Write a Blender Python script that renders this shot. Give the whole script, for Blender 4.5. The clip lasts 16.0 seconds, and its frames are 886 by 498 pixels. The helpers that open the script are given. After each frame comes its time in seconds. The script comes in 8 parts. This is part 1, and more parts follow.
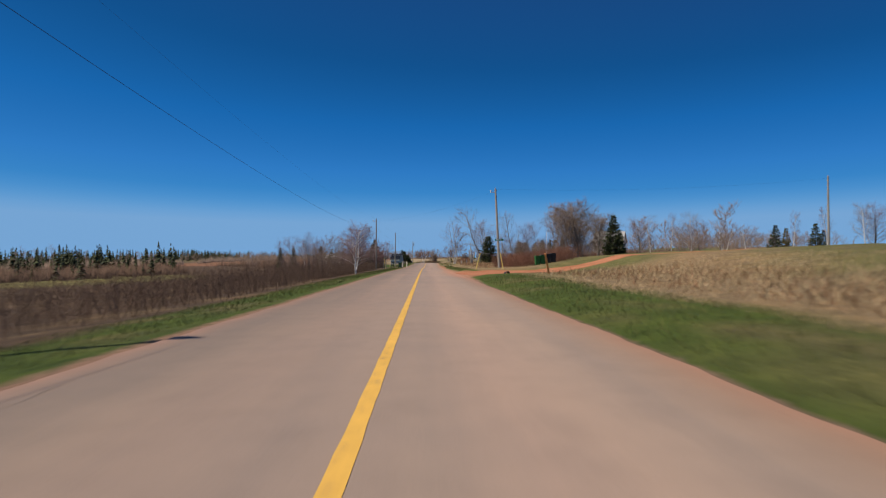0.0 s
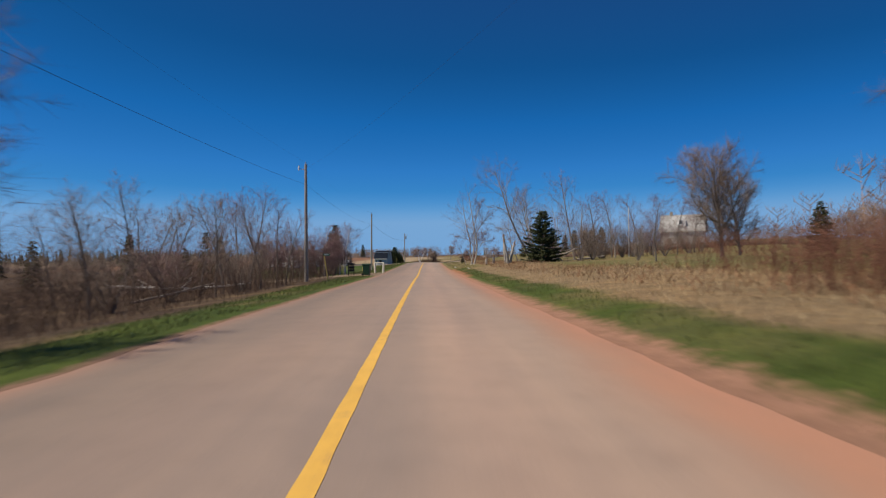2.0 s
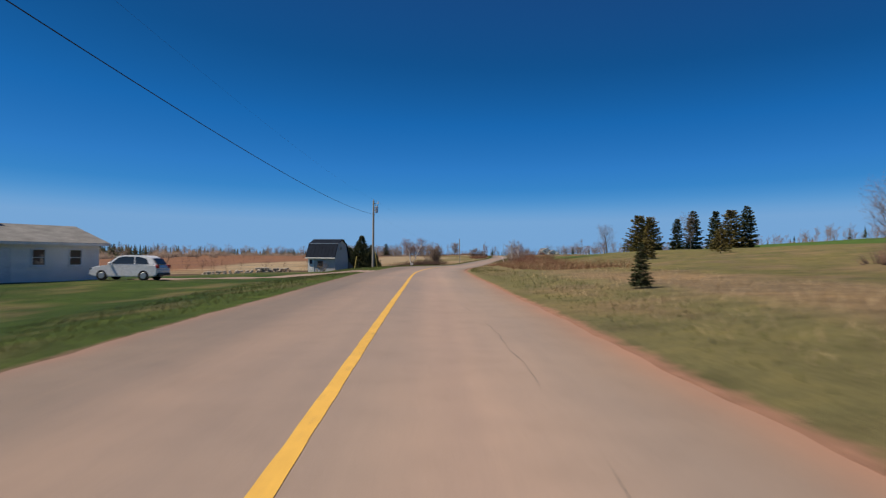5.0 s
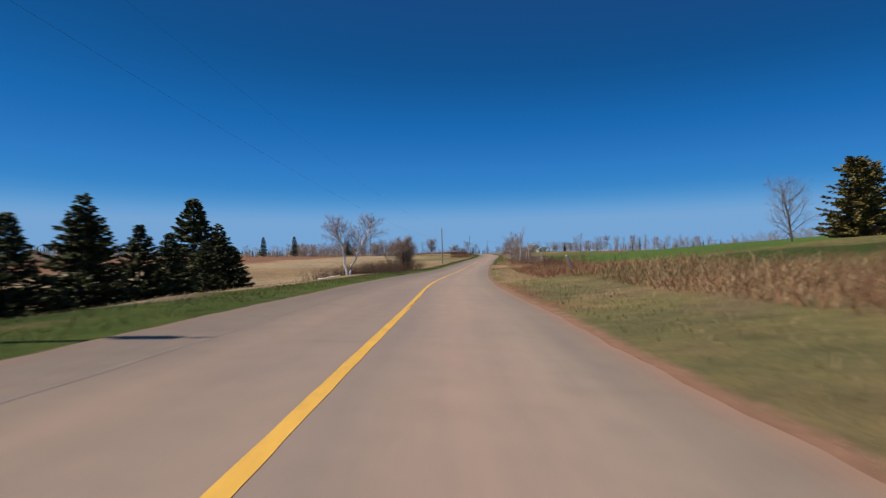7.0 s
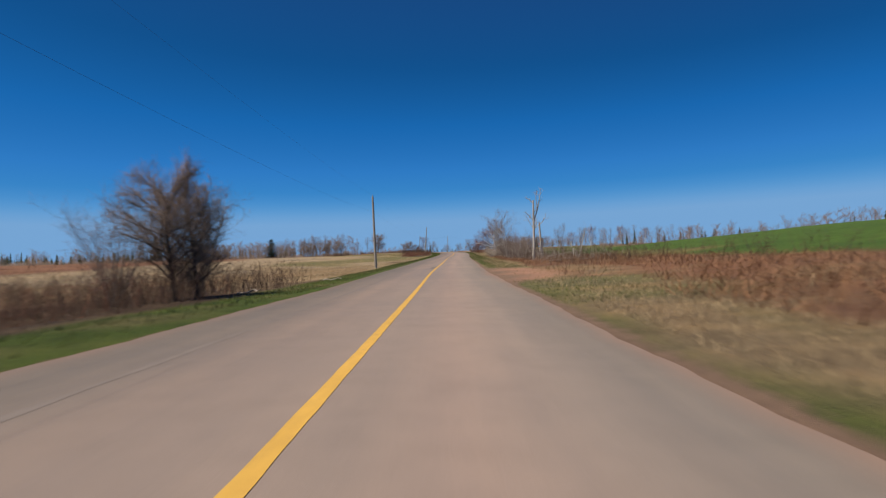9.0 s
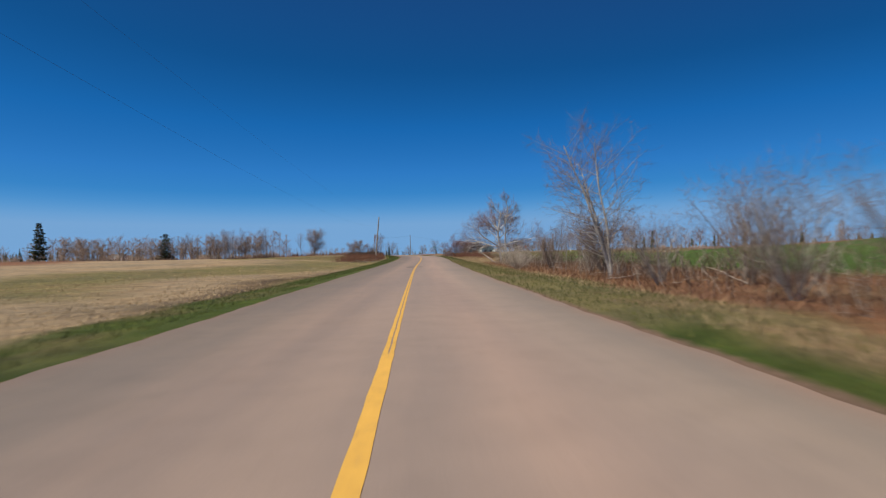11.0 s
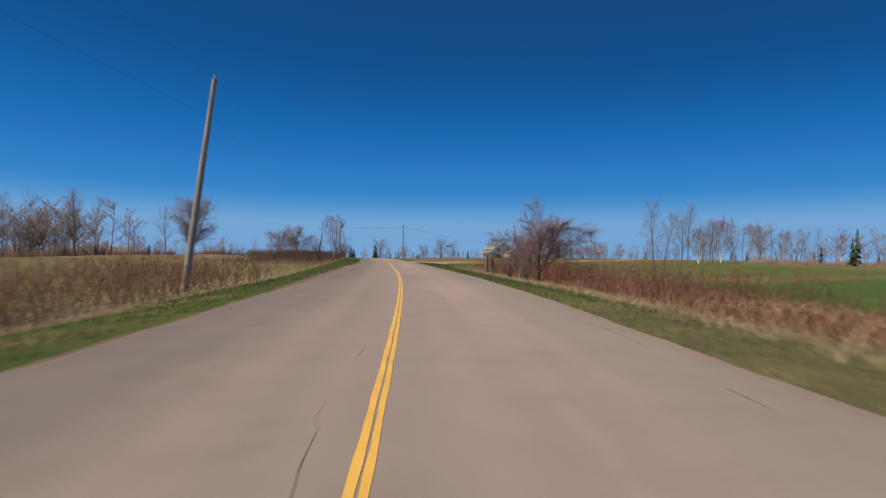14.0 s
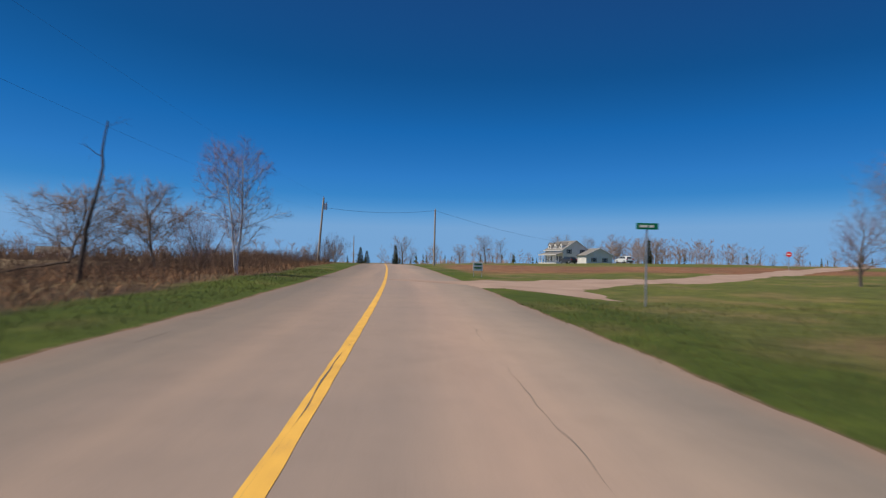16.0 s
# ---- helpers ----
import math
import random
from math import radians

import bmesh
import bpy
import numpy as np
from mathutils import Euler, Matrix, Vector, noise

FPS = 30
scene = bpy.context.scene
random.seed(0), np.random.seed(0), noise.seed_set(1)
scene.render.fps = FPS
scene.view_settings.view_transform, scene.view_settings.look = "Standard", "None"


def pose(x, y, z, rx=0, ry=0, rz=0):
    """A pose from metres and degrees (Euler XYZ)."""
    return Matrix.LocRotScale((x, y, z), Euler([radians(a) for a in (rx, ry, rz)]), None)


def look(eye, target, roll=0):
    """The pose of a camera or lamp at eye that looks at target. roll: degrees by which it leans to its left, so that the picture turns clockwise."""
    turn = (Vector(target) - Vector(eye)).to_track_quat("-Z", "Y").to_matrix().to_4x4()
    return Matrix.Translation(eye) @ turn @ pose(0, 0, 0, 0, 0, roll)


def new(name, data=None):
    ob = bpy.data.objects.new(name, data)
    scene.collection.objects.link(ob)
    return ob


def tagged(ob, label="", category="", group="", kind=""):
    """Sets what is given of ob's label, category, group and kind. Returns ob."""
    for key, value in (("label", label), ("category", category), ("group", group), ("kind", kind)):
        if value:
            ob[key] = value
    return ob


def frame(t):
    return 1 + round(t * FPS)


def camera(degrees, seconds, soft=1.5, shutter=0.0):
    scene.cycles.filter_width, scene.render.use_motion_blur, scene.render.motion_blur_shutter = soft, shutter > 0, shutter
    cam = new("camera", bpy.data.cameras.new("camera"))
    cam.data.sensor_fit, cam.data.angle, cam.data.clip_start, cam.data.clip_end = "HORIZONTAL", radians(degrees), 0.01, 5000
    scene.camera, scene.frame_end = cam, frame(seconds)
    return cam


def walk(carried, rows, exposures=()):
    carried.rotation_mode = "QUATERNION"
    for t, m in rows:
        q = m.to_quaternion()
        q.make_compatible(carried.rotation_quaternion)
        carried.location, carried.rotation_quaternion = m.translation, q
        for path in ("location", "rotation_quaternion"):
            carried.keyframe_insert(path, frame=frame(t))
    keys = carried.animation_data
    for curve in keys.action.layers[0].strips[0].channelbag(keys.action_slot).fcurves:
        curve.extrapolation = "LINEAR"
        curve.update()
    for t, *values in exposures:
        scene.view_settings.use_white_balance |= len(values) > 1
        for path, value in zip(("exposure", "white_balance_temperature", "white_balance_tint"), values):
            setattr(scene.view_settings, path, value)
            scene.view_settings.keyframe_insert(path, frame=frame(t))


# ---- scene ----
cam = camera(68.2, 16.0, soft=1.2, shutter=0.2)
PATH = [
    (0, pose(0.00, 0.00, 1.20, 90.92, -0.25, -1.40)),
    (0.5, pose(-0.08, 17.60, 1.18, 90.88, 0.11, -1.44)),
    (1, pose(-0.05, 35.46, 1.15, 90.87, 0.31, -1.48)),
    (1.5, pose(-0.03, 52.55, 1.08, 90.81, 0.48, -1.56)),
    (2, pose(-0.04, 69.58, 1.09, 90.78, 0.40, -1.64)),
    (2.5, pose(0.03, 86.69, 1.05, 90.68, 0.14, -1.60)),
    (3, pose(0.15, 103.62, 0.95, 90.75, 0.03, -1.74)),
    (3.5, pose(0.20, 121.18, 0.82, 90.76, 0.06, -1.71)),
    (4.2, pose(0.29, 144.96, 0.87, 90.80, -0.62, -1.71)),
    (6.3, pose(1.22, 219.37, 1.23, 90.72, 0.34, -2.67)),
    (7, pose(2.55, 243.70, 1.02, 90.72, 0.34, -4.16)),
    (7.5, pose(3.90, 260.49, 0.90, 90.65, 0.52, -5.42)),
    (8, pose(5.53, 278.41, 0.73, 90.70, 0.75, -6.47)),
    (8.5, pose(7.70, 297.12, 0.55, 90.70, 1.12, -7.40)),
    (9, pose(10.17, 314.97, 0.43, 90.71, 1.64, -7.99)),
    (9.5, pose(12.64, 332.96, 0.49, 90.69, 1.66, -8.73)),
    (10.2, pose(16.11, 357.48, 0.67, 90.96, 1.19, -10.16)),
    (12.3, pose(28.05, 431.82, 1.49, 90.85, 0.29, -12.24)),
    (12.5, pose(29.29, 439.06, 1.58, 90.84, 0.14, -12.21)),
    (13, pose(32.30, 457.11, 1.84, 90.88, -0.13, -11.93)),
    (13.5, pose(35.26, 474.15, 2.14, 90.93, -0.65, -11.69)),
    (14, pose(38.11, 490.80, 2.47, 91.15, -1.28, -11.34)),
    (14.5, pose(40.71, 507.62, 2.81, 91.18, -1.95, -11.15)),
    (15, pose(42.93, 523.87, 2.99, 91.22, -1.79, -10.66)),
    (15.5, pose(44.89, 540.91, 3.14, 91.22, -1.55, -10.15)),
    (16, pose(46.80, 557.87, 3.32, 91.33, -1.47, -8.90)),
]
walk(cam, PATH)

# ---- world and sun ----
SUN_ELEVATION, SUN_AZIMUTH = 57.5, 258.5
world = bpy.data.worlds.new("world")
scene.world = world
world.use_nodes = True
wn, wl = world.node_tree.nodes, world.node_tree.links
sky = wn.new("ShaderNodeTexSky")
sky.sky_type = "NISHITA"
sky.sun_disc = False
sky.sun_elevation, sky.sun_rotation = radians(SUN_ELEVATION), radians(SUN_AZIMUTH)
sky.altitude, sky.air_density, sky.dust_density, sky.ozone_density = 0, 0.45, 0.1, 2.5
# the clear polarised blue of the clip: the sky's own brightness, deeper overhead and paler towards the horizon
parts, scaled, tone = wn.new("ShaderNodeSeparateColor"), wn.new("ShaderNodeMath"), wn.new("ShaderNodeValToRGB")
scaled.operation, scaled.inputs[1].default_value = "MULTIPLY", 0.145
wl.new(sky.outputs[0], parts.inputs[0])
wl.new(parts.outputs[0], scaled.inputs[0])
wl.new(scaled.outputs[0], tone.inputs[0])
SKY_TONES = [(0.04, (0.011, 0.042, 0.148)), (0.082, (0.010, 0.058, 0.200)), (0.12, (0.006, 0.082, 0.268)), (0.1625, (0.010, 0.134, 0.425)), (0.23, (0.028, 0.196, 0.548)),
             (0.28, (0.040, 0.232, 0.570)), (0.315, (0.068, 0.274, 0.605)), (0.345, (0.102, 0.312, 0.628)), (0.375, (0.140, 0.345, 0.645)), (0.42, (0.180, 0.372, 0.650))]
while len(tone.color_ramp.elements) < len(SKY_TONES):
    tone.color_ramp.elements.new(0.5)
for e, (at, c) in zip(tone.color_ramp.elements, SKY_TONES):
    e.position, e.color = at, (*c, 1)
wl.new(tone.outputs[0], wn["Background"].inputs[0])
wn["Background"].inputs[1].default_value = 1.0
sun = new("sun", bpy.data.lights.new("sun", "SUN"))
sun.data.energy, sun.data.angle, sun.data.color = 5.0, radians(0.53), (1.0, 0.885, 0.72)
sun.matrix_world = look((0, 0, 60), (math.cos(radians(SUN_ELEVATION)) * 58.8, math.cos(radians(SUN_ELEVATION)) * 11.8, 60 - math.sin(radians(SUN_ELEVATION)) * 60))
# ---- the lie of the land: the road's line, and heights beside it ----
ROAD_ROWS = [(-140, -0.3, 0.1), (-60, -0.4, 0.05), (0, -0.48, 0.0), (35, -0.58, -0.05), (70, -0.67, -0.12), (104, -0.67, -0.26),
             (125, -0.57, -0.36), (145, -0.55, -0.33), (170, -0.45, -0.21), (195, -0.30, -0.08), (219, 0.03, 0.0), (231, 0.55, -0.08), (244, 1.47, -0.17),
             (260, 2.86, -0.30), (278, 4.41, -0.47), (297, 6.65, -0.65), (315, 9.09, -0.76), (333, 11.75, -0.71), (357, 15.32, -0.53),
             (382, 19.45, -0.26), (407, 23.50, 0.02), (432, 27.62, 0.29), (457, 32.02, 0.64), (474, 35.05, 0.94), (491, 37.88, 1.27),
             (508, 40.43, 1.58), (524, 42.47, 1.79), (541, 44.27, 1.95), (558, 46.08, 2.12)]
ROAD_ROWS += [(580, 48.17, 2.36), (605, 50.1, 2.64), (635, 52.1, 2.98), (665, 53.8, 3.12), (700, 55.4, 3.0), (760, 57.5, 2.3), (900, 62, 0.5), (1100, 66, -1)]
RY, RX, RZ = (np.array(c, float) for c in zip(*ROAD_ROWS))


def spline(xs, ys):
    """A smooth curve through knots (Hermite, with slopes from the neighbours)."""
    m = np.gradient(ys, xs)

    def at(q):
        q = np.clip(np.asarray(q, float), xs[0], xs[-1])
        i = np.clip(np.searchsorted(xs, q) - 1, 0, len(xs) - 2)
        w = xs[i + 1] - xs[i]
        s = (q - xs[i]) / w
        return ((2 * s**3 - 3 * s**2 + 1) * ys[i] + (s**3 - 2 * s**2 + s) * w * m[i]
                + (3 * s**2 - 2 * s**3) * ys[i + 1] + (s**3 - s**2) * w * m[i + 1])
    return at


road_x, road_z = spline(RY, RX), spline(RY, RZ)
RIGHT_D = np.array([0, 3.7, 5, 8, 12, 20, 30, 60, 120, 300, 900], float)
RIGHT = [(-100, 0.02, 0.15, 0.3, 1.0, 1.8, 3.0, 4.5, 6, 6), (75, 0.2, 0.38, 0.55, 1.8, 2.4, 3.4, 4.6, 6, 6),
         (110, 0.05, 0.4, 0.7, 1.2, 1.6, 2.8, 4.6, 7, 7), (150, 0.1, 0.5, 0.7, 0.9, 1.2, 1.7, 2.8, 6, 8),
         (220, 0.0, 0.2, 0.3, 0.7, 1.1, 3.2, 4.4, 7, 9), (295, 0.1, 0.45, 0.9, 1.9, 2.9, 4.2, 6.6, 10, 10),
         (345, 0.0, 0.1, 0.3, 0.9, 1.9, 4.6, 8.6, 11, 11), (430, 0.0, -0.2, -0.2, 0.1, 0.8, 3.3, 7.6, 10, 10)]
RIGHT += [(480, 0.0, -0.3, -0.4, -0.6, -0.3, 1.5, 4.6, 8, 8), (530, -0.1, -0.4, -0.4, -0.6, -0.6, 0.0, 1.3, 3.5, 5),
          (590, 0.0, -0.1, 0.0, 0.0, 0.2, 0.6, 1.3, 2.5, 3), (720, 0.0, 0.2, 0.3, 0.6, 0.9, 1.7, 2.0, 2.5, 3)]
LEFT_D = np.array([0, 3.7, 5, 8, 12, 20, 30, 60, 150, 400, 1200], float)
LEFT = [(-100, -0.2, -0.5, -0.9, -1.2, -1.5, -2.2, -3, -5, -7), (80, -0.15, -0.45, -0.9, -1.2, -1.5, -2.2, -3, -5, -7),
        (130, -0.1, -0.3, -0.7, -1.0, -1.3, -2.0, -3, -5, -7), (173, -0.15, -0.55, -1.0, -0.9, -0.9, -1.5, -3, -5, -7),
        (215, -0.1, -0.4, -0.6, -0.7, -0.8, -1.2, -2.5, -5, -7), (255, -0.1, -0.2, -0.6, -0.75, -1.1, -1.5, -2.5, -5, -7),
        (300, 0.0, -0.05, -0.5, -0.9, -1.0, -1.2, -1.5, -4, -7)]
LEFT += [(385, -0.15, -0.4, -0.5, -0.6, -0.6, -0.4, -0.8, -4, -7), (450, -0.2, -0.5, -0.6, -0.6, -0.5, -0.3, -0.5, -3, -7),
         (517, -0.2, -0.6, -0.7, -0.4, -0.2, -0.2, -0.4, -3, -7), (590, 0.0, 0.05, 0.05, 0.15, 0.2, -1.2, -1.6, -3, -7),
         (720, 0.0, 0.1, 0.1, 0.1, 0.0, -0.5, -1.5, -4, -7)]


def profile(rows, dist, y, d):
    ys = np.array([r[0] for r in rows], float)
    hs = np.array([(0, -0.07) + r[1:] for r in rows], float)
    y, d = np.clip(y, ys[0], ys[-1]), np.clip(d, 0, dist[-1])
    i = np.clip(np.searchsorted(ys, y) - 1, 0, len(ys) - 2)
    s = (y - ys[i]) / (ys[i + 1] - ys[i])
    s = s * s * (3 - 2 * s)
    j = np.clip(np.searchsorted(dist, d) - 1, 0, len(dist) - 2)
    u = (d - dist[j]) / (dist[j + 1] - dist[j])
    low = hs[i, j] * (1 - u) + hs[i, j + 1] * u
    high = hs[i + 1, j] * (1 - u) + hs[i + 1, j + 1] * u
    return low * (1 - s) + high * s


def bank(y, d):
    """How far the banked bend lifts its outer side, about the inner lane's middle."""
    return 0.042 * np.clip((y - 224) / 18, 0, 1) * np.clip((345 - y) / 40, 0, 1) * (1.7 - d) * np.clip((13 - np.abs(d)) / 7.5, 0, 1)


def land(x, y):
    """The ground's height at x, y (numbers or arrays)."""
    x, y = np.asarray(x, float), np.asarray(y, float)
    d = x - road_x(y)
    rise = np.where(d > 0, profile(RIGHT, RIGHT_D, y, d), profile(LEFT, LEFT_D, y, -d))
    # the red drive's mouth lies level with the asphalt
    mouth = np.clip((10.5 - np.abs(y - 59)) / 4, 0, 1) * np.clip((20 - d) / 8, 0, 1) * (d > 0)
    rise = rise * (1 - 0.85 * mouth) - 0.05 * mouth
    away = np.clip((np.abs(d) - 4.5) / 6, 0, 1)
    lumps = 0.05 * np.sin(x * 0.9 + 1.3 * np.sin(y * 0.37)) * np.sin(y * 0.71 + 0.8) + 0.10 * np.sin(x * 0.21 + 2) * np.sin(y * 0.17)
    return road_z(y) + rise + bank(y, d) + away * lumps


def base(x, y):
    return float(land(x, y))


# ---- materials ----
def material(name, rough=0.9, metal=0.0, spec=0.3):
    m = bpy.data.materials.new(name)
    m.use_nodes = True
    b = m.node_tree.nodes["Principled BSDF"]
    b.inputs["Roughness"].default_value, b.inputs["Metallic"].default_value = rough, metal
    b.inputs["Specular IOR Level"].default_value = spec
    return m, m.node_tree.nodes, m.node_tree.links, b


def texture_noise(n, l, coord, scale, detail=4.0, rough=0.6, stretch=None):
    t = n.new("ShaderNodeTexNoise")
    t.inputs["Scale"].default_value, t.inputs["Detail"].default_value, t.inputs["Roughness"].default_value = scale, detail, rough
    if stretch:
        mp = n.new("ShaderNodeMapping")
        mp.inputs["Scale"].default_value = stretch
        l.new(coord, mp.inputs["Vector"])
        coord = mp.outputs[0]
    l.new(coord, t.inputs["Vector"])
    return t.outputs["Fac"]


def ramp(n, l, fac, stops):
    r = n.new("ShaderNodeValToRGB")
    e = r.color_ramp.elements
    while len(e) < len(stops):
        e.new(0.5)
    for k, (at, colour) in zip(e, stops):
        k.position = at
        k.color = (*colour, 1) if len(colour) == 3 else colour
    l.new(fac, r.inputs[0])
    return r.outputs[0]


def mixed(n, l, kind, fac, a, b):
    m = n.new("ShaderNodeMix")
    m.data_type, m.blend_type = "RGBA", kind
    for slot, v in ((m.inputs[0], fac), (m.inputs[6], a), (m.inputs[7], b)):
        if isinstance(v, bpy.types.NodeSocket):
            l.new(v, slot)
        else:
            slot.default_value = (*v, 1) if isinstance(v, tuple) else v
    return m.outputs[2]


def bumped(n, l, b, fac, strength, distance):
    k = n.new("ShaderNodeBump")
    k.inputs["Strength"].default_value, k.inputs["Distance"].default_value = strength, distance
    l.new(fac, k.inputs["Height"])
    l.new(k.outputs[0], b.inputs["Normal"])


def stuff_material(name, dark, light, rough=0.85, scale=3.0, fine=40.0, stretch=None, metal=0.0, spec=0.3, bump=0.3, bump_size=0.01, vary=0.0):
    """Two tones mixed by coarse and fine noise, with relief; vary: how far objects or leaves differ from one another."""
    m, n, l, b = material(name, rough, metal, spec)
    co = n.new("ShaderNodeTexCoord").outputs["Object"]
    a = texture_noise(n, l, co, scale, stretch=stretch)
    f = texture_noise(n, l, co, fine, 3.0, stretch=stretch)
    c = ramp(n, l, a, [(0.3, dark), (0.7, light)])
    c = mixed(n, l, "MULTIPLY", 0.5, c, ramp(n, l, f, [(0.25, (0.6, 0.6, 0.6)), (0.75, (1.25, 1.25, 1.25))]))
    if vary:
        g = n.new("ShaderNodeNewGeometry")
        c = mixed(n, l, "MULTIPLY", vary, c, ramp(n, l, g.outputs["Random Per Island"], [(0.0, (0.5, 0.52, 0.5)), (1.0, (1.45, 1.35, 1.2))]))
    l.new(c, b.inputs["Base Color"])
    if bump:
        bumped(n, l, b, f, bump, bump_size)
    return m


def birch_material(name):
    m, n, l, b = material(name, 0.75)
    co = n.new("ShaderNodeTexCoord").outputs["Object"]
    marks = texture_noise(n, l, co, 5.0, 4.0, 0.7, (1.2, 1.2, 7.0))
    c = ramp(n, l, marks, [(0.32, (0.07, 0.06, 0.055)), (0.39, (0.66, 0.63, 0.60)), (0.6, (0.86, 0.83, 0.79))])
    l.new(c, b.inputs["Base Color"])
    bumped(n, l, b, marks, 0.3, 0.01)
    return m


def ground_material():
    m, n, l, b = material("ground_cover", 0.95, spec=0.15)
    at = n.new("ShaderNodeAttribute")
    at.attribute_name = "cover"
    co = n.new("ShaderNodeTexCoord").outputs["Object"]
    big = texture_noise(n, l, co, 0.09, 5.0)
    mid = texture_noise(n, l, co, 0.9, 6.0, 0.7)
    fine = texture_noise(n, l, co, 14.0, 5.0, 0.75)
    c = mixed(n, l, "MULTIPLY", 1.0, at.outputs["Color"], ramp(n, l, big, [(0.3, (0.78, 0.82, 0.85)), (0.7, (1.2, 1.13, 1.0))]))
    c = mixed(n, l, "MULTIPLY", 0.9, c, ramp(n, l, mid, [(0.28, (0.62, 0.62, 0.62)), (0.5, (1.0, 1.0, 1.0)), (0.74, (1.45, 1.36, 1.2))]))
    c = mixed(n, l, "MULTIPLY", 0.8, c, ramp(n, l, fine, [(0.25, (0.5, 0.5, 0.5)), (0.75, (1.5, 1.5, 1.5))]))
    # bare soil along the asphalt, breaking up into the grass
    soil = n.new("ShaderNodeAttribute")
    soil.attribute_name = "soil"
    broken, share = n.new("ShaderNodeMath"), n.new("ShaderNodeMapRange")
    broken.operation = "ADD"
    clods = texture_noise(n, l, co, 2.6, 6.0, 0.72)
    l.new(soil.outputs["Alpha"], broken.inputs[0])
    l.new(clods, broken.inputs[1])
    share.inputs[1].default_value, share.inputs[2].default_value = 0.82, 1.22
    l.new(broken.outputs[0], share.inputs[0])
    earth = mixed(n, l, "MULTIPLY", 0.8, soil.outputs["Color"], ramp(n, l, clods, [(0.3, (0.75, 0.75, 0.75)), (0.7, (1.25, 1.22, 1.2))]))
    earth = mixed(n, l, "MULTIPLY", 0.5, earth, ramp(n, l, fine, [(0.25, (0.7, 0.7, 0.7)), (0.75, (1.3, 1.3, 1.3))]))
    c = mixed(n, l, "MIX", share.outputs[0], c, earth)
    l.new(c, b.inputs["Base Color"])
    bumped(n, l, b, fine, 0.9, 0.08)
    return m


def asphalt_material():
    m, n, l, b = material("worn_asphalt", 0.8, spec=0.35)
    uv = n.new("ShaderNodeUVMap")
    uv.uv_map = "lane"
    co = n.new("ShaderNodeTexCoord").outputs["Object"]
    across = n.new("ShaderNodeSeparateXYZ")
    l.new(uv.outputs[0], across.inputs[0])
    streak = texture_noise(n, l, uv.outputs[0], 1.1, 4.0, 0.55, (7.0, 0.03, 1.0))
    patch = texture_noise(n, l, co, 0.12, 5.0, 0.6)
    stain = texture_noise(n, l, co, 1.6, 5.0, 0.65)
    grit = texture_noise(n, l, co, 90.0, 3.0, 0.8)
    # lane tones; the greyer left lane is also darkened to imitate lens vignetting
    lanes = ramp(n, l, across.outputs[0], [(0.0, (0.19, 0.15, 0.128)), (0.05, (0.188, 0.155, 0.132)), (0.18, (0.210, 0.172, 0.146)), (0.30, (0.262, 0.206, 0.172)), (0.42, (0.255, 0.207, 0.178)),
                                           (0.56, (0.272, 0.222, 0.19)), (0.66, (0.314, 0.244, 0.204)), (0.80, (0.300, 0.241, 0.201)), (0.93, (0.262, 0.216, 0.181)), (1.0, (0.25, 0.20, 0.165))])
    # newer paving along the later half is greyer, and darkened further towards both edges
    newer = n.new("ShaderNodeMapRange")
    newer.inputs[1].default_value, newer.inputs[2].default_value = 130.0, 300.0
    l.new(across.outputs[1], newer.inputs[0])
    older = n.new("ShaderNodeMath")
    older.operation, older.inputs[0].default_value = "SUBTRACT", 1.0
    l.new(newer.outputs[0], older.inputs[1])
    lanes = mixed(n, l, "MULTIPLY", older.outputs[0], lanes, ramp(n, l, across.outputs[0], [(0.0, (1.05, 0.985, 0.94)), (0.86, (1.05, 0.985, 0.94)), (1.0, (1.10, 0.86, 0.70))]))
    lanes = mixed(n, l, "MULTIPLY", newer.outputs[0], lanes, ramp(n, l, across.outputs[0], [(0.0, (0.86, 0.90, 0.90)), (0.25, (0.95, 0.96, 0.97)), (0.42, (1.0, 0.99, 0.99)), (0.68, (1.0, 0.985, 0.985)), (0.82, (0.93, 0.95, 0.96)), (1.0, (0.84, 0.88, 0.88))]))
    c = mixed(n, l, "MULTIPLY", 0.75, lanes, ramp(n, l, streak, [(0.3, (0.84, 0.85, 0.87)), (0.7, (1.14, 1.1, 1.05))]))
    c = mixed(n, l, "MULTIPLY", 0.8, c, ramp(n, l, patch, [(0.3, (0.9, 0.9, 0.92)), (0.7, (1.12, 1.06, 1.0))]))
    c = mixed(n, l, "MULTIPLY", 0.5, c, ramp(n, l, stain, [(0.25, (0.8, 0.8, 0.8)), (0.5, (1, 1, 1)), (0.8, (1.15, 1.12, 1.1))]))
    c = mixed(n, l, "MULTIPLY", 0.6, c, ramp(n, l, grit, [(0.3, (0.72, 0.72, 0.72)), (0.7, (1.28, 1.28, 1.28))]))
    # red dust trodden and washed onto the asphalt, in drifts
    at = n.new("ShaderNodeAttribute")
    at.attribute_name = "dust"
    drift = n.new("ShaderNodeMath")
    drift.operation, drift.use_clamp = "MULTIPLY", True
    l.new(at.outputs["Fac"], drift.inputs[0])
    l.new(ramp(n, l, texture_noise(n, l, uv.outputs[0], 1.0, 5.0, 0.65, (5.0, 0.35, 1.0)), [(0.25, (0.45, 0.45, 0.45)), (0.75, (1.5, 1.5, 1.5))]), drift.inputs[1])
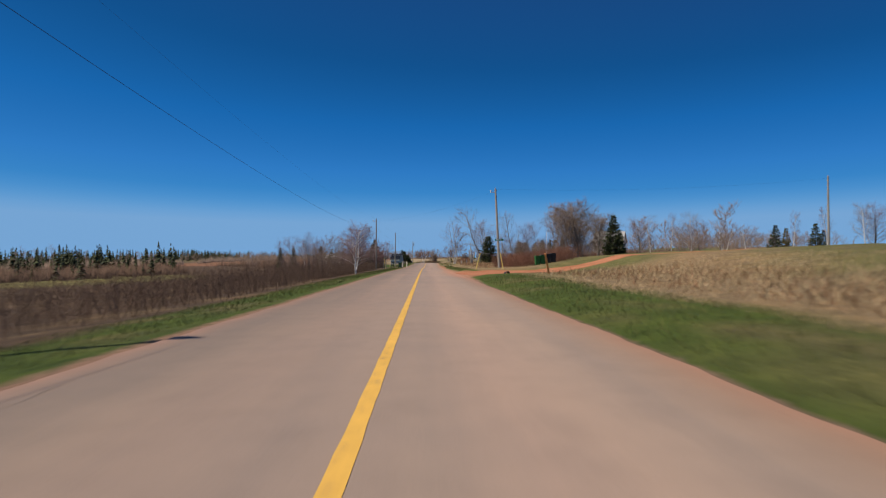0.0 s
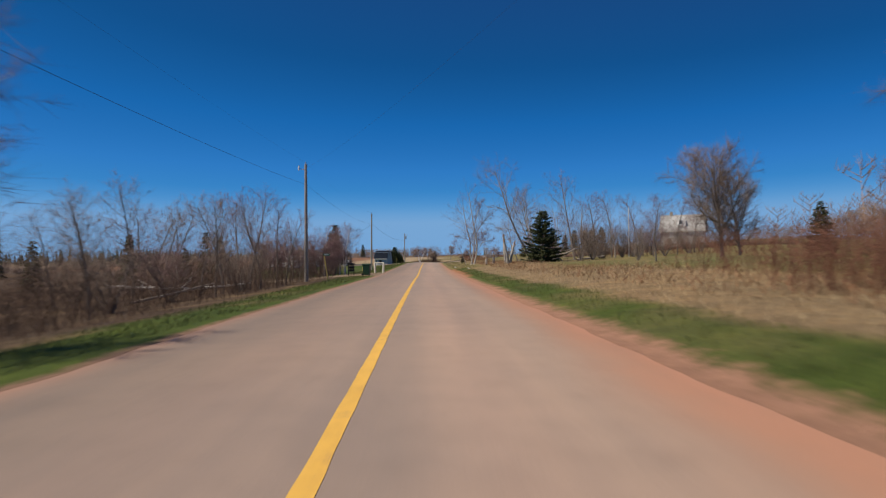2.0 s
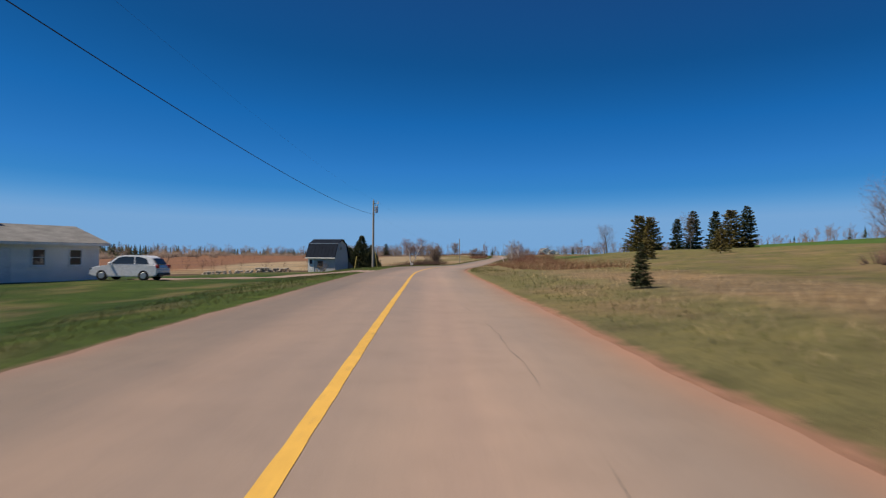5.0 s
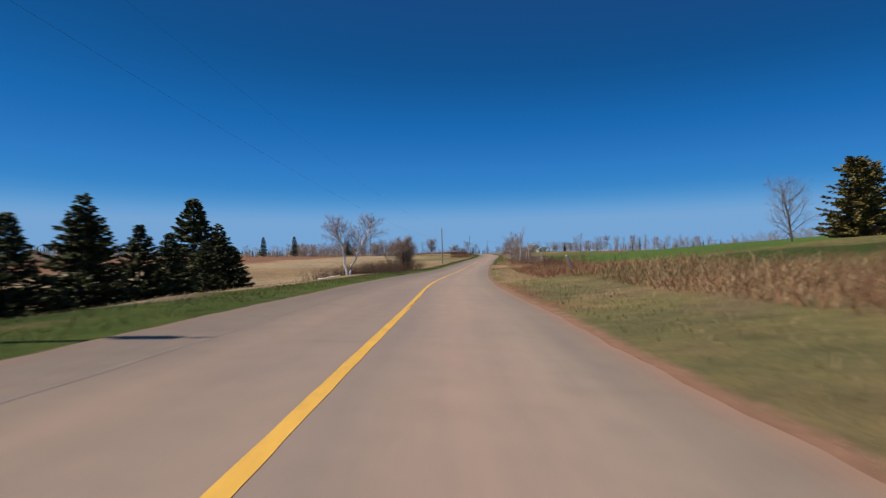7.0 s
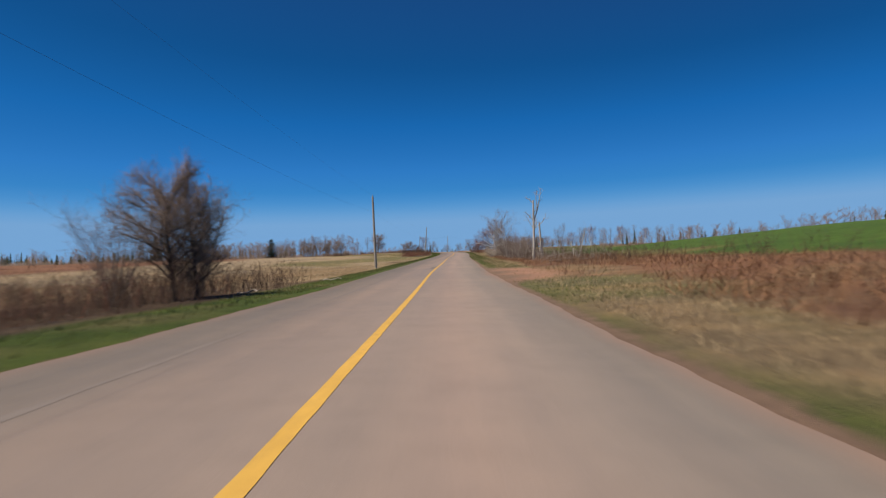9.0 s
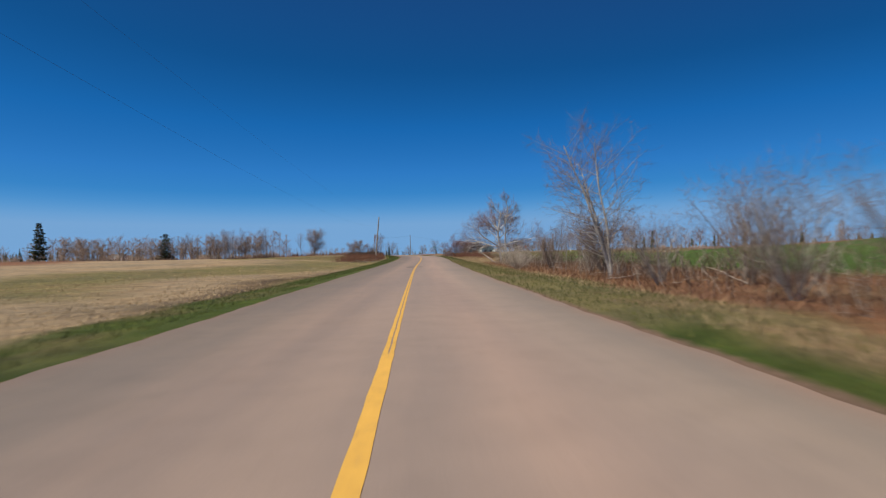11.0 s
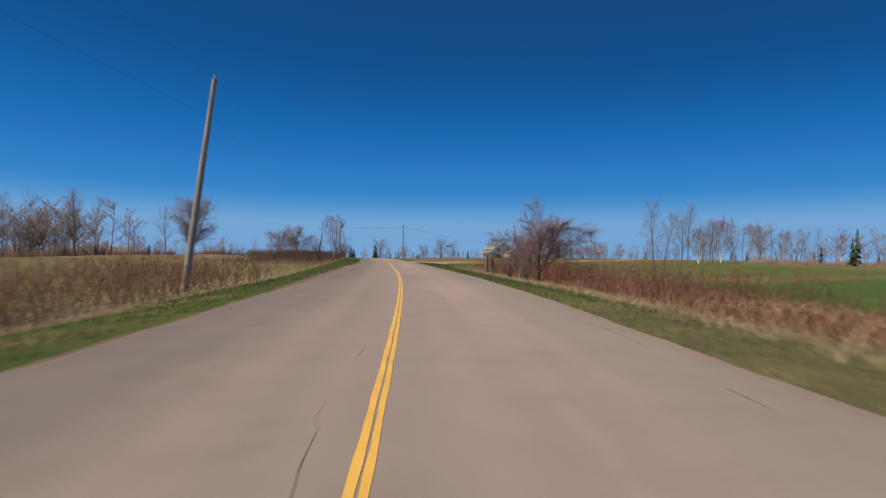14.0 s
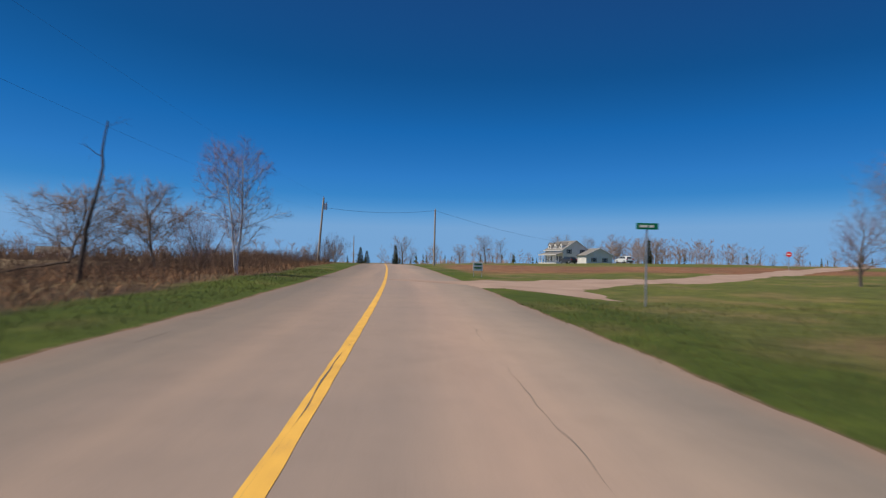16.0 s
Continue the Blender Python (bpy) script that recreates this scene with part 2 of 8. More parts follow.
    c = mixed(n, l, "MIX", drift.outputs[0], c, mixed(n, l, "MULTIPLY", 0.7, (0.40, 0.20, 0.125), ramp(n, l, grit, [(0.3, (0.8, 0.8, 0.8)), (0.7, (1.2, 1.2, 1.2))])))
    l.new(c, b.inputs["Base Color"])
    bumped(n, l, b, grit, 0.5, 0.006)
    return m


def paint_material():
    m, n, l, b = material("yellow_road_paint", 0.7, spec=0.3)
    co = n.new("ShaderNodeTexCoord").outputs["Object"]
    wear = texture_noise(n, l, co, 7.0, 6.0, 0.75)
    dirt = texture_noise(n, l, co, 0.7, 4.0)
    c = ramp(n, l, wear, [(0.30, (0.22, 0.17, 0.12)), (0.40, (0.60, 0.35, 0.07)), (0.6, (0.71, 0.425, 0.08))])
    c = mixed(n, l, "MULTIPLY", 0.6, c, ramp(n, l, dirt, [(0.3, (0.85, 0.83, 0.8)), (0.7, (1.08, 1.05, 1.0))]))
    l.new(c, b.inputs["Base Color"])
    return m


def glass_material(name="window_glass", tint=(0.03, 0.04, 0.05)):
    m, n, l, b = material(name, 0.06, spec=0.6)
    b.inputs["Base Color"].default_value = (*tint, 1)
    return m


def siding_material(name, tone):
    """Painted clapboards: the lap shadow is relief, not paint."""
    m, n, l, b = material(name, 0.6)
    co = n.new("ShaderNodeTexCoord").outputs["Object"]
    grime = texture_noise(n, l, co, 0.8, 5.0)
    c = mixed(n, l, "MULTIPLY", 0.7, tone, ramp(n, l, grime, [(0.3, (0.86, 0.85, 0.83)), (0.7, (1.04, 1.04, 1.04))]))
    l.new(c, b.inputs["Base Color"])
    w = n.new("ShaderNodeTexWave")
    w.wave_type, w.bands_direction, w.wave_profile = "BANDS", "Z", "SAW"
    w.inputs["Scale"].default_value = 1.6
    l.new(co, w.inputs["Vector"])
    bumped(n, l, b, w.outputs["Fac"], 0.5, 0.02)
    return m


GROUND = ground_material()
ASPHALT = asphalt_material()
PAINT = paint_material()
TAR = stuff_material("crack_sealing_tar", (0.10, 0.088, 0.078), (0.165, 0.142, 0.126), 0.8)
PATCH = stuff_material("asphalt_patch", (0.15, 0.125, 0.11), (0.21, 0.17, 0.15), 0.85, 1.5, 80.0)
JOINT = stuff_material("paving_joint", (0.185, 0.153, 0.132), (0.225, 0.185, 0.16), 0.85, 1.5, 60.0)
RED_SOIL = stuff_material("red_soil", (0.32, 0.115, 0.052), (0.45, 0.19, 0.10), 0.95, 0.5, 16.0, bump=0.8, bump_size=0.04)
GRAVEL = stuff_material("gravel", (0.19, 0.145, 0.12), (0.29, 0.235, 0.20), 0.95, 0.6, 45.0, bump=0.8, bump_size=0.03)
SOIL = stuff_material("brown_verge_soil", (0.15, 0.105, 0.066), (0.245, 0.18, 0.12), 0.95, 0.9, 30.0, bump=0.8, bump_size=0.03)
SIDE_ROAD = stuff_material("side_road_gravel", (0.27, 0.19, 0.15), (0.36, 0.265, 0.215), 0.95, 0.5, 45.0, bump=0.6, bump_size=0.02)
GRASS = stuff_material("green_grass", (0.072, 0.092, 0.022), (0.172, 0.172, 0.056), 0.8, 0.5, 6.0, bump=0, vary=0.7)
PALE_GRASS = stuff_material("dry_grass", (0.34, 0.255, 0.145), (0.50, 0.40, 0.255), 0.85, 0.4, 6.0, bump=0, vary=0.8)
RUST_GRASS = stuff_material("russet_weeds", (0.20, 0.105, 0.058), (0.30, 0.175, 0.105), 0.9, 0.4, 6.0, bump=0, vary=0.8)
BRUSH = stuff_material("brown_brush", (0.075, 0.048, 0.038), (0.15, 0.098, 0.074), 0.9, 0.5, 8.0, bump=0, vary=0.7)
RED_BRUSH = stuff_material("reddish_brush", (0.16, 0.075, 0.055), (0.26, 0.125, 0.085), 0.9, 0.5, 8.0, bump=0, vary=0.7)
TWIGS = stuff_material("bare_twigs", (0.15, 0.112, 0.096), (0.27, 0.205, 0.175), 0.9, 0.6, 8.0, bump=0, vary=0.5)
PURPLE_TWIGS = stuff_material("purplish_birch_twigs", (0.135, 0.080, 0.088), (0.24, 0.150, 0.160), 0.9, 0.6, 8.0, bump=0, vary=0.5)
BARK = stuff_material("grey_bark", (0.12, 0.098, 0.082), (0.27, 0.235, 0.20), 0.95, 3.0, 22.0, (1, 1, 0.25), bump=0.9, bump_size=0.03)
DARK_BARK = stuff_material("dark_bark", (0.045, 0.035, 0.030), (0.105, 0.085, 0.072), 0.95, 3.0, 22.0, (1, 1, 0.25), bump=0.9, bump_size=0.03)
PALE_BARK = stuff_material("pale_poplar_bark", (0.33, 0.30, 0.265), (0.58, 0.54, 0.485), 0.9, 2.5, 18.0, (1, 1, 0.6), bump=0.6, bump_size=0.02)
DEAD_WOOD = stuff_material("weathered_dead_wood", (0.27, 0.22, 0.175), (0.52, 0.46, 0.39), 0.9, 2.0, 20.0, (1, 1, 0.2), bump=0.8, bump_size=0.02)
RAW_WOOD = stuff_material("split_orange_wood", (0.36, 0.20, 0.09), (0.52, 0.34, 0.18), 0.9, 2.0, 20.0, (1, 1, 0.2), bump=0.8, bump_size=0.02)
BIRCH = birch_material("birch_bark")
NEEDLES = stuff_material("spruce_needles", (0.038, 0.052, 0.022), (0.090, 0.104, 0.044), 0.8, 0.8, 8.0, bump=0, vary=0.8)
OLIVE_NEEDLES = stuff_material("olive_pine_needles", (0.12, 0.098, 0.028), (0.21, 0.17, 0.05), 0.8, 0.8, 8.0, bump=0, vary=0.8)
POLE_WOOD = stuff_material("weathered_pole_wood", (0.24, 0.21, 0.18), (0.44, 0.40, 0.345), 0.9, 1.5, 18.0, (6, 6, 0.3), bump=0.7, bump_size=0.01)
POST_YELLOW = stuff_material("yellow_guard_plastic", (0.68, 0.50, 0.13), (0.80, 0.62, 0.20), 0.5, 2.0, 30.0, bump=0.1)
POST_ORANGE = stuff_material("orange_marker_paint", (0.62, 0.24, 0.07), (0.74, 0.33, 0.11), 0.6, 2.0, 30.0, bump=0.1)
WHITE_PAINT = stuff_material("white_paint", (0.68, 0.67, 0.64), (0.82, 0.81, 0.79), 0.55, 1.2, 14.0, bump=0.15)
CREAM_PAINT = stuff_material("cream_paint", (0.66, 0.60, 0.47), (0.80, 0.75, 0.62), 0.6, 1.2, 14.0, bump=0.15)
SIDING = siding_material("white_siding", (0.84, 0.82, 0.78))
GREY_SIDING = siding_material("pale_grey_siding", (0.46, 0.47, 0.49))
BLACK_METAL = stuff_material("black_metal_roofing", (0.006, 0.010, 0.020), (0.010, 0.017, 0.032), 0.8, 1.0, 12.0, metal=0.0, spec=0.12, bump=0.1)
SILVER = stuff_material("galvanised_metal", (0.45, 0.46, 0.47), (0.62, 0.63, 0.64), 0.4, 3.0, 30.0, metal=0.8, bump=0.1)
SHINGLES = stuff_material("grey_shingles", (0.15, 0.147, 0.143), (0.25, 0.243, 0.235), 0.95, 1.0, 9.0, (1, 1, 4), bump=0.7, bump_size=0.03)
GREEN_PLASTIC = stuff_material("green_plastic", (0.022, 0.13, 0.028), (0.035, 0.17, 0.04), 0.5, 2.0, 25.0, bump=0.1)
DARK_GREEN_PLASTIC = stuff_material("dark_green_plastic", (0.02, 0.055, 0.03), (0.03, 0.075, 0.04), 0.5, 2.0, 25.0, bump=0.1)
BLACK_PLASTIC = stuff_material("black_plastic", (0.016, 0.016, 0.018), (0.03, 0.03, 0.032), 0.5, 2.0, 25.0, bump=0.1)
SIGN_GREEN = stuff_material("green_sign_face", (0.0, 0.16, 0.075), (0.01, 0.19, 0.09), 0.45, 2.0, 20.0, bump=0)
SIGN_RED = stuff_material("red_sign_face", (0.55, 0.03, 0.03), (0.66, 0.05, 0.05), 0.45, 2.0, 20.0, bump=0)
CAR_PAINT = stuff_material("white_car_paint", (0.74, 0.75, 0.76), (0.80, 0.81, 0.82), 0.25, 0.6, 8.0, spec=0.6, bump=0)
DARK_CAR_PAINT = stuff_material("dark_car_paint", (0.03, 0.032, 0.036), (0.05, 0.052, 0.056), 0.3, 0.6, 8.0, spec=0.6, bump=0)
TYRE = stuff_material("tyre_rubber", (0.015, 0.015, 0.015), (0.03, 0.03, 0.03), 0.9, 4.0, 40.0)
RED_LENS = stuff_material("red_tail_lens", (0.35, 0.02, 0.02), (0.45, 0.03, 0.03), 0.25, 4.0, 40.0, bump=0)
STONE = stuff_material("pale_field_stone", (0.25, 0.215, 0.185), (0.46, 0.42, 0.37), 0.95, 1.5, 14.0, bump=0.8, bump_size=0.03, vary=0.5)
CABLE = stuff_material("black_cable", (0.012, 0.012, 0.013), (0.022, 0.022, 0.024), 0.6)
WINDOW = glass_material()
SHUTTER = stuff_material("dark_grey_shutter", (0.06, 0.062, 0.066), (0.09, 0.092, 0.096), 0.7, 3.0, 20.0)
BROWN_DOOR = stuff_material("brown_wood_shutter", (0.16, 0.10, 0.06), (0.24, 0.16, 0.10), 0.8, 3.0, 20.0, (1, 1, 0.2))


# ---- helpers for building ----
def mesh_of(name, verts, faces, mat, smooth=False):
    me = bpy.data.meshes.new(name)
    v = np.asarray(verts, np.float32).reshape(-1, 3)
    f = np.asarray(faces, np.int32)
    me.vertices.add(len(v))
    me.vertices.foreach_set("co", v.ravel())
    k = f.shape[1]
    me.loops.add(f.size)
    me.loops.foreach_set("vertex_index", f.ravel())
    me.polygons.add(len(f))
    me.polygons.foreach_set("loop_start", np.arange(0, f.size, k, dtype=np.int32))
    if smooth:
        me.polygons.foreach_set("use_smooth", np.ones(len(f), bool))
    me.materials.append(mat)
    me.update(calc_edges=True)
    return me


def part(name, bm, mat, parent, label=""):
    """One mesh object, from a bmesh or a finished mesh, under a thing or a part."""
    if isinstance(bm, bmesh.types.BMesh):
        me = bpy.data.meshes.new(name)
        bmesh.ops.recalc_face_normals(bm, faces=bm.faces)
        bm.to_mesh(me)
        bm.free()
        me.materials.append(mat)
    else:
        me = bm
    ob = new(name, me)
    ob.parent = parent
    return tagged(ob, label)


def thing(name, m, label, category, group=""):
    e = new(name)
    e.empty_display_size = 0.2
    e.matrix_world = m
    return tagged(e, label, category, group)


def box(bm, x0, x1, y0, y1, z0, z1, bevel=0.0, m=None):
    r = bmesh.ops.create_cube(bm, size=1)
    mat = Matrix.Translation(((x0 + x1) / 2, (y0 + y1) / 2, (z0 + z1) / 2)) @ Matrix.Diagonal((x1 - x0, y1 - y0, z1 - z0, 1))
    bmesh.ops.transform(bm, matrix=mat, verts=r["verts"])
    if bevel:
        edges = list({e for v in r["verts"] for e in v.link_edges})
        vs = bmesh.ops.bevel(bm, geom=edges, offset=bevel, segments=1, affect="EDGES")["verts"]
        if m:
            bmesh.ops.transform(bm, matrix=m, verts=list({v for v in vs}))
    elif m:
        bmesh.ops.transform(bm, matrix=m, verts=r["verts"])
    return bm


def boxed(*a, **k):
    return box(bmesh.new(), *a, **k)


def rod(bm, p, q, r0, r1, sides=8, bend=0.0):
    """A tapered round bar from p to q."""
    p, q = Vector(p), Vector(q)
    d = q - p
    m = Matrix.Translation((p + q) / 2) @ d.to_track_quat("Z", "Y").to_matrix().to_4x4()
    bmesh.ops.create_cone(bm, cap_ends=True, segments=sides, radius1=r0, radius2=r1, depth=d.length, matrix=m)
    return bm


def prism(bm, outline, y0, y1):
    """An outline in x and z, drawn out along y."""
    a = [bm.verts.new((x, y0, z)) for x, z in outline]
    b = [bm.verts.new((x, y1, z)) for x, z in outline]
    n = len(outline)
    bm.faces.new(a)
    bm.faces.new(b[::-1])
    for i in range(n):
        bm.faces.new((a[i], b[i], b[(i + 1) % n], a[(i + 1) % n]))
    return bm


def tubes(lines, radii, sides):
    """Round tapering tubes along many lines of equal length: arrays (B, n, 3) and (B, n). Returns vertices and faces."""
    p, r = np.asarray(lines, float), np.asarray(radii, float)
    t = np.gradient(p, axis=1)
    t /= np.linalg.norm(t, axis=2, keepdims=True) + 1e-9
    ref = np.where(np.abs(t[..., 2:3]) > 0.9, np.array([1.0, 0, 0]), np.array([0, 0, 1.0]))
    u = np.cross(t, ref)
    u /= np.linalg.norm(u, axis=2, keepdims=True) + 1e-9
    w = np.cross(t, u)
    ang = np.arange(sides) * 2 * np.pi / sides
    ring = np.cos(ang)[None, None, :, None] * u[:, :, None] + np.sin(ang)[None, None, :, None] * w[:, :, None]
    v = p[:, :, None] + ring * r[:, :, None, None]
    nb, n = p.shape[:2]
    idx = np.arange(nb * n * sides).reshape(nb, n, sides)
    nxt = np.roll(idx, -1, axis=2)
    f = np.stack([idx[:, :-1], nxt[:, :-1], nxt[:, 1:], idx[:, 1:]], -1).reshape(-1, 4)
    return v.reshape(-1, 3), f


def gathered(pieces):
    vs, fs, at = [], [], 0
    for v, f in pieces:
        vs.append(v)
        fs.append(f + at)
        at += len(v)
    return np.concatenate(vs), np.concatenate(fs)


def tube_mesh(name, branches, sides, mat, smooth=True):
    by_len = {}
    for p, r in branches:
        by_len.setdefault(len(p), []).append((p, r))
    v, f = gathered([tubes([b[0] for b in g], [b[1] for b in g], sides) for g in by_len.values()])
    return mesh_of(name, v, f, mat, smooth)


# ---- trees ----
def unit(v):
    return v / (np.linalg.norm(v) + 1e-9)


def grow(seed, height, radius, lean=(0, 0), segs=(9, 6, 3), counts=(22, 9), start=(0.2, 0.2), angle=(50, 45), ratio=(0.45, 0.5),
         lift=(0.0, 0.06, 0.02), wobble=(0.05, 0.12, 0.16), shape="oval", tip=0.25, stems=1, splay=0.12, trunks=None):
    """A bare tree: lines and radii of trunk, limbs and twigs, by level."""
    rng = np.random.default_rng(seed)
    out = [[] for _ in segs]
    top = len(segs) - 1

    def shoot(p, d, length, r, lev, given=None):
        n = segs[lev] if given is None else len(given) - 1
        pts, rad = [p], [r]
        for i in range(n):
            if given is None:
                d = unit(d + rng.normal(0, wobble[lev], 3) + np.array([0, 0, lift[lev]]))
            p = p + d * length / n if given is None else given[i + 1]
            pts.append(p)
            rad.append(r * (1 - (1 - tip) * (i + 1) / n))
        out[lev].append((np.array(pts), np.array(rad)))
        if lev == top:
            return
        c = counts[lev]
        if trunks:
            c = max(3, round(c * min(1.0, length / (4.0 if lev == 0 else 1.1))))
            length = max(length, 2.6) if lev == 0 else length
        turn = rng.uniform(0, 6.28)
        for k in range(c):
            f = start[lev] + (1 - start[lev]) * (k + rng.uniform(0.1, 0.9)) / c
            x = f * n
            i = min(int(x), n - 1)
            q = pts[i] + (pts[i + 1] - pts[i]) * (x - i)
            t = unit(pts[i + 1] - pts[i])
            turn += 2.4 + rng.uniform(-0.5, 0.5)
            a = unit(np.cross(t, np.array([0.3, 0.2, 1.0]) if abs(t[2]) < 0.95 else np.array([1.0, 0, 0])))
            b = np.cross(t, a)
            side = a * np.cos(turn) + b * np.sin(turn)
            an = np.radians(angle[lev] + rng.uniform(-14, 14))
            nd = unit(t * np.cos(an) + side * np.sin(an))
            if lev == 0:
                g = (f - start[0]) / (1 - start[0])
                s = {"oval": 0.55 + 0.75 * np.sin(np.pi * (0.12 + 0.8 * g)) * (1 - 0.35 * g), "cone": 1.15 - 0.85 * g, "vase": 0.8 + 0.3 * np.sin(np.pi * g),
                     "round": 1.15 - 0.45 * g}[shape]
            else:
                s = 1.05 - 0.6 * f
            shoot(q, nd, length * ratio[lev] * (1.25 if lev else 1.0) * s * rng.uniform(0.75, 1.15), max(rad[i] * (0.34 if lev == 0 else 0.48), 0.0035), lev + 1)

    for r, line in trunks or ():
        pts = np.array(line, float)
        shoot(pts[0], None, np.linalg.norm(np.diff(pts, axis=0), axis=1).sum(), r, 0, list(pts))
    for k in range(0 if trunks else stems):
        a = rng.uniform(0, 6.28)
        d = unit(np.array([lean[0] + (splay * np.cos(a) if stems > 1 else 0), lean[1] + (splay * np.sin(a) if stems > 1 else 0), 1.0]))
        off = np.array([np.cos(a), np.sin(a), 0]) * (0.18 * radius * stems if stems > 1 else 0)
        shoot(off - d * 0.25, d, height * (rng.uniform(0.75, 1.05) if stems > 1 else 1.0), radius * (rng.uniform(0.7, 1.0) if stems > 1 else 1.0), 0)
    return out


STYLES = dict(
    maple=dict(height=7.2, radius=0.19, counts=(32, 14), start=(0.13, 0.15), angle=(46, 40), ratio=(0.50, 0.44), lift=(0, 0.07, 0.04), shape="oval", twigs=(52, 0.46)),
    birch=dict(height=7.2, radius=0.10, counts=(24, 9), start=(0.2, 0.15), angle=(46, 40), ratio=(0.36, 0.42), lift=(0, 0.08, 0.0), shape="oval", twigs=(13, 0.44)),
    twin_birch=dict(height=7.0, radius=0.10, counts=(22, 8), start=(0.22, 0.15), angle=(50, 42), ratio=(0.33, 0.42), lift=(0, 0.05, 0.0), shape="oval", stems=2, splay=0.07, twigs=(26, 0.40)),
    aspen=dict(height=7.5, radius=0.085, counts=(18, 8), start=(0.3, 0.2), angle=(36, 38), ratio=(0.26, 0.45), lift=(0, 0.10, 0.05), shape="oval", twigs=(14, 0.34)),
    clump=dict(height=4.2, radius=0.045, counts=(10, 5), start=(0.12, 0.2), angle=(36, 40), ratio=(0.40, 0.45), lift=(0, 0.08, 0.03), shape="vase", stems=12, splay=0.40, twigs=(5, 0.36)),
    thicket=dict(height=2.4, radius=0.03, counts=(7, 4), segs=(6, 4, 3), start=(0.2, 0.2), angle=(30, 36), ratio=(0.42, 0.42), lift=(0, 0.1, 0.03), wobble=(0.10, 0.2, 0.2), shape="vase", stems=18, splay=0.6, twigs=(4, 0.25)),
    poplar=dict(height=9.0, radius=0.13, counts=(20, 8), start=(0.14, 0.15), angle=(58, 42), ratio=(0.34, 0.42), lift=(0, 0.06, 0.03), shape="oval", stems=3, splay=0.16, twigs=(18, 0.42)),
    apple=dict(height=4.6, radius=0.10, counts=(17, 12), start=(0.10, 0.15), angle=(55, 40), ratio=(0.75, 0.45), lift=(0, 0.05, 0.0), wobble=(0.1, 0.16, 0.2), shape="round", twigs=(58, 0.42)),
    snag=dict(height=6.4, radius=0.14, counts=(10, 5), start=(0.45, 0.2), angle=(36, 45), ratio=(0.30, 0.45), lift=(0, 0.10, 0.05), wobble=(0.05, 0.16, 0.2), shape="oval", twigs=(5, 0.3)),
    bare_snag=dict(height=5.6, radius=0.115, counts=(4, 3), segs=(11, 5, 3), start=(0.25, 0.2), angle=(55, 45), ratio=(0.16, 0.45), lift=(0, 0.0, 0.0), wobble=(0.10, 0.16, 0.2), shape="oval", twigs=(2, 0.2)),
    leaning=dict(height=9.0, radius=0.12, counts=(14, 8), start=(0.35, 0.2), angle=(40, 40), ratio=(0.28, 0.45), lift=(-0.01, 0.05, 0.03), shape="oval", twigs=(22, 0.36)),
)
STYLES["far_maple"] = dict(STYLES["maple"], counts=(22, 9), twigs=(20, 0.62))
MADE_TREES = {}


def twig_spikes(seed, branches, each, length):
    """Fine twigs, each a thin three-sided spike, all along the branches: vertices and faces."""
    rng = np.random.default_rng(seed + 1000)
    p = np.concatenate([b[0][:-1] for b in branches])
    q = np.concatenate([b[0][1:] for b in branches])
    n = int(0.62 * each * len(branches))
    i = rng.integers(len(p), size=n)
    f = rng.uniform(0, 1, n)[:, None]
    foot = p[i] + (q[i] - p[i]) * f
    t = q[i] - p[i]
    t /= np.linalg.norm(t, axis=1, keepdims=True) + 1e-9
    d = t + rng.normal(0, 0.72, (n, 3)) + np.array([0, 0, 0.12])
    d /= np.linalg.norm(d, axis=1, keepdims=True)
    ln = 1.3 * length * rng.uniform(0.45, 1.3, n)[:, None]
    u = np.cross(d, rng.normal(0, 1, (n, 3)))
    u /= np.linalg.norm(u, axis=1, keepdims=True) + 1e-9
    w = np.cross(d, u)
    r = 0.0043
    v = np.stack([foot + u * r, foot - u * r * 0.5 + w * r * 0.87, foot - u * r * 0.5 - w * r * 0.87, foot + d * ln], 1).reshape(-1, 3)
    k = np.arange(n)[:, None] * 4
    return v, np.concatenate([k + np.array([0, 1, 3]), k + np.array([1, 2, 3]), k + np.array([2, 0, 3])])


def quads_to_tris(f):
    return np.concatenate([f[:, [0, 1, 2]], f[:, [0, 2, 3]]])


def tube_arrays(branches, sides):
    by_len = {}
    for p, r in branches:
        by_len.setdefault(len(p), []).append((p, r))
    v, f = gathered([tubes([b[0] for b in g], [b[1] for b in g], sides) for g in by_len.values()])
    return v, quads_to_tris(f)


def tree_meshes(style, seed, bark, twig):
    key = (style, seed, bark.name, twig.name)
    if key not in MADE_TREES:
        kind = dict(STYLES[style])
        each, length = kind.pop("twigs")
        kind.setdefault("segs", (9, 6, 2))
        lv = grow(seed, **kind)
        top = max(p[:, 2].max() for level in lv for p, r in level)
        grown = 1.0 if "trunks" in kind else kind["height"] / top
        lv = [[(p * np.array([grown**0.35, grown**0.35, grown]), r * 0.85) for p, r in level] for level in lv]
        v, f = gathered([tube_arrays(lv[0], 7 if len(lv[0]) < 4 else 5), tube_arrays(lv[1], 4 if len(lv[1]) < 60 else 3)])
        trunk = mesh_of("trunk", v, f, bark, True)
        v, f = gathered([tube_arrays(lv[2], 3), twig_spikes(seed, lv[2] + lv[1][::2], each, length)])
        MADE_TREES[key] = trunk, mesh_of("crown", v, f, twig)
    return MADE_TREES[key]


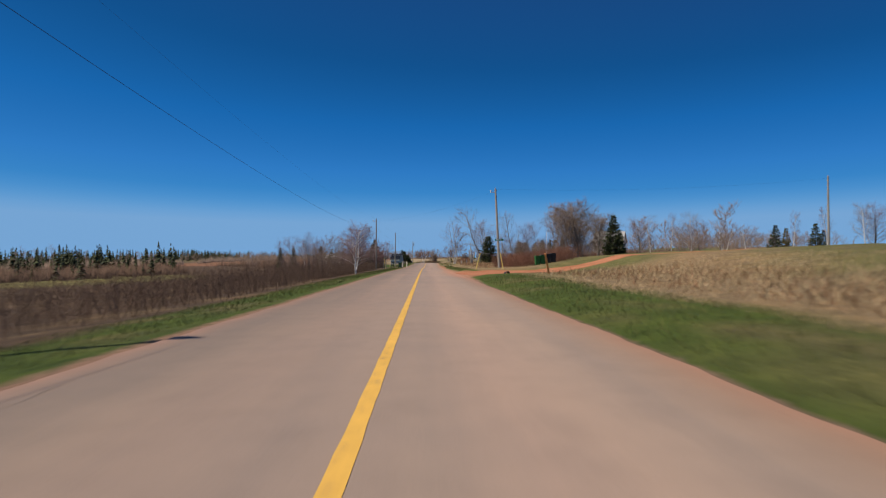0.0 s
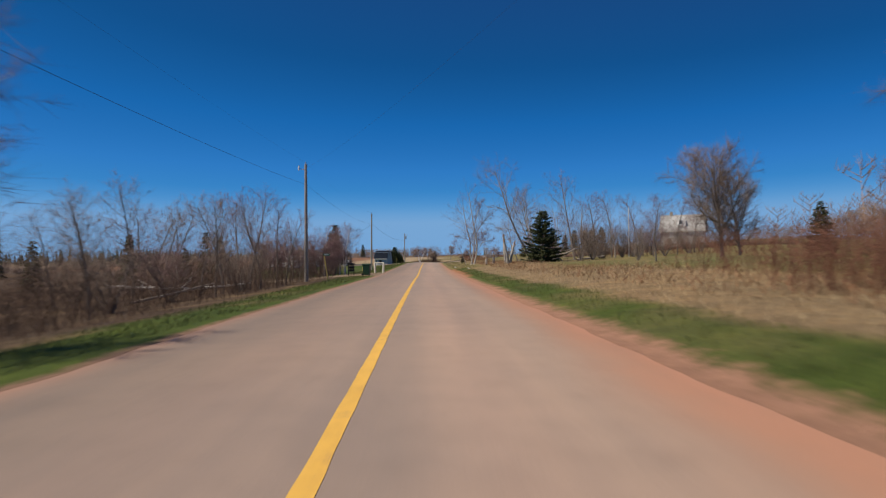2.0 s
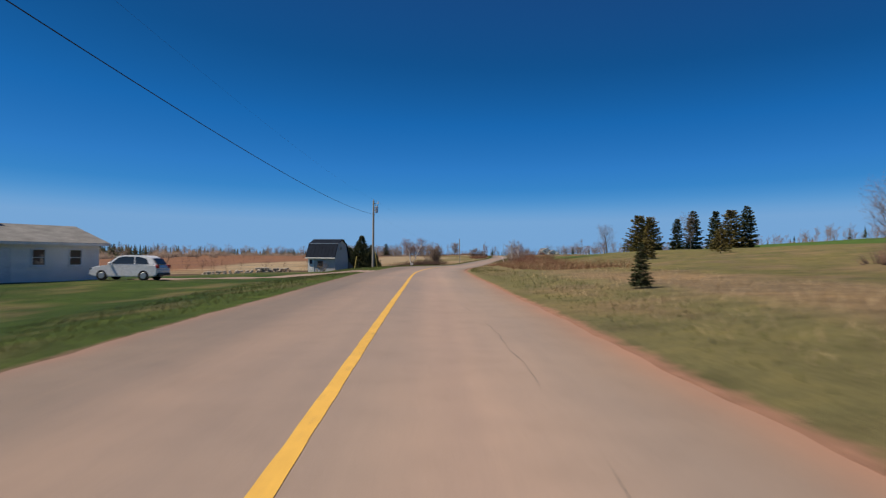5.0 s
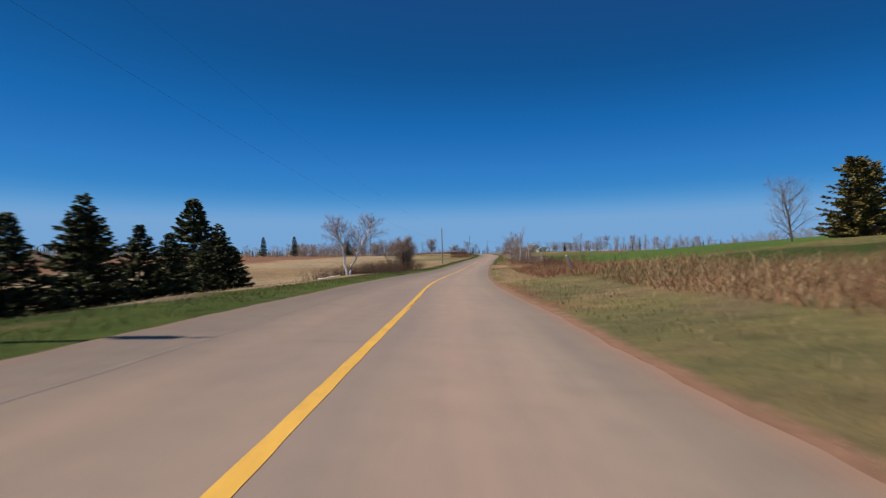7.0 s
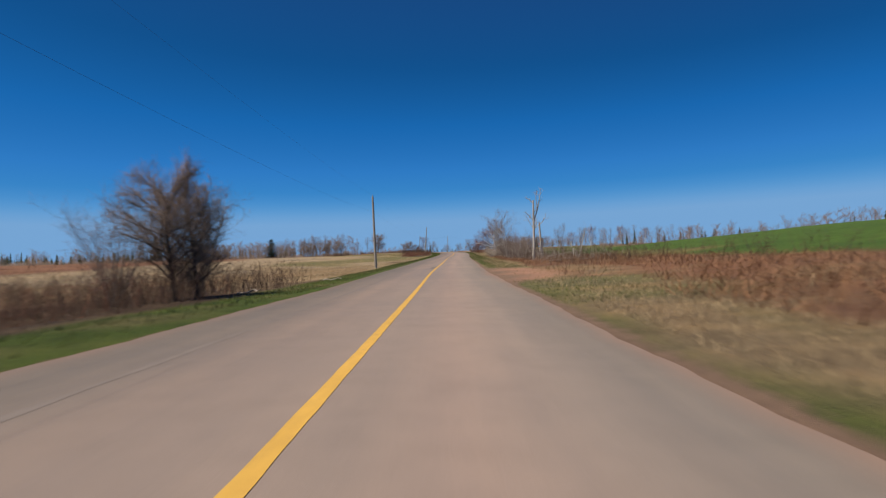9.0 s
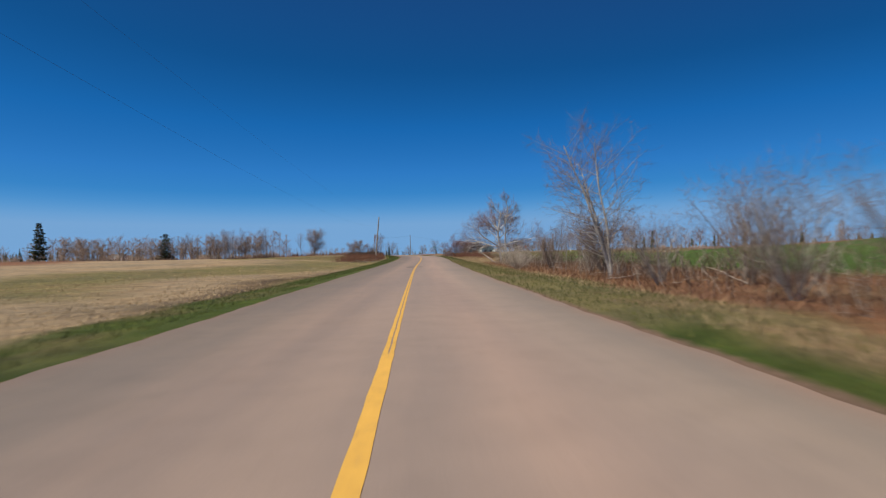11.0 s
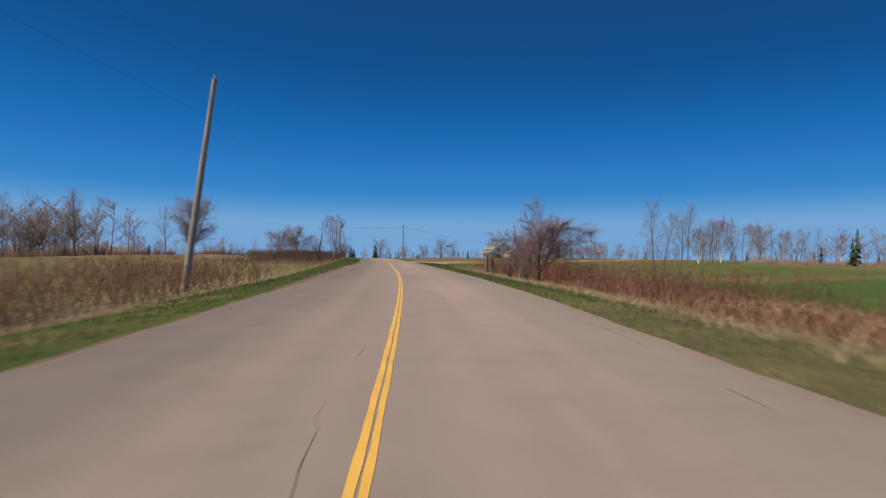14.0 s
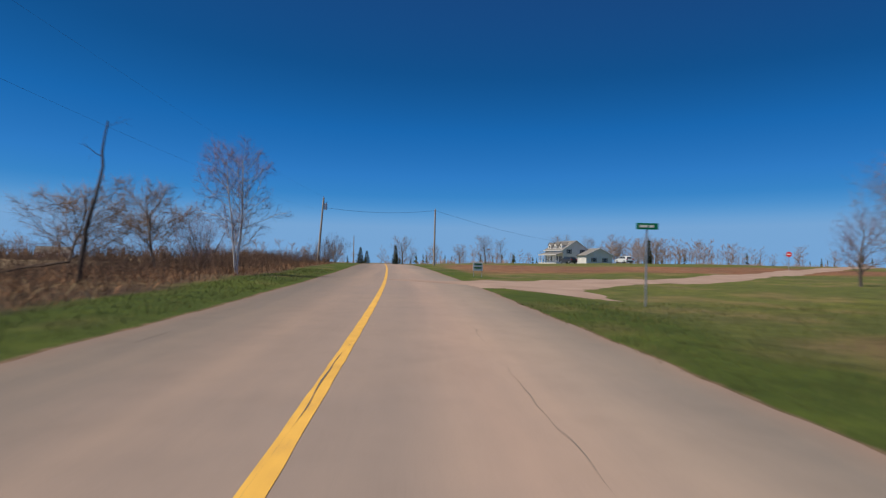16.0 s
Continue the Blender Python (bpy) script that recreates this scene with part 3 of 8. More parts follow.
def bare_tree(name, x, y, size, style, seed, bark, twig, label, group="", turn=None, tilt=(0, 0), category="tree", sink=0.0, wide=1.0):
    turn = (x * 37 + y * 11) % 360 if turn is None else turn
    m = pose(x, y, base(x, y) - sink, tilt[0], tilt[1], 0) @ pose(0, 0, 0, 0, 0, turn) @ Matrix.Diagonal((size * wide, size * wide, size, 1))
    t = thing(name, m, label, category, group)
    trunk, crown = tree_meshes(style, seed, bark, twig)
    part("trunk", trunk, None, t)
    part("crown", crown, None, t, "fine leafless twigs")
    return t


def conifer_meshes(seed, height, spread, needles, bare=0.06, fill=1.0, ragged=0.2, taper=0.85):
    key = ("conifer", seed, height, spread, needles.name)
    if key in MADE_TREES:
        return MADE_TREES[key]
    rng = np.random.default_rng(seed)
    shaft = tube_arrays([(np.array([[0, 0, -0.3], [0.03, 0, height * 0.3], [0, 0.03, height * 0.65], [0, 0, height * 0.98]]),
                          np.array([0.035, 0.027, 0.016, 0.006]) * height * 0.55)], 7)
    n = int(40 * height)
    g = bare + (0.985 - bare) * np.sort(rng.uniform(0, 1, n)) ** 1.15
    a = np.arange(n) * 2.39996 + rng.uniform(-0.4, 0.4, n)
    ledge = 1 + 0.10 * np.sin(g * height * 7.0)
    r = (spread * (1 - g) ** taper * ledge * rng.uniform(1 - ragged * 1.6, 1 + ragged * 0.7, n) + 0.07) * np.clip((g - bare) * 14 + 0.65, 0, 1)
    d = np.stack([np.cos(a), np.sin(a), 0 * a], 1)
    z = g * height
    rise = rng.uniform(-0.18, 0.12, n) + 0.45 * g
    foot = np.stack([0 * z, 0 * z, z], 1)
    mid = foot + d * (r * 0.5)[:, None] + np.stack([0 * z, 0 * z, r * (rise * 0.5 - 0.07)], 1)
    end = foot + d * r[:, None] + np.stack([0 * z, 0 * z, r * (rise * 0.9)], 1)
    stems = tube_arrays([(np.array(q), np.array([0.011, 0.008, 0.003]) * (0.6 + height * 0.1)) for q in zip(foot, mid, end)], 3)
    v, f = gathered([shaft, stems])
    trunk = mesh_of("trunk", v, f, BARK, True)
    each = np.maximum(4, (r / 0.075 * fill)).astype(int)
    i = np.repeat(np.arange(n), each)
    m = len(i)
    u = rng.uniform(0.08, 1.0, m) ** 0.75
    q = np.where((u < 0.5)[:, None], foot[i] + (mid - foot)[i] * (u * 2)[:, None], mid[i] + (end - mid)[i] * (u * 2 - 1)[:, None])
    s = np.stack([-d[i][:, 1], d[i][:, 0], 0 * u], 1)
    way = d[i] * rng.uniform(0.2, 1.0, m)[:, None] + s * rng.uniform(-1, 1, m)[:, None] + np.stack([0 * u, 0 * u, rng.uniform(-0.4, 0.3, m)], 1)
    way /= np.linalg.norm(way, axis=1, keepdims=True)
    way *= (rng.uniform(0.13, 0.30, m) * (0.7 + 0.09 * height))[:, None]
    wide = np.cross(way, rng.normal(0, 1, (m, 3)) + np.array([0, 0, 1.2]))
    wide /= np.linalg.norm(wide, axis=1, keepdims=True) + 1e-9
    wide *= (rng.uniform(0.035, 0.07, m) * (0.7 + 0.09 * height))[:, None]
    v = np.stack([q - wide * 0.5, q + wide * 0.5, q + way * 0.55 + wide, q + way, q + way * 0.55 - wide], 1).reshape(-1, 3)
    k = np.arange(m)[:, None] * 5
    crown = mesh_of("crown", v, np.concatenate([k + np.array([0, 1, 2]), k + np.array([0, 2, 4]), k + np.array([4, 2, 3])]), needles)
    MADE_TREES[key] = trunk, crown
    return MADE_TREES[key]


def conifer(name, x, y, size, seed, label, height=6.0, spread=1.6, needles=None, group="", bare=0.06, fill=1.0, tilt=(0, 0), taper=0.85, ragged=0.2):
    m = pose(x, y, base(x, y), tilt[0], tilt[1], (x * 53 + y * 17) % 360) @ Matrix.Diagonal((size, size, size, 1))
    t = thing(name, m, label, "tree", group)
    trunk, crown = conifer_meshes(seed, height, spread, needles or NEEDLES, bare, fill, ragged, taper)
    part("trunk", trunk, None, t)
    part("crown", crown, None, t, "dense needles")
    return t


# ---- grasses and brush, uncountable ----
def scattered(rng, y0, y1, d0, d1, density, patchy=0.0, size=6.0):
    n = int(abs(y1 - y0) * abs(d1 - d0) * density)
    y, d = rng.uniform(y0, y1, n), rng.uniform(d0, d1, n)
    x = road_x(y) + d
    if patchy:
        w = 0
        for k in range(9):
            a, q = rng.uniform(0, 6.28), rng.uniform(0.25, 2.2) / size
            w = w + np.sin((x * np.cos(a) + y * np.sin(a)) * q * 2.5 + rng.uniform(0, 6.28))
        w = np.clip(w / 2.4 + rng.normal(0, 0.25, n), -1, 1)
        keep = rng.uniform(0, 1, n) < 1 - patchy * (0.5 - 0.5 * w)
        x, y = x[keep], y[keep]
    return x, y


def blades(name, spots, rng, tall, wide, mat, label, lean=0.35, category="grass", bent=False):
    x = np.concatenate([s[0] for s in spots])
    y = np.concatenate([s[1] for s in spots])
    n = len(x)
    p = np.stack([x, y, land(x, y) - 0.02], 1)
    h = rng.uniform(*tall, n)
    a, b = rng.uniform(0, 6.28, n), rng.uniform(0, 6.28, n)
    side = np.stack([np.cos(a), np.sin(a), 0 * a], 1) * (rng.uniform(*wide, n) / 2)[:, None]
    tipv = np.stack([np.cos(b), np.sin(b), 0 * b], 1) * (h * rng.uniform(0.05, lean, n))[:, None]
    up = np.array([0, 0, 1.0]) * h[:, None]
    if bent:
        v = np.stack([p - side, p + side, p + up * 0.6 + tipv * 0.35 + side * 0.8, p + up * 0.6 + tipv * 0.35 - side * 0.8, p + up * 0.92 + tipv * 1.2], 1)
        i = np.arange(n)[:, None] * 5
        f = np.concatenate([i + np.array([0, 1, 2]), i + np.array([0, 2, 3]), i + np.array([3, 2, 4])])
    else:
        v = np.stack([p - side, p + side, p + up + tipv], 1)
        f = np.arange(n * 3).reshape(n, 3)
    ob = new(name, mesh_of(name, v.reshape(-1, 3), f, mat))
    return tagged(ob, label, category, kind="stuff")


def brush(name, spots, rng, tall, mat, label, thick=0.007, sprigs=4, category="shrubs"):
    """A mass of thin branching stems."""
    x = np.concatenate([s[0] for s in spots])
    y = np.concatenate([s[1] for s in spots])
    n = len(x)
    p = np.stack([x, y, land(x, y) - 0.05], 1)
    h = rng.uniform(*tall, n)
    a = rng.uniform(0, 6.28, n)
    out = np.stack([np.cos(a), np.sin(a), 0 * a], 1) * (h * rng.uniform(0.05, 0.8, n))[:, None]
    mid = p + out * 0.4 + np.array([0, 0, 0.55]) * h[:, None]
    end = p + out + np.array([0, 0, 1.0]) * h[:, None]
    pieces = [(lambda vf: (vf[0], quads_to_tris(vf[1])))(tubes(np.stack([p, mid, end], 1), np.stack([h * 0 + thick, h * 0 + thick * 0.8, h * 0 + thick * 0.3], 1), 3))]
    for k in range(sprigs):
        f = rng.uniform(0.2, 0.95, n)[:, None]
        q = p + (mid - p) * np.minimum(f * 2, 1) + (end - mid) * np.maximum(f * 2 - 1, 0)
        b = rng.uniform(0, 6.28, n)
        ln = h * rng.uniform(0.18, 0.45, n)
        way = np.stack([np.cos(b) * 0.9, np.sin(b) * 0.9, rng.uniform(-0.1, 0.9, n)], 1) * ln[:, None]
        pieces.append(spikes(q, way, thick * 0.6, rng))
    v, f = gathered(pieces)
    ob = new(name, mesh_of(name, v, f, mat))
    return tagged(ob, label, category, kind="stuff")


def spikes(foot, way, r, rng):
    """Thin three-sided spikes from their feet along their ways."""
    n = len(foot)
    u = np.cross(way, rng.normal(0, 1, (n, 3)))
    u /= np.linalg.norm(u, axis=1, keepdims=True) + 1e-9
    w = np.cross(way / (np.linalg.norm(way, axis=1, keepdims=True) + 1e-9), u)
    v = np.stack([foot + u * r, foot - u * r * 0.5 + w * r * 0.87, foot - u * r * 0.5 - w * r * 0.87, foot + way], 1).reshape(-1, 3)
    k = np.arange(n)[:, None] * 4
    return v, np.concatenate([k + np.array([0, 1, 3]), k + np.array([1, 2, 3]), k + np.array([2, 0, 3])])


def small_conifer(rng, n=46):
    """A rough low spruce of unit height, for far woods."""
    z = np.sort(rng.uniform(0.06, 0.97, n))
    a = rng.uniform(0, 6.28, n)
    r = 0.25 * (1 - z) ** 0.8 + 0.015
    d = np.stack([np.cos(a), np.sin(a), 0 * a], 1)
    s = np.stack([-np.sin(a), np.cos(a), 0 * a], 1)
    c = np.stack([0 * z, 0 * z, z], 1)
    w = 0.10 * (1.1 - z)
    drop = np.array([0, 0, -0.05])
    v = np.stack([c - s * w[:, None] + [0, 0, 0.03], c + s * w[:, None] + [0, 0, 0.03], c + d * r[:, None] + s * (w * 0.4)[:, None] + drop, c + d * r[:, None] - s * (w * 0.4)[:, None] + drop], 1)
    v = np.concatenate([v.reshape(-1, 3), [[0.012, 0, 0], [-0.012, 0, 0], [0, 0.01, 1.02], [0, 0, 1.0]]])
    return v, np.arange(len(v)).reshape(-1, 4)


def small_bare(rng, n=13):
    """A rough leafless tree of unit height, for far woods."""
    feet, ways = [np.zeros(3)], [np.array([rng.normal(0, 0.04), rng.normal(0, 0.04), 0.97])]
    for k in range(n):
        z = rng.uniform(0.2, 0.9)
        a = rng.uniform(0, 6.28)
        ln = (0.44 - 0.22 * z) * rng.uniform(0.6, 1.2)
        q = ways[0] * z
        d = np.array([np.cos(a) * 0.85, np.sin(a) * 0.85, 0.62]) * ln
        feet.append(q)
        ways.append(d)
        for j in range(6):
            b = rng.uniform(0, 6.28)
            feet.append(q + d * rng.uniform(0.25, 0.9))
            ways.append(np.array([np.cos(b) * 0.5, np.sin(b) * 0.5, 0.7]) * ln * rng.uniform(0.35, 0.7))
    r = np.full((len(feet), 1), 0.0042)
    r[0] = 0.011
    r[1::7] = 0.0062
    return spikes(np.array(feet), np.array(ways), r, rng)


def small_bush(rng, n=44):
    """A rough dense leafless bush of unit height, for far hedges."""
    a, g = rng.uniform(0, 6.28, n), rng.uniform(0, 1, n)
    feet = np.stack([np.cos(a) * g * 0.8, np.sin(a) * g * 0.8, 0 * a], 1)
    ways = np.stack([np.cos(a) * g * 0.5, np.sin(a) * g * 0.5, 1.05 - 0.75 * g**2], 1) * rng.uniform(0.6, 1.0, n)[:, None]
    return spikes(feet, ways, 0.030, rng)


def woods(name, rng, xs, ys, tall, maker, mat, label, kinds=6):
    """Many small far trees in one piece."""
    forms = [maker(rng) for _ in range(kinds)]
    pieces = []
    for x, y in zip(xs, ys):
        v, f = forms[rng.integers(kinds)]
        a, h = rng.uniform(0, 6.28), rng.uniform(*tall)
        w = h * rng.uniform(0.8, 1.25)
        c, s = math.cos(a), math.sin(a)
        q = np.stack([(v[:, 0] * c - v[:, 1] * s) * w + x, (v[:, 0] * s + v[:, 1] * c) * w + y, v[:, 2] * h + base(x, y) - 0.1], 1)
        pieces.append((q, f))
    v, f = gathered(pieces)
    return tagged(new(name, mesh_of(name, v, f, mat)), label, "woods", kind="stuff")


# ---- ground, road and drives ----
def smooth_box(v, a, b, soft):
    return np.clip((v - a) / soft + 0.5, 0, 1) * np.clip((b - v) / soft + 0.5, 0, 1)


COVER = dict(park=(0.105, 0.122, 0.036), green=(0.068, 0.098, 0.020), lawn=(0.042, 0.072, 0.014), olive=(0.150, 0.135, 0.055), dry=(0.25, 0.178, 0.105), tan=(0.305, 0.238, 0.16),
             verge=(0.165, 0.150, 0.068), meadow=(0.135, 0.130, 0.050), brown=(0.088, 0.060, 0.042), russet=(0.20, 0.105, 0.066), crop=(0.068, 0.122, 0.026), far=(0.09, 0.085, 0.055), red=(0.32, 0.15, 0.085))
ZONES = [(-900, 4000, -3000, -150, "far", 60), (-900, 4000, 160, 3000, "far", 60), (-900, 4000, -150, 0, "brown", 4), (-900, 4000, 0, 160, "olive", 4)]
ZONES += [(-900, 135, -48, -7, "brown", 2), (-900, 135, -95, -42, "olive", 8), (-900, 135, -160, -90, "brown", 8),
          (150, 262, -30, 0, "lawn", 2), (150, 262, -120, -30, "brown", 4), (262, 302, -60, -7, "tan", 2), (262, 330, -130, -55, "russet", 6),
          (300, 545, -64, -5, "tan", 3), (300, 545, -160, -62, "russet", 6), (300, 357, -17, -6, "brown", 2), (545, 900, -34, -6, "tan", 4), (545, 900, -150, -30, "russet", 6),
          (556, 650, -17, -6, "brown", 3), (495, 525, -12, -7, "brown", 3), (425, 500, -26, -8, "verge", 7), (266, 300, -60, -17, "dry", 5), (272, 290, -44, -20, "brown", 8), (340, 400, -34, -14, "dry", 8), (512, 562, -36, -6, "olive", 4)]
ZONES += [(-900, 62, 12, 90, "meadow", 3), (-900, 46, 7, 21, "dry", 4), (68, 145, 5.6, 13, "dry", 1.5), (66, 145, 13, 40, "meadow", 3), (145, 215, 4, 45, "olive", 3), (150, 215, 6, 14, "dry", 2),
          (215, 272, 8.6, 14, "dry", 1.5), (215, 290, 14, 90, "olive", 4), (290, 480, 15, 128, "crop", 2), (283, 330, 7, 14, "russet", 2), (270, 285, 6, 24, "lawn", 2), (330, 462, 7, 18, "russet", 2), (362, 400, 16, 24, "olive", 2),
          (462, 572, 7, 19, "dry", 2), (470, 545, 19, 66, "crop", 3), (470, 572, 64, 120, "russet", 5), (500, 550, 8, 16, "russet", 2), (552, 900, 4, 70, "park", 3), (545, 568, 9, 22, "russet", 2), (606, 660, 8, 60, "russet", 6)]
ZONES += [(-900, 900, -6.6, 0, "green", 1.0), (-900, 60, 0, 7.0, "green", 1.0), (60, 150, 0, 5.7, "green", 0.8), (150, 215, 0, 7.0, "green", 1.0), (215, 284, 0, 8.2, "verge", 1.2), (284, 330, 0, 6.6, "green", 1.2), (330, 400, 0, 6.8, "dry", 1.2), (330, 462, 0, 5.0, "green", 1.0),
          (462, 900, 0, 6.8, "green", 1.0), (284, 332, 4.2, 6.8, "dry", 1.4), (150, 215, 3, 8.0, "verge", 1.5), (395, 700, -6.4, -3, "green", 1.0), (395, 552, 3, 7.6, "verge", 1.2), (508, 556, 3, 6.9, "green", 0.8), (508, 552, 7.0, 7.7, "tan", 0.5), (330, 342, 3.4, 9, "verge", 1.5), (362, 376, 3, 7, "verge", 1.5), (343, 362, 8, 10.5, "dry", 2), (148, 175, 0, 6.0, "olive", 1.5), (46, 53, 8.5, 13, "brown", 2), (49, 71, 3.0, 4.8, "red", 1.0), (262, 284, 3.6, 4.6, "russet", 1.0), (120, 150, 3.4, 4.4, "red", 0.8)]


def cover_of(x, y):
    d = x - road_x(y)
    wob = 0.5 * np.sin(y * 0.9 + 0.7 * np.sin(x)) + 0.4 * np.sin(y * 0.31 + 1)
    drift = np.sin(y * 0.061 + 1.3 * np.sin(x * 0.043)) + 0.7 * np.sin(x * 0.083 + y * 0.029)
    c = np.zeros(x.shape + (3,)) + np.array(COVER["olive"])
    for y0, y1, d0, d1, kind, soft in ZONES:
        wd = smooth_box(d + wob * min(soft, 2.0) * 0.5 + drift * (soft > 2.5) * soft, d0, d1, soft) * smooth_box(y + drift * (soft > 2.5) * 2 * soft, y0, y1, soft * 1.5)
        c = c + (np.array(COVER[kind]) - c) * wd[..., None]
    # worn dry patches in the green verges
    p = np.sin(x * 0.63 + 1.9 * np.sin(y * 0.23)) * np.sin(y * 0.47 + 1.4 * np.sin(x * 0.41)) + 0.6 * np.sin(y * 1.31 + x * 0.9) * np.sin(x * 1.7 - y * 0.35)
    w = np.clip(p * 0.9 + 0.05, 0, 0.75) * smooth_box(d, 4.2, 60, 2) * smooth_box(y, 140, 470, 20)
    w = np.maximum(w, np.clip(p * 0.7 - 0.15, 0, 0.45) * smooth_box(np.abs(d), 4.3, 40, 1.5))
    w = w * (np.abs(c[..., 1]) > 0) * (1 - smooth_box(d, 15, 126, 3) * smooth_box(y, 262, 540, 6))
    return c + (np.array(COVER["dry"]) * 0.9 - c) * w[..., None]


EDGE_Y = np.array([-200, 0, 60, 120, 150, 220, 350, 410, 435, 505, 525, 600, 1200], float)
EDGE_RIGHT = np.array([3.6, 3.6, 3.45, 3.35, 3.4, 3.6, 3.6, 3.75, 4.05, 4.0, 3.9, 4.0, 3.8])
EDGE_LEFT = np.array([3.45, 3.45, 3.4, 3.45, 3.5, 3.6, 3.7, 3.65, 3.6, 3.5, 3.4, 3.45, 3.4])


def edge(y, side):
    w = np.interp(y, EDGE_Y, EDGE_RIGHT if side > 0 else EDGE_LEFT)
    return w + 0.025 * np.sin(y * 1.7 + side) + 0.02 * np.sin(y * 4.1 + 2 * side) + 0.03 * np.sin(y * 0.43 + 3 * side)


# bare shoulders, wide where cars leave the asphalt: red as far as the bungalow, browner after
SH_Y = np.array([-80, 33, 48, 60, 73, 125, 150, 200, 240, 330, 341, 346, 358, 364, 430, 510, 524, 545, 556, 600, 800], float)
SH_R = np.array([0.22, 0.25, 0.6, 1.2, 0.95, 0.75, 0.5, 0.35, 0.5, 0.5, 0.4, 4.6, 4.8, 0.5, 0.16, 0.17, 0.17, 0.17, 0.18, 0.18, 0.2])
SH_L = np.array([0.5, 0.5, 0.5, 0.5, 0.5, 0.5, 0.45, 0.32, 0.28, 0.26, 0.26, 0.26, 0.26, 0.26, 0.26, 0.3, 1.3, 1.3, 0.3, 0.3, 0.3])
RED_SHOULDER, BROWN_SHOULDER = np.array([0.37, 0.205, 0.135]), np.array([0.205, 0.14, 0.098])


def soil_of(x, y):
    """How much bare soil shows beside the asphalt, and its tone."""
    d = x - road_x(y)
    right = 1.05 - 0.75 * (d - edge(y, 1)) / np.interp(y, SH_Y, SH_R)
    left = 1.05 - 0.75 * (-d - edge(y, -1)) / np.interp(y, SH_Y, SH_L)
    red = np.clip((y - 36) / 14, 0, 1) * np.clip((330 - y) / 120, 0, 1)
    red = np.where(d > 0, np.maximum(red, (0.08 + 0.95 * smooth_box(d + 0.5 * np.sin(y * 0.9), 4.9, 9.5, 1.8)) * smooth_box(y, 341, 364, 3)), 0.35 * np.clip((200 - y) / 40, 0, 1))
    return np.clip(np.where(d > 0, right, left), 0, 1), BROWN_SHOULDER + (RED_SHOULDER - BROWN_SHOULDER) * red[..., None]


def ground_sheet():
    near = np.concatenate([np.arange(0, 3, 0.6), np.arange(3, 6.6, 0.2), np.arange(6.6, 16, 0.55), np.arange(16, 40, 1.2), np.arange(40, 130, 4.5)])
    far = np.array([130, 142, 158, 180, 210, 250, 300, 380, 500, 700, 1000, 1500, 2300])
    half = np.concatenate([near, far])
    d = np.concatenate([-half[:0:-1], half])
    y = np.concatenate([[-900, -600, -400, -280, -200, -140, -100, -70, -50, -36, -26, -18, -12], np.arange(-8, 664, 1.5), np.arange(664, 780, 4), [790, 810, 840, 880, 930, 1000, 1100, 1250, 1500, 1900, 2500, 3300]])
    yy, dd = np.meshgrid(y, d, indexing="ij")
    xx = road_x(yy) + dd
    zz = land(xx, yy) - 0.10 * (np.abs(dd) < 3.15)
    n, k = len(y), len(d)
    i = np.arange(n * k).reshape(n, k)
    f = np.stack([i[:-1, :-1], i[:-1, 1:], i[1:, 1:], i[1:, :-1]], -1).reshape(-1, 4)
    me = mesh_of("ground", np.stack([xx, yy, zz], -1).reshape(-1, 3), f, GROUND, True)
    at = me.attributes.new("cover", "FLOAT_COLOR", "POINT")
    col = np.concatenate([cover_of(xx, yy), np.ones(xx.shape + (1,))], -1)
    at.data.foreach_set("color", col.astype(np.float32).ravel())
    amount, tone = soil_of(xx, yy)
    at = me.attributes.new("soil", "FLOAT_COLOR", "POINT")
    at.data.foreach_set("color", np.concatenate([tone, amount[..., None]], -1).astype(np.float32).ravel())
    return tagged(new("ground", me), "rolling farmland with green verges, dry grass and fields", "ground", kind="structure")


ground_sheet()
def ribbon(name, y0, y1, inner, outer, mat, lift, step=0.5, cols=2, over_road=True, lane=False):
    """A strip along the road between two offsets (functions of y), laid on the road or on the ground."""
    y = np.arange(y0, y1 + step / 2, step)
    a, b = inner(y), outer(y)
    s = np.linspace(0, 1, cols)
    d = a[:, None] + (b - a)[:, None] * s
    yy = np.repeat(y[:, None], cols, 1)
    xx = road_x(yy) + d
    zz = (road_z(yy) + 0.015 - 0.011 * np.abs(d) + bank(yy, d)) if over_road else land(xx, yy)
    v = np.stack([xx, yy, zz + lift], -1).reshape(-1, 3)
    i = np.arange(len(y) * cols).reshape(len(y), cols)
    f = np.stack([i[:-1, :-1], i[:-1, 1:], i[1:, 1:], i[1:, :-1]], -1).reshape(-1, 4)
    me = mesh_of(name, v, f, mat, True)
    if lane:
        uv = np.stack([np.repeat(s[None], len(y), 0), yy], -1).reshape(-1, 2)
        layer = me.uv_layers.new(name="lane")
        layer.data.foreach_set("uv", uv[f.ravel()].astype(np.float32).ravel())
    return new(name, me)


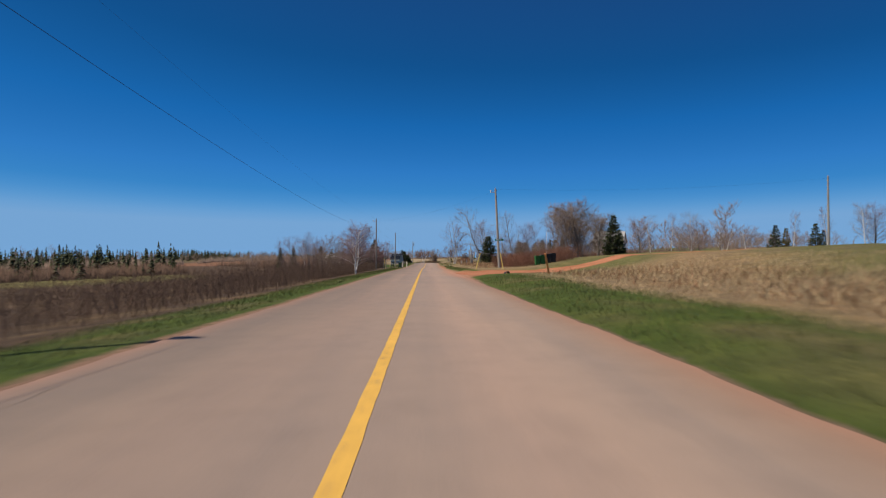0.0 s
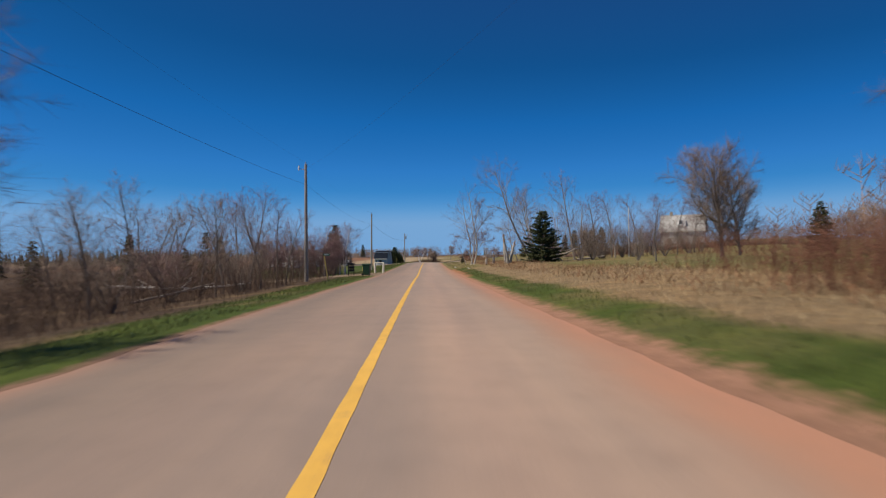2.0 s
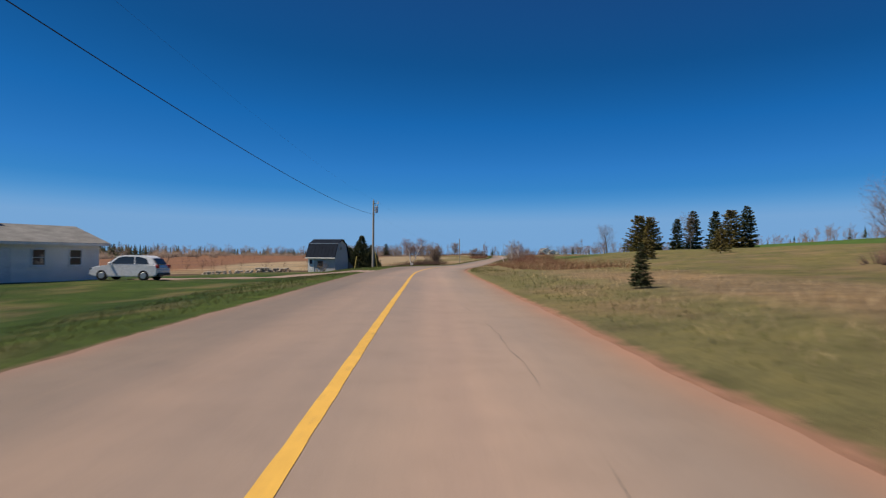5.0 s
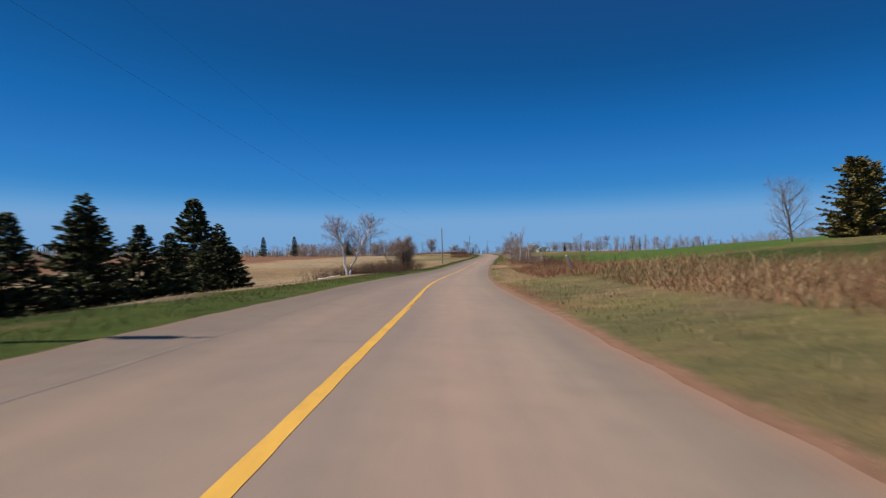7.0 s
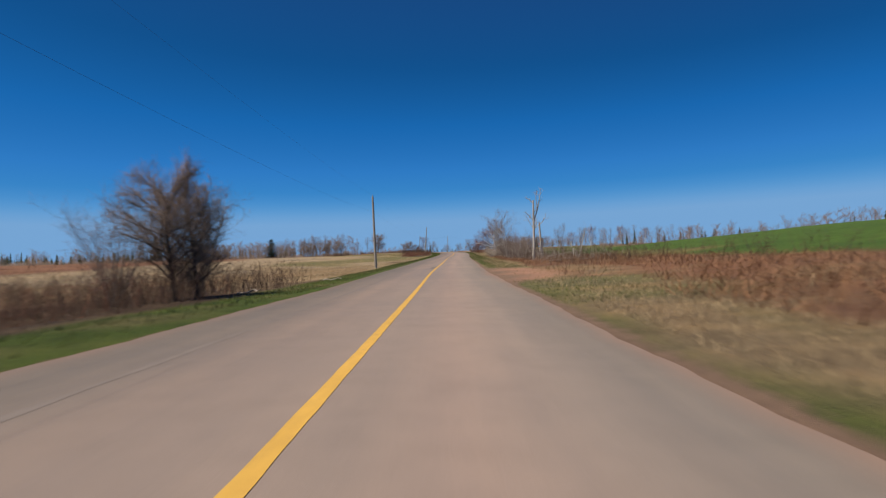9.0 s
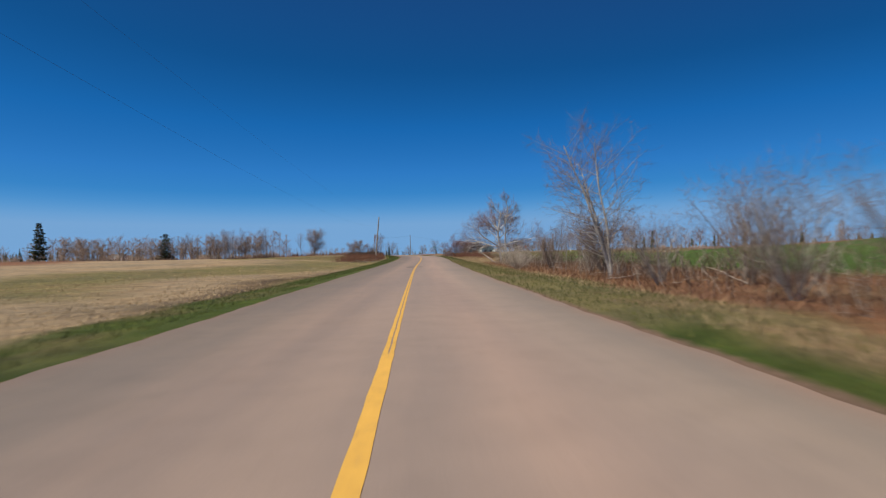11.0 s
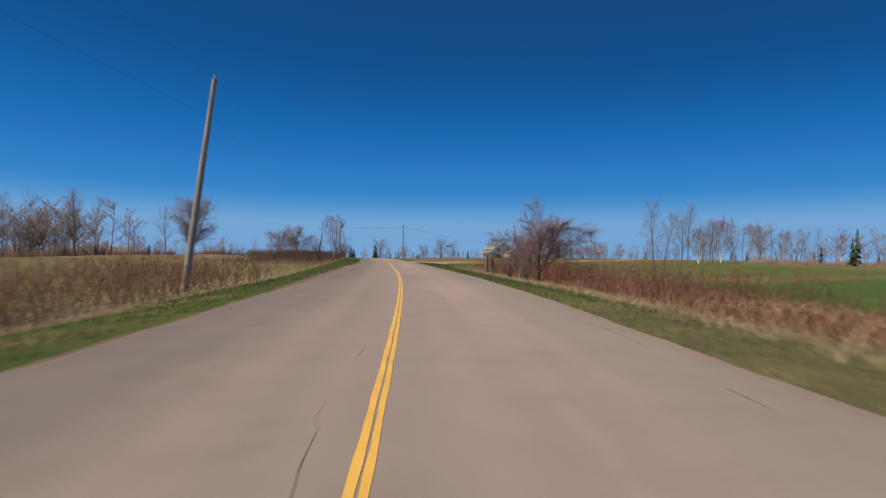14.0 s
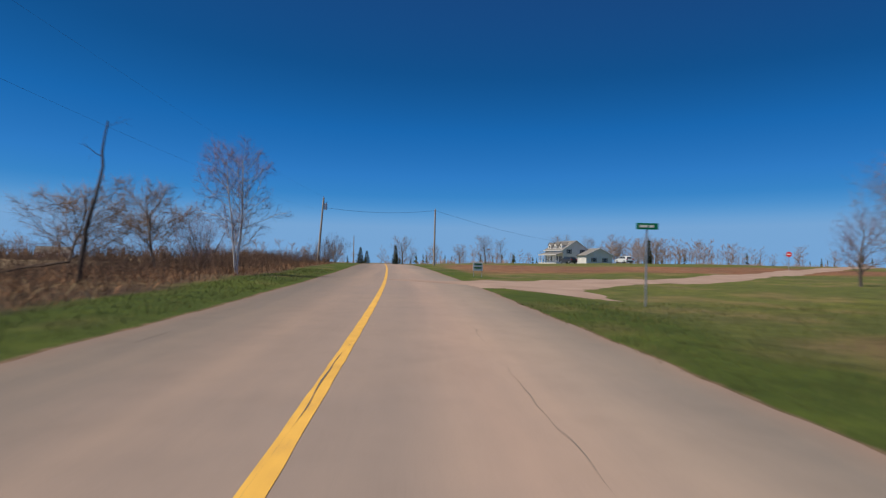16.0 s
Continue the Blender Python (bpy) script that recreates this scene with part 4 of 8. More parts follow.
road = tagged(ribbon("road", -140, 900, lambda y: -edge(y, -1), lambda y: edge(y, 1), ASPHALT, 0.0, 0.5, 37, lane=True),
              "two-lane worn asphalt road, pinkish with red dust", "road", kind="structure")
DUST_Y = np.array([-140, 30, 44, 52, 70, 80, 125, 150, 215, 340, 350, 360, 900], float)
DUST_R = np.array([0.3, 0.35, 0.6, 1.3, 1.3, 0.95, 0.8, 0.6, 0.45, 0.25, 0.5, 0.2, 0.15])
DUST_WIDE = np.array([0.5, 0.5, 0.9, 1.9, 1.9, 1.2, 0.9, 0.7, 0.5, 0.4, 0.8, 0.4, 0.35])
DUST_L = np.array([0.4, 0.4, 0.4, 0.4, 0.4, 0.4, 0.55, 0.4, 0.2, 0.15, 0.15, 0.1, 0.15])


def dust_on_road(me):
    co = np.zeros(len(me.vertices) * 3, np.float32)
    me.vertices.foreach_get("co", co)
    x, y = co.reshape(-1, 3)[:, 0].astype(float), co.reshape(-1, 3)[:, 1].astype(float)
    d = x - road_x(y)
    near_r = np.clip(1 - (edge(y, 1) - d) / np.interp(y, DUST_Y, DUST_WIDE), 0, 1) ** 1.6 * np.interp(y, DUST_Y, DUST_R)
    near_l = np.clip(1 - (d + edge(y, -1)) / 0.55, 0, 1) ** 1.6 * np.interp(y, DUST_Y, DUST_L)
    layer = me.attributes.new("dust", "FLOAT", "POINT")
    layer.data.foreach_set("value", np.clip(near_r + near_l, 0, 1).astype(np.float32))


dust_on_road(road.data)


def frayed(offset, seed, amount=0.003):
    return lambda y: offset + amount * np.sin(y * 3.1 + seed) + amount * np.sin(y * 7.7 + 2 * seed) * np.sin(y * 0.6 + seed)


def stripe(y0, y1, d0, d1, label):
    tagged(ribbon("road_marking", y0, y1, frayed(d0, d0 * 9), frayed(d1, d1 * 7 + 1), PAINT, 0.004, 0.25), label, "road marking", kind="structure")


stripe(-60, 393, -0.07, 0.07, "single solid yellow centre line, slightly worn")
stripe(393, 546, -0.066, -0.007, "worn yellow stripe of a double centre line")
stripe(393, 546, 0.012, 0.062, "worn yellow stripe of a double centre line")
stripe(546, 800, -0.075, 0.075, "single solid yellow centre line")
def drape(name, line, mat, label, cols=9, step=0.6, lift=0.06, category="driveway"):
    """A loose-surfaced way laid on the ground: rows of x, y and half width."""
    p = np.array(line, float)
    run = np.r_[0, np.cumsum(np.hypot(*np.diff(p[:, :2], axis=0).T))]
    s = np.arange(0, run[-1], step)
    x, y, w = (np.interp(s, run, p[:, k]) for k in range(3))
    tx, ty = np.gradient(x), np.gradient(y)
    ln = np.hypot(tx, ty)
    nx, ny = ty / ln, -tx / ln
    e = np.linspace(-1, 1, cols)
    ragged = 1 + 0.06 * np.sin(s * 1.3)[:, None] * np.abs(e) + 0.04 * np.sin(s * 3.1 + 1)[:, None] * np.abs(e)
    xx = x[:, None] + nx[:, None] * w[:, None] * e * ragged
    yy = y[:, None] + ny[:, None] * w[:, None] * e * ragged
    zz = land(xx, yy) + lift * np.clip((s - 0.3) / 1.2, 0.12, 1)[:, None] - 0.05 * (np.abs(e) > 0.99)
    i = np.arange(xx.size).reshape(xx.shape)
    f = np.stack([i[:-1, :-1], i[:-1, 1:], i[1:, 1:], i[1:, :-1]], -1).reshape(-1, 4)
    return tagged(new(name, mesh_of(name, np.stack([xx, yy, zz], -1).reshape(-1, 3), f, mat, True)), label, category, kind="structure")


drape("driveway_1", [(2.85, 60.0, 11.2), (3.6, 60.2, 10.4), (5.0, 61, 8.4), (7.0, 62.6, 5.8), (9.5, 63.2, 4.3), (14, 63.8, 2.7), (25, 64.5, 2.1), (45, 67, 2.0), (70, 74, 1.9)], RED_SOIL, "wide red dirt driveway entrance meeting the road", 25, lift=0.03)
drape("driveway_2", [(-3.85, 133.5, 6.5), (-5, 133.5, 5.2), (-9, 133.5, 4.2), (-20, 134.5, 3.5), (-40, 140, 2.5)], SOIL, "brownish gravel driveway beside cream posts", 19)
drape("driveway_3", [(-3.15, 226, 3.4), (-8, 225, 2.2), (-14, 222, 2.2), (-19, 217.5, 2.6)], SIDE_ROAD, "pale gravel driveway to the bungalow", 11)
drape("driveway_4", [(41.3, 539, 11), (40.7, 539, 9.0), (40.2, 539, 5.0)], GRAVEL, "grey gravel field entrance", 13)
drape("side_road", [(51.9, 585.5, 8.2), (53, 586.4, 5.8), (55.5, 588.8, 3.3), (62, 593.6, 2.4), (75, 604, 2.4), (95, 622, 2.3), (140, 662, 2.3)], SIDE_ROAD, "pale dirt side road branching off", 21, lift=0.05, category="side road")


def wander(seed, y0, y1, d, swing):
    rng = np.random.default_rng(seed)
    ks = np.arange(y0 - 1, y1 + 1.5, 0.35)
    vs = d + np.cumsum(rng.normal(0, swing, len(ks)))
    return lambda y: np.interp(y, ks, vs)


def crack(seed, y0, y1, d, wide=0.0048, swing=0.032, lift=0.003):
    w = wander(seed, y0, y1, d, swing)
    rng = np.random.default_rng(seed + 500)
    ph = rng.uniform(0, 6)
    half = lambda y: wide * (0.25 + 0.75 * np.abs(np.sin(y * 1.9 + ph))) * np.clip(2.2 * np.sin(y * 0.8 + 2 * ph) + 1.7, 0.04, 1) * np.clip((y1 - y) * 1.2, 0, 1) * np.clip((y - y0) * 1.2, 0, 1)
    tagged(ribbon("road_crack", y0, y1, lambda y: w(y) - half(y), lambda y: w(y) + half(y), TAR, lift, 0.18), "dark thin crack in the asphalt", "crack", kind="structure")


CRACKS = [(5, 9, -2.9), (21, 27, -2.5), (54, 62, -2.95), (108, 113, -2.4), (123.5, 131, -1.9), (124, 129, 1.75), (150, 156, -2.1), (168, 190, 2.2), (363, 368, 1.7), (434, 447, -0.35), (441, 450, 0.55), (436, 442, -2.9), (446, 452, -2.7),
          (470, 478, -0.5), (493, 499, -0.22), (495, 506, 3.2), (478, 486, -2.6), (490, 497, -2.8), (482, 492, -3.0), (355, 364, -3.0), (358, 366, -2.65), (141, 152, -2.35), (508, 514, 3.0), (512, 516, -2.7), (526, 540, -2.8), (561, 570, 1.9), (566, 575, -2.75)]
for k, (y0, y1, d) in enumerate(CRACKS):
    crack(k + 3, y0, y1, d)
for k, (y0, y1, d) in enumerate(((258, 276, 0.02), (232, 246, -0.06), (543, 566, -0.02))):
    crack(k + 60, y0, y1, d, 0.010, 0.006, 0.0065)


# a paving joint along the outer lane
joint = wander(91, 215, 376, -2.35, 0.004)
tagged(ribbon("paving_joint", 216, 375, lambda y: joint(y) - 0.035 - 0.03 * np.sin(y * 0.8) ** 2, lambda y: joint(y) + 0.035 + 0.03 * np.sin(y * 1.3) ** 2, JOINT, 0.002, 0.25), "slightly darker paving joint in the asphalt", "paving joint", kind="structure")


def mend(y0, y1, d0, d1, seed, label="dark asphalt patch with ragged edges"):
    ph = seed * 1.7
    fade = lambda y: np.clip((y - y0) * 2.5, 0.12, 1) * np.clip((y1 - y) * 2.5, 0.12, 1)
    mid = (d0 + d1) / 2
    tagged(ribbon("road_patch", y0, y1, lambda y: mid + (d0 - mid) * fade(y) + 0.06 * np.sin(y * 5 + ph), lambda y: mid + (d1 - mid) * fade(y) + 0.06 * np.sin(y * 6.3 + ph), PATCH, 0.002, 0.12, 4), label, "road patch", kind="structure")


mend(60.2, 61.9, -1.75, -0.75, 1)
mend(364.5, 369.5, -0.45, -0.12, 2)
mend(436.0, 441.0, -0.75, -0.16, 3)
mend(437.5, 440.5, 0.16, 0.55, 4)
mend(483.0, 485.8, -0.36, -0.10, 5)
mend(483.4, 486.0, 0.11, 0.46, 9)
mend(489.6, 492.3, -0.27, -0.10, 8)
mend(490.2, 492.0, 0.11, 0.26, 3)
mend(533, 541, -3.3, -2.5, 6)


# ---- utility poles and wires ----
def utility_pole(x, y, tall, lean=(0, 0), transformer=None, label="weathered grey wooden utility pole", arm=None, deep=0.0):
    """lean: how far the top stands off the foot, in metres. transformer, arm: the side, in degrees."""
    t = thing("utility_pole", pose(x, y, base(x, y) - deep), label, "utility pole", "poles along the road")
    f = np.linspace(-0.06, 1, 7)
    line = np.stack([lean[0] * f, lean[1] * f, tall * f], 1)
    v, q = tubes([line], [0.155 - 0.055 * f], 14)
    part("shaft", mesh_of("shaft", v, q, POLE_WOOD, True), None, t)
    part("pole_top", rod(bmesh.new(), (lean[0], lean[1], tall - 0.02), (lean[0], lean[1], tall + 0.03), 0.1, 0.085, 14), POLE_WOOD, t)
    cap = bmesh.new()
    rod(cap, (lean[0], lean[1], tall), (lean[0], lean[1], tall + 0.09), 0.03, 0.02, 8)
    rod(cap, (lean[0], lean[1], tall + 0.09), (lean[0], lean[1], tall + 0.2), 0.05, 0.035, 8)
    part("insulator", cap, SILVER, t, "top insulator")
    for k, f in enumerate((0.80, 0.985)):
        bm = bmesh.new()
        rod(bm, (lean[0] * f - 0.14, lean[1] * f - 0.02, tall * f), (lean[0] * f + 0.14, lean[1] * f + 0.02, tall * f), 0.025, 0.025, 8)
        part("bolt", bm, SILVER, t)
    if arm is not None:
        c, s = math.cos(radians(arm)), math.sin(radians(arm))
        bm = bmesh.new()
        rod(bm, (lean[0] * 0.96, lean[1] * 0.96, tall * 0.955), (lean[0] * 0.96 + 0.55 * c, lean[1] * 0.96 + 0.55 * s, tall * 0.965), 0.03, 0.025, 8)
        part("bracket", bm, SILVER, t)
        bm = bmesh.new()
        rod(bm, (lean[0] * 0.96 + 0.55 * c, lean[1] * 0.96 + 0.55 * s, tall * 0.95), (lean[0] * 0.96 + 0.55 * c, lean[1] * 0.96 + 0.55 * s, tall * 0.99), 0.06, 0.05, 8)
        part("insulator", bm, WHITE_PAINT, t)
    if transformer is not None:
        c, s = math.cos(radians(transformer)), math.sin(radians(transformer))
        cx, cy, cz = lean[0] * 0.87 + 0.36 * c, lean[1] * 0.87 + 0.36 * s, tall * 0.82
        bm = bmesh.new()
        rod(bm, (cx, cy, cz), (cx, cy, cz + 0.72), 0.2, 0.2, 16)
        rod(bm, (cx, cy, cz + 0.72), (cx, cy, cz + 0.79), 0.21, 0.12, 16)
        tank = part("transformer", bm, SILVER, t, "grey transformer drum")
        for q in (-0.1, 0.1):
            bm = bmesh.new()
            rod(bm, (cx + q, cy, cz + 0.77), (cx + q * 1.4, cy, cz + 1.02), 0.035, 0.022, 8)
            part("bushing", bm, BROWN_DOOR, tank)
        bm = boxed(lean[0] * 0.87 - 0.02, cx, cy - 0.05, cy + 0.05, cz + 0.2, cz + 0.28)
        part("hanger", bm, SILVER, t)
    return t


def wire(a, b, sag, r, name="overhead_wire", label="thin black overhead wire between poles"):
    c = bpy.data.curves.new(name, "CURVE")
    c.dimensions, c.bevel_depth, c.bevel_resolution = "3D", r, 1
    s = c.splines.new("POLY")
    n = 28
    s.points.add(n)
    for i in range(n + 1):
        f = i / n
        p = Vector(a).lerp(Vector(b), f) - Vector((0, 0, sag * 4 * f * (1 - f)))
        s.points[i].co = (*p, 1)
    c.materials.append(CABLE)
    return tagged(new(name, c), label, "wire")


POLES = [(-8.8, 9.25, 8.7, (0.1, 0), 20, None), (-9.45, 122.1, 9.4, (-0.05, 0.2), None, 180), (-8.5, 174.7, 9.0, (0.05, 0.2), None, None), (-5.5, 252.1, 8.05, (0.0, 0.0), 0, 0),
         (12.8, 386.1, 7.75, (-0.15, 0.1), None, None), (33.1, 518.8, 8.7, (0.85, 0.5), None, None), (44.0, 640.4, 8.2, (0.5, 0.3), 20, None)]
TOPS = []
for x, y, h, lean, tr, arm in POLES:
    utility_pole(x, y, h, lean, tr, "weathered wooden utility pole with a transformer drum" if tr is not None else "weathered grey wooden utility pole", arm)
    TOPS.append((x + lean[0], y + lean[1], base(x, y) + h))
for (ax, ay, az), (bx, by, bz) in zip(TOPS, TOPS[1:]):
    span = by - ay
    thick = 0.014 if 200 < by < 260 else 0.007 if by < 200 else 0.0026
    wire((ax, ay, az + 0.15), (bx, by, bz + 0.15), span * 0.010, 0.0022)
    wire((ax + 0.1, ay, az - 1.65), (bx + 0.1, by, bz - 1.65), span * 0.012, thick, label="thick black telephone cable between poles")
# the line goes on behind the camera
wire((-8.7, -90, TOPS[0][2] + 0.15), (TOPS[0][0], TOPS[0][1], TOPS[0][2] + 0.15), 1.0, 0.006)
wire((-8.7, -90, TOPS[0][2] - 1.65), (TOPS[0][0], TOPS[0][1], TOPS[0][2] - 1.65), 1.2, 0.012, label="thick black telephone cable between poles")
R1 = utility_pole(8.04, 72.6, 8.85, (-0.35, 1.0), label="grey wooden utility pole with a green street sign", arm=180)
TOP_R1 = (7.7, 73.6, base(8.04, 72.6) + 8.85)
wire((TOP_R1[0] - 0.5, TOP_R1[1], TOP_R1[2] - 0.4), (TOPS[1][0], TOPS[1][1], TOPS[1][2] - 0.3), 0.7, 0.003)
wire(TOP_R1, (48.6, 78, base(48.6, 78) + 8.4), 0.6, 0.004)
utility_pole(48.6, 78.0, 8.6, (0, 0.1), label="pale wooden utility pole on the grassy hill")
R8 = utility_pole(60.2, 652.0, 8.3, (0, 0), label="grey wooden utility pole across the road", deep=0.2)
wire((TOPS[-1][0], TOPS[-1][1], TOPS[-1][2] - 1.2), (60.2, 652, base(60.2, 652) + 8.0), 0.5, 0.016)
wire((60.2, 652, base(60.2, 652) + 8.0), (104, 716, base(104, 716) + 5.5), 0.8, 0.014)
wire((TOPS[2][0], TOPS[2][1], TOPS[2][2] - 1.7), (-24.5, 211, base(-24.5, 211) + 3.0), 0.6, 0.014)
for x, y, h in ((50.3, 742, 8), (66.5, 800, 8)):
    utility_pole(x, y, h, (0, 0), label="far wooden utility pole beside the road")


def guard(name, x0, y0, x1, y1, tall, mat, label, r=0.055, category="marker post"):
    """A leaning post from its foot to its top."""
    z = base(x0, y0)
    t = thing(name, pose(x0, y0, z), label, category)
    bm = bmesh.new()
    rod(bm, (0, 0, -0.15), (x1 - x0, y1 - y0, tall), r, r * 0.95, 10)
    part("post", bm, mat, t)
    bm = bmesh.new()
    rod(bm, (x1 - x0, y1 - y0, tall), ((x1 - x0) * 1.01, (y1 - y0) * 1.01, tall + 0.03), r * 1.06, r * 0.8, 10)
    part("cap", bm, mat, t)
    return t


guard("guy_wire_guard", 5.36, 71.9, 5.85, 71.9, 1.75, POST_YELLOW, "leaning pale yellow guard post in the grass")
guard("guy_wire_guard", 8.09, 69.2, 7.78, 69.4, 1.65, POST_YELLOW, "leaning pale yellow guard post beside the pole")
guard("marker_post", 8.12, 43.2, 7.72, 42.6, 1.3, POST_ORANGE, "leaning orange marker post in dry weeds", 0.065)
guard("guy_wire_guard", -8.1, 255.5, -7.8, 255.4, 1.7, POST_YELLOW, "leaning yellow guard post beside the grey shed", 0.045)
guard("guy_wire_guard", -5.2, 255.5, -5.45, 254.9, 1.85, POST_YELLOW, "leaning yellow guard post before dark spruces", 0.045)
guard("sign_post", -7.65, 121.7, -8.0, 121.8, 2.0, POST_YELLOW, "leaning pale wooden post with a small green plate", 0.05)
guard("marker_post", 15.5, 290.6, 14.85, 290.2, 1.15, WHITE_PAINT, "leaning weathered white post on the bank", 0.08)
guard("fence_post", 34.2, 383.7, 34.2, 383.7, 0.95, WHITE_PAINT, "white fence post in brown brush", 0.07)
guard("guy_wire_guard", -8.2, 171.2, -8.35, 172.4, 1.7, POLE_WOOD, "pale guard post on the lawn beside the pole", 0.032)
guard("guy_wire_guard", -9.9, 173.4, -9.7, 173.5, 1.1, POST_YELLOW, "short pale yellow marker on the lawn", 0.04)
guard("guy_wire_guard", 35.9, 519.8, 35.55, 519.5, 1.35, POST_YELLOW, "leaning pale yellow stake in dry grass", 0.04)
guard("fence_post", 36.5, 566.5, 36.5, 566.5, 0.9, BARK, "short dark fence post in dry grass", 0.09)
for x, y, h in ((43.8, 462.1, 0.95), (43.4, 453.9, 1.15), (44.4, 447, 1.0)):
    guard("fence_post", x, y, x + 0.05, y, h, BARK, "weathered grey fence post in brown brush", 0.075)
for x, y in ((-11.1, 142.3), (-9.5, 143.1), (-13, 141.8)):
    guard("fence_post", x, y, x + 0.03, y, 1.3, POLE_WOOD, "weathered wooden fence post at the drive", 0.07)


def street_sign(x, y, z, wide, tall, turn, on_pole, label):
    m = pose(x, y, z if on_pole else base(x, y), 0, 0, turn)
    t = thing("street_sign", m, label, "street sign")
    h = 0 if on_pole else z
    part("plate", boxed(-wide / 2, wide / 2, -0.012, 0.012, h - tall / 2, h + tall / 2, 0.004), SIGN_GREEN, t, "green sign plate")
    for a, b, u in ((-0.36, 0.02, 0.05), (0.08, 0.30, 0.05)):
        part("lettering", boxed(a * wide, b * wide, -0.018, -0.0125, h - tall * 0.18, h + tall * 0.18), WHITE_PAINT, t, "plain white bar in place of lettering")
    if not on_pole:
        bm = bmesh.new()
        rod(bm, (0, 0.035, -0.3), (0, 0.035, h - tall / 2 + 0.1), 0.03, 0.03, 10)
        part("post", bm, SILVER, t)
    else:
        part("bracket", boxed(-0.06, 0.06, 0.012, 0.16, h - 0.05, h + 0.05), SILVER, t)
    return t


street_sign(8.0, 72.44, base(8, 72.6) + 3.1, 0.95, 0.2, 6, True, "green street name sign fixed to a wooden pole")
street_sign(56.2, 577.0, 2.5, 0.68, 0.2, -10, False, "green street name sign on a thin steel post")
street_sign(-7.78, 121.68, base(-7.65, 121.7) + 2.0, 0.5, 0.16, 0, True, "small green plate on a leaning post")


def stop_sign(x, y, turn):
    t = thing("stop_sign", pose(x, y, base(x, y), 0, 0, turn), "red octagonal stop sign on a thin post", "stop sign")
    bm = bmesh.new()
    bmesh.ops.create_cone(bm, cap_ends=True, segments=8, radius1=0.36, radius2=0.36, depth=0.02, matrix=Matrix.Translation((0, 0, 2.1)) @ Matrix.Rotation(radians(90), 4, "X") @ Matrix.Rotation(radians(22.5), 4, "Z"))
    part("plate", bm, SIGN_RED, t)
    part("lettering", boxed(-0.22, 0.22, -0.02, -0.012, 2.03, 2.17), WHITE_PAINT, t, "white lettering bar")
    bm = bmesh.new()
    rod(bm, (0, 0.03, -0.3), (0, 0.03, 1.85), 0.03, 0.03, 10)
    part("post", bm, SILVER, t)


stop_sign(104, 634.5, -38)


def yard_sign(x, y, turn):
    t = thing("yard_sign", pose(x, y, base(x, y), 0, 0, turn), "small white lawn sign with green marks", "sign")
    part("panel", boxed(-0.32, 0.32, -0.015, 0.015, 0.4, 0.95, 0.005), WHITE_PAINT, t)
    for z in (0.55, 0.78):
        part("lettering", boxed(-0.24, 0.24, -0.021, -0.016, z, z + 0.09), GREEN_PLASTIC, t, "green bar in place of lettering")
    for s in (-0.26, 0.26):
        bm = bmesh.new()
        rod(bm, (s, 0, -0.2), (s, 0, 0.42), 0.015, 0.015, 6)
        part("leg", bm, SILVER, t)


yard_sign(55.4, 598.5, 5)


# ---- wheeled bins ----
def wheeled_bin(x, y, turn, body_mat, lid_mat, label, group=""):
    t = thing("wheeled_bin", pose(x, y, base(x, y), 0, 0, turn), label, "bin", group)
    bm = bmesh.new()
    box(bm, -0.29, 0.29, -0.33, 0.33, 0.06, 0.98, 0.03)
    for v in bm.verts:
        k = 0.80 + 0.2 * (v.co.z / 0.98)
        v.co.x *= k
        v.co.y *= k
    part("body", bm, body_mat, t)
    part("rim", boxed(-0.31, 0.31, -0.35, 0.35, 0.95, 1.0, 0.01), body_mat, t)
    bm = bmesh.new()
    prism(bm, [(-0.32, 1.002), (0.32, 1.002), (0.30, 1.05), (0.15, 1.085), (-0.15, 1.085), (-0.30, 1.05)], -0.37, 0.37)
    part("lid", bm, lid_mat, t)
    bm = bmesh.new()
    rod(bm, (-0.26, 0.40, 0.99), (0.26, 0.40, 0.99), 0.018, 0.018, 8)
    part("handle", bm, body_mat, t)
    for s in (-0.30, 0.30):
        bm = bmesh.new()
        rod(bm, (s - 0.03, 0.30, 0.1), (s + 0.03, 0.30, 0.1), 0.11, 0.11, 16)
        part("wheel", bm, TYRE, t)


for k, (b, l, n) in enumerate(((GREEN_PLASTIC, GREEN_PLASTIC, "bright green wheeled waste bin beside the red drive"), (GREEN_PLASTIC, DARK_GREEN_PLASTIC, "green wheeled waste bin in a row"),
                               (BLACK_PLASTIC, BLACK_PLASTIC, "black wheeled waste bin in a row"), (BLACK_PLASTIC, BLACK_PLASTIC, "black wheeled waste bin in a row"))):
    wheeled_bin(12.4 + k * 0.6, 73.2 + (k % 2) * 0.12, 4 - 3 * k, b, l, n, "bins beside the red drive")
wheeled_bin(-5.25, 129.0, 80, DARK_GREEN_PLASTIC, DARK_GREEN_PLASTIC, "dark green wheeled bin at the drive's mouth")


def paper_rack(x, y):
    t = thing("newspaper_box", pose(x, y, base(x, y), 0, 0, 10), "black post box stand with shelves beside the drive", "box stand")
    for s in (-0.25, 0.25):
        part("post", boxed(s - 0.035, s + 0.035, -0.04, 0.04, -0.2, 1.15, 0.006), BLACK_PLASTIC, t)
    for z in (0.45, 0.75, 1.05):
        part("shelf", boxed(-0.3, 0.3, -0.2, 0.2, z, z + 0.16, 0.01), BLACK_PLASTIC, t)


paper_rack(-6.9, 131.2)


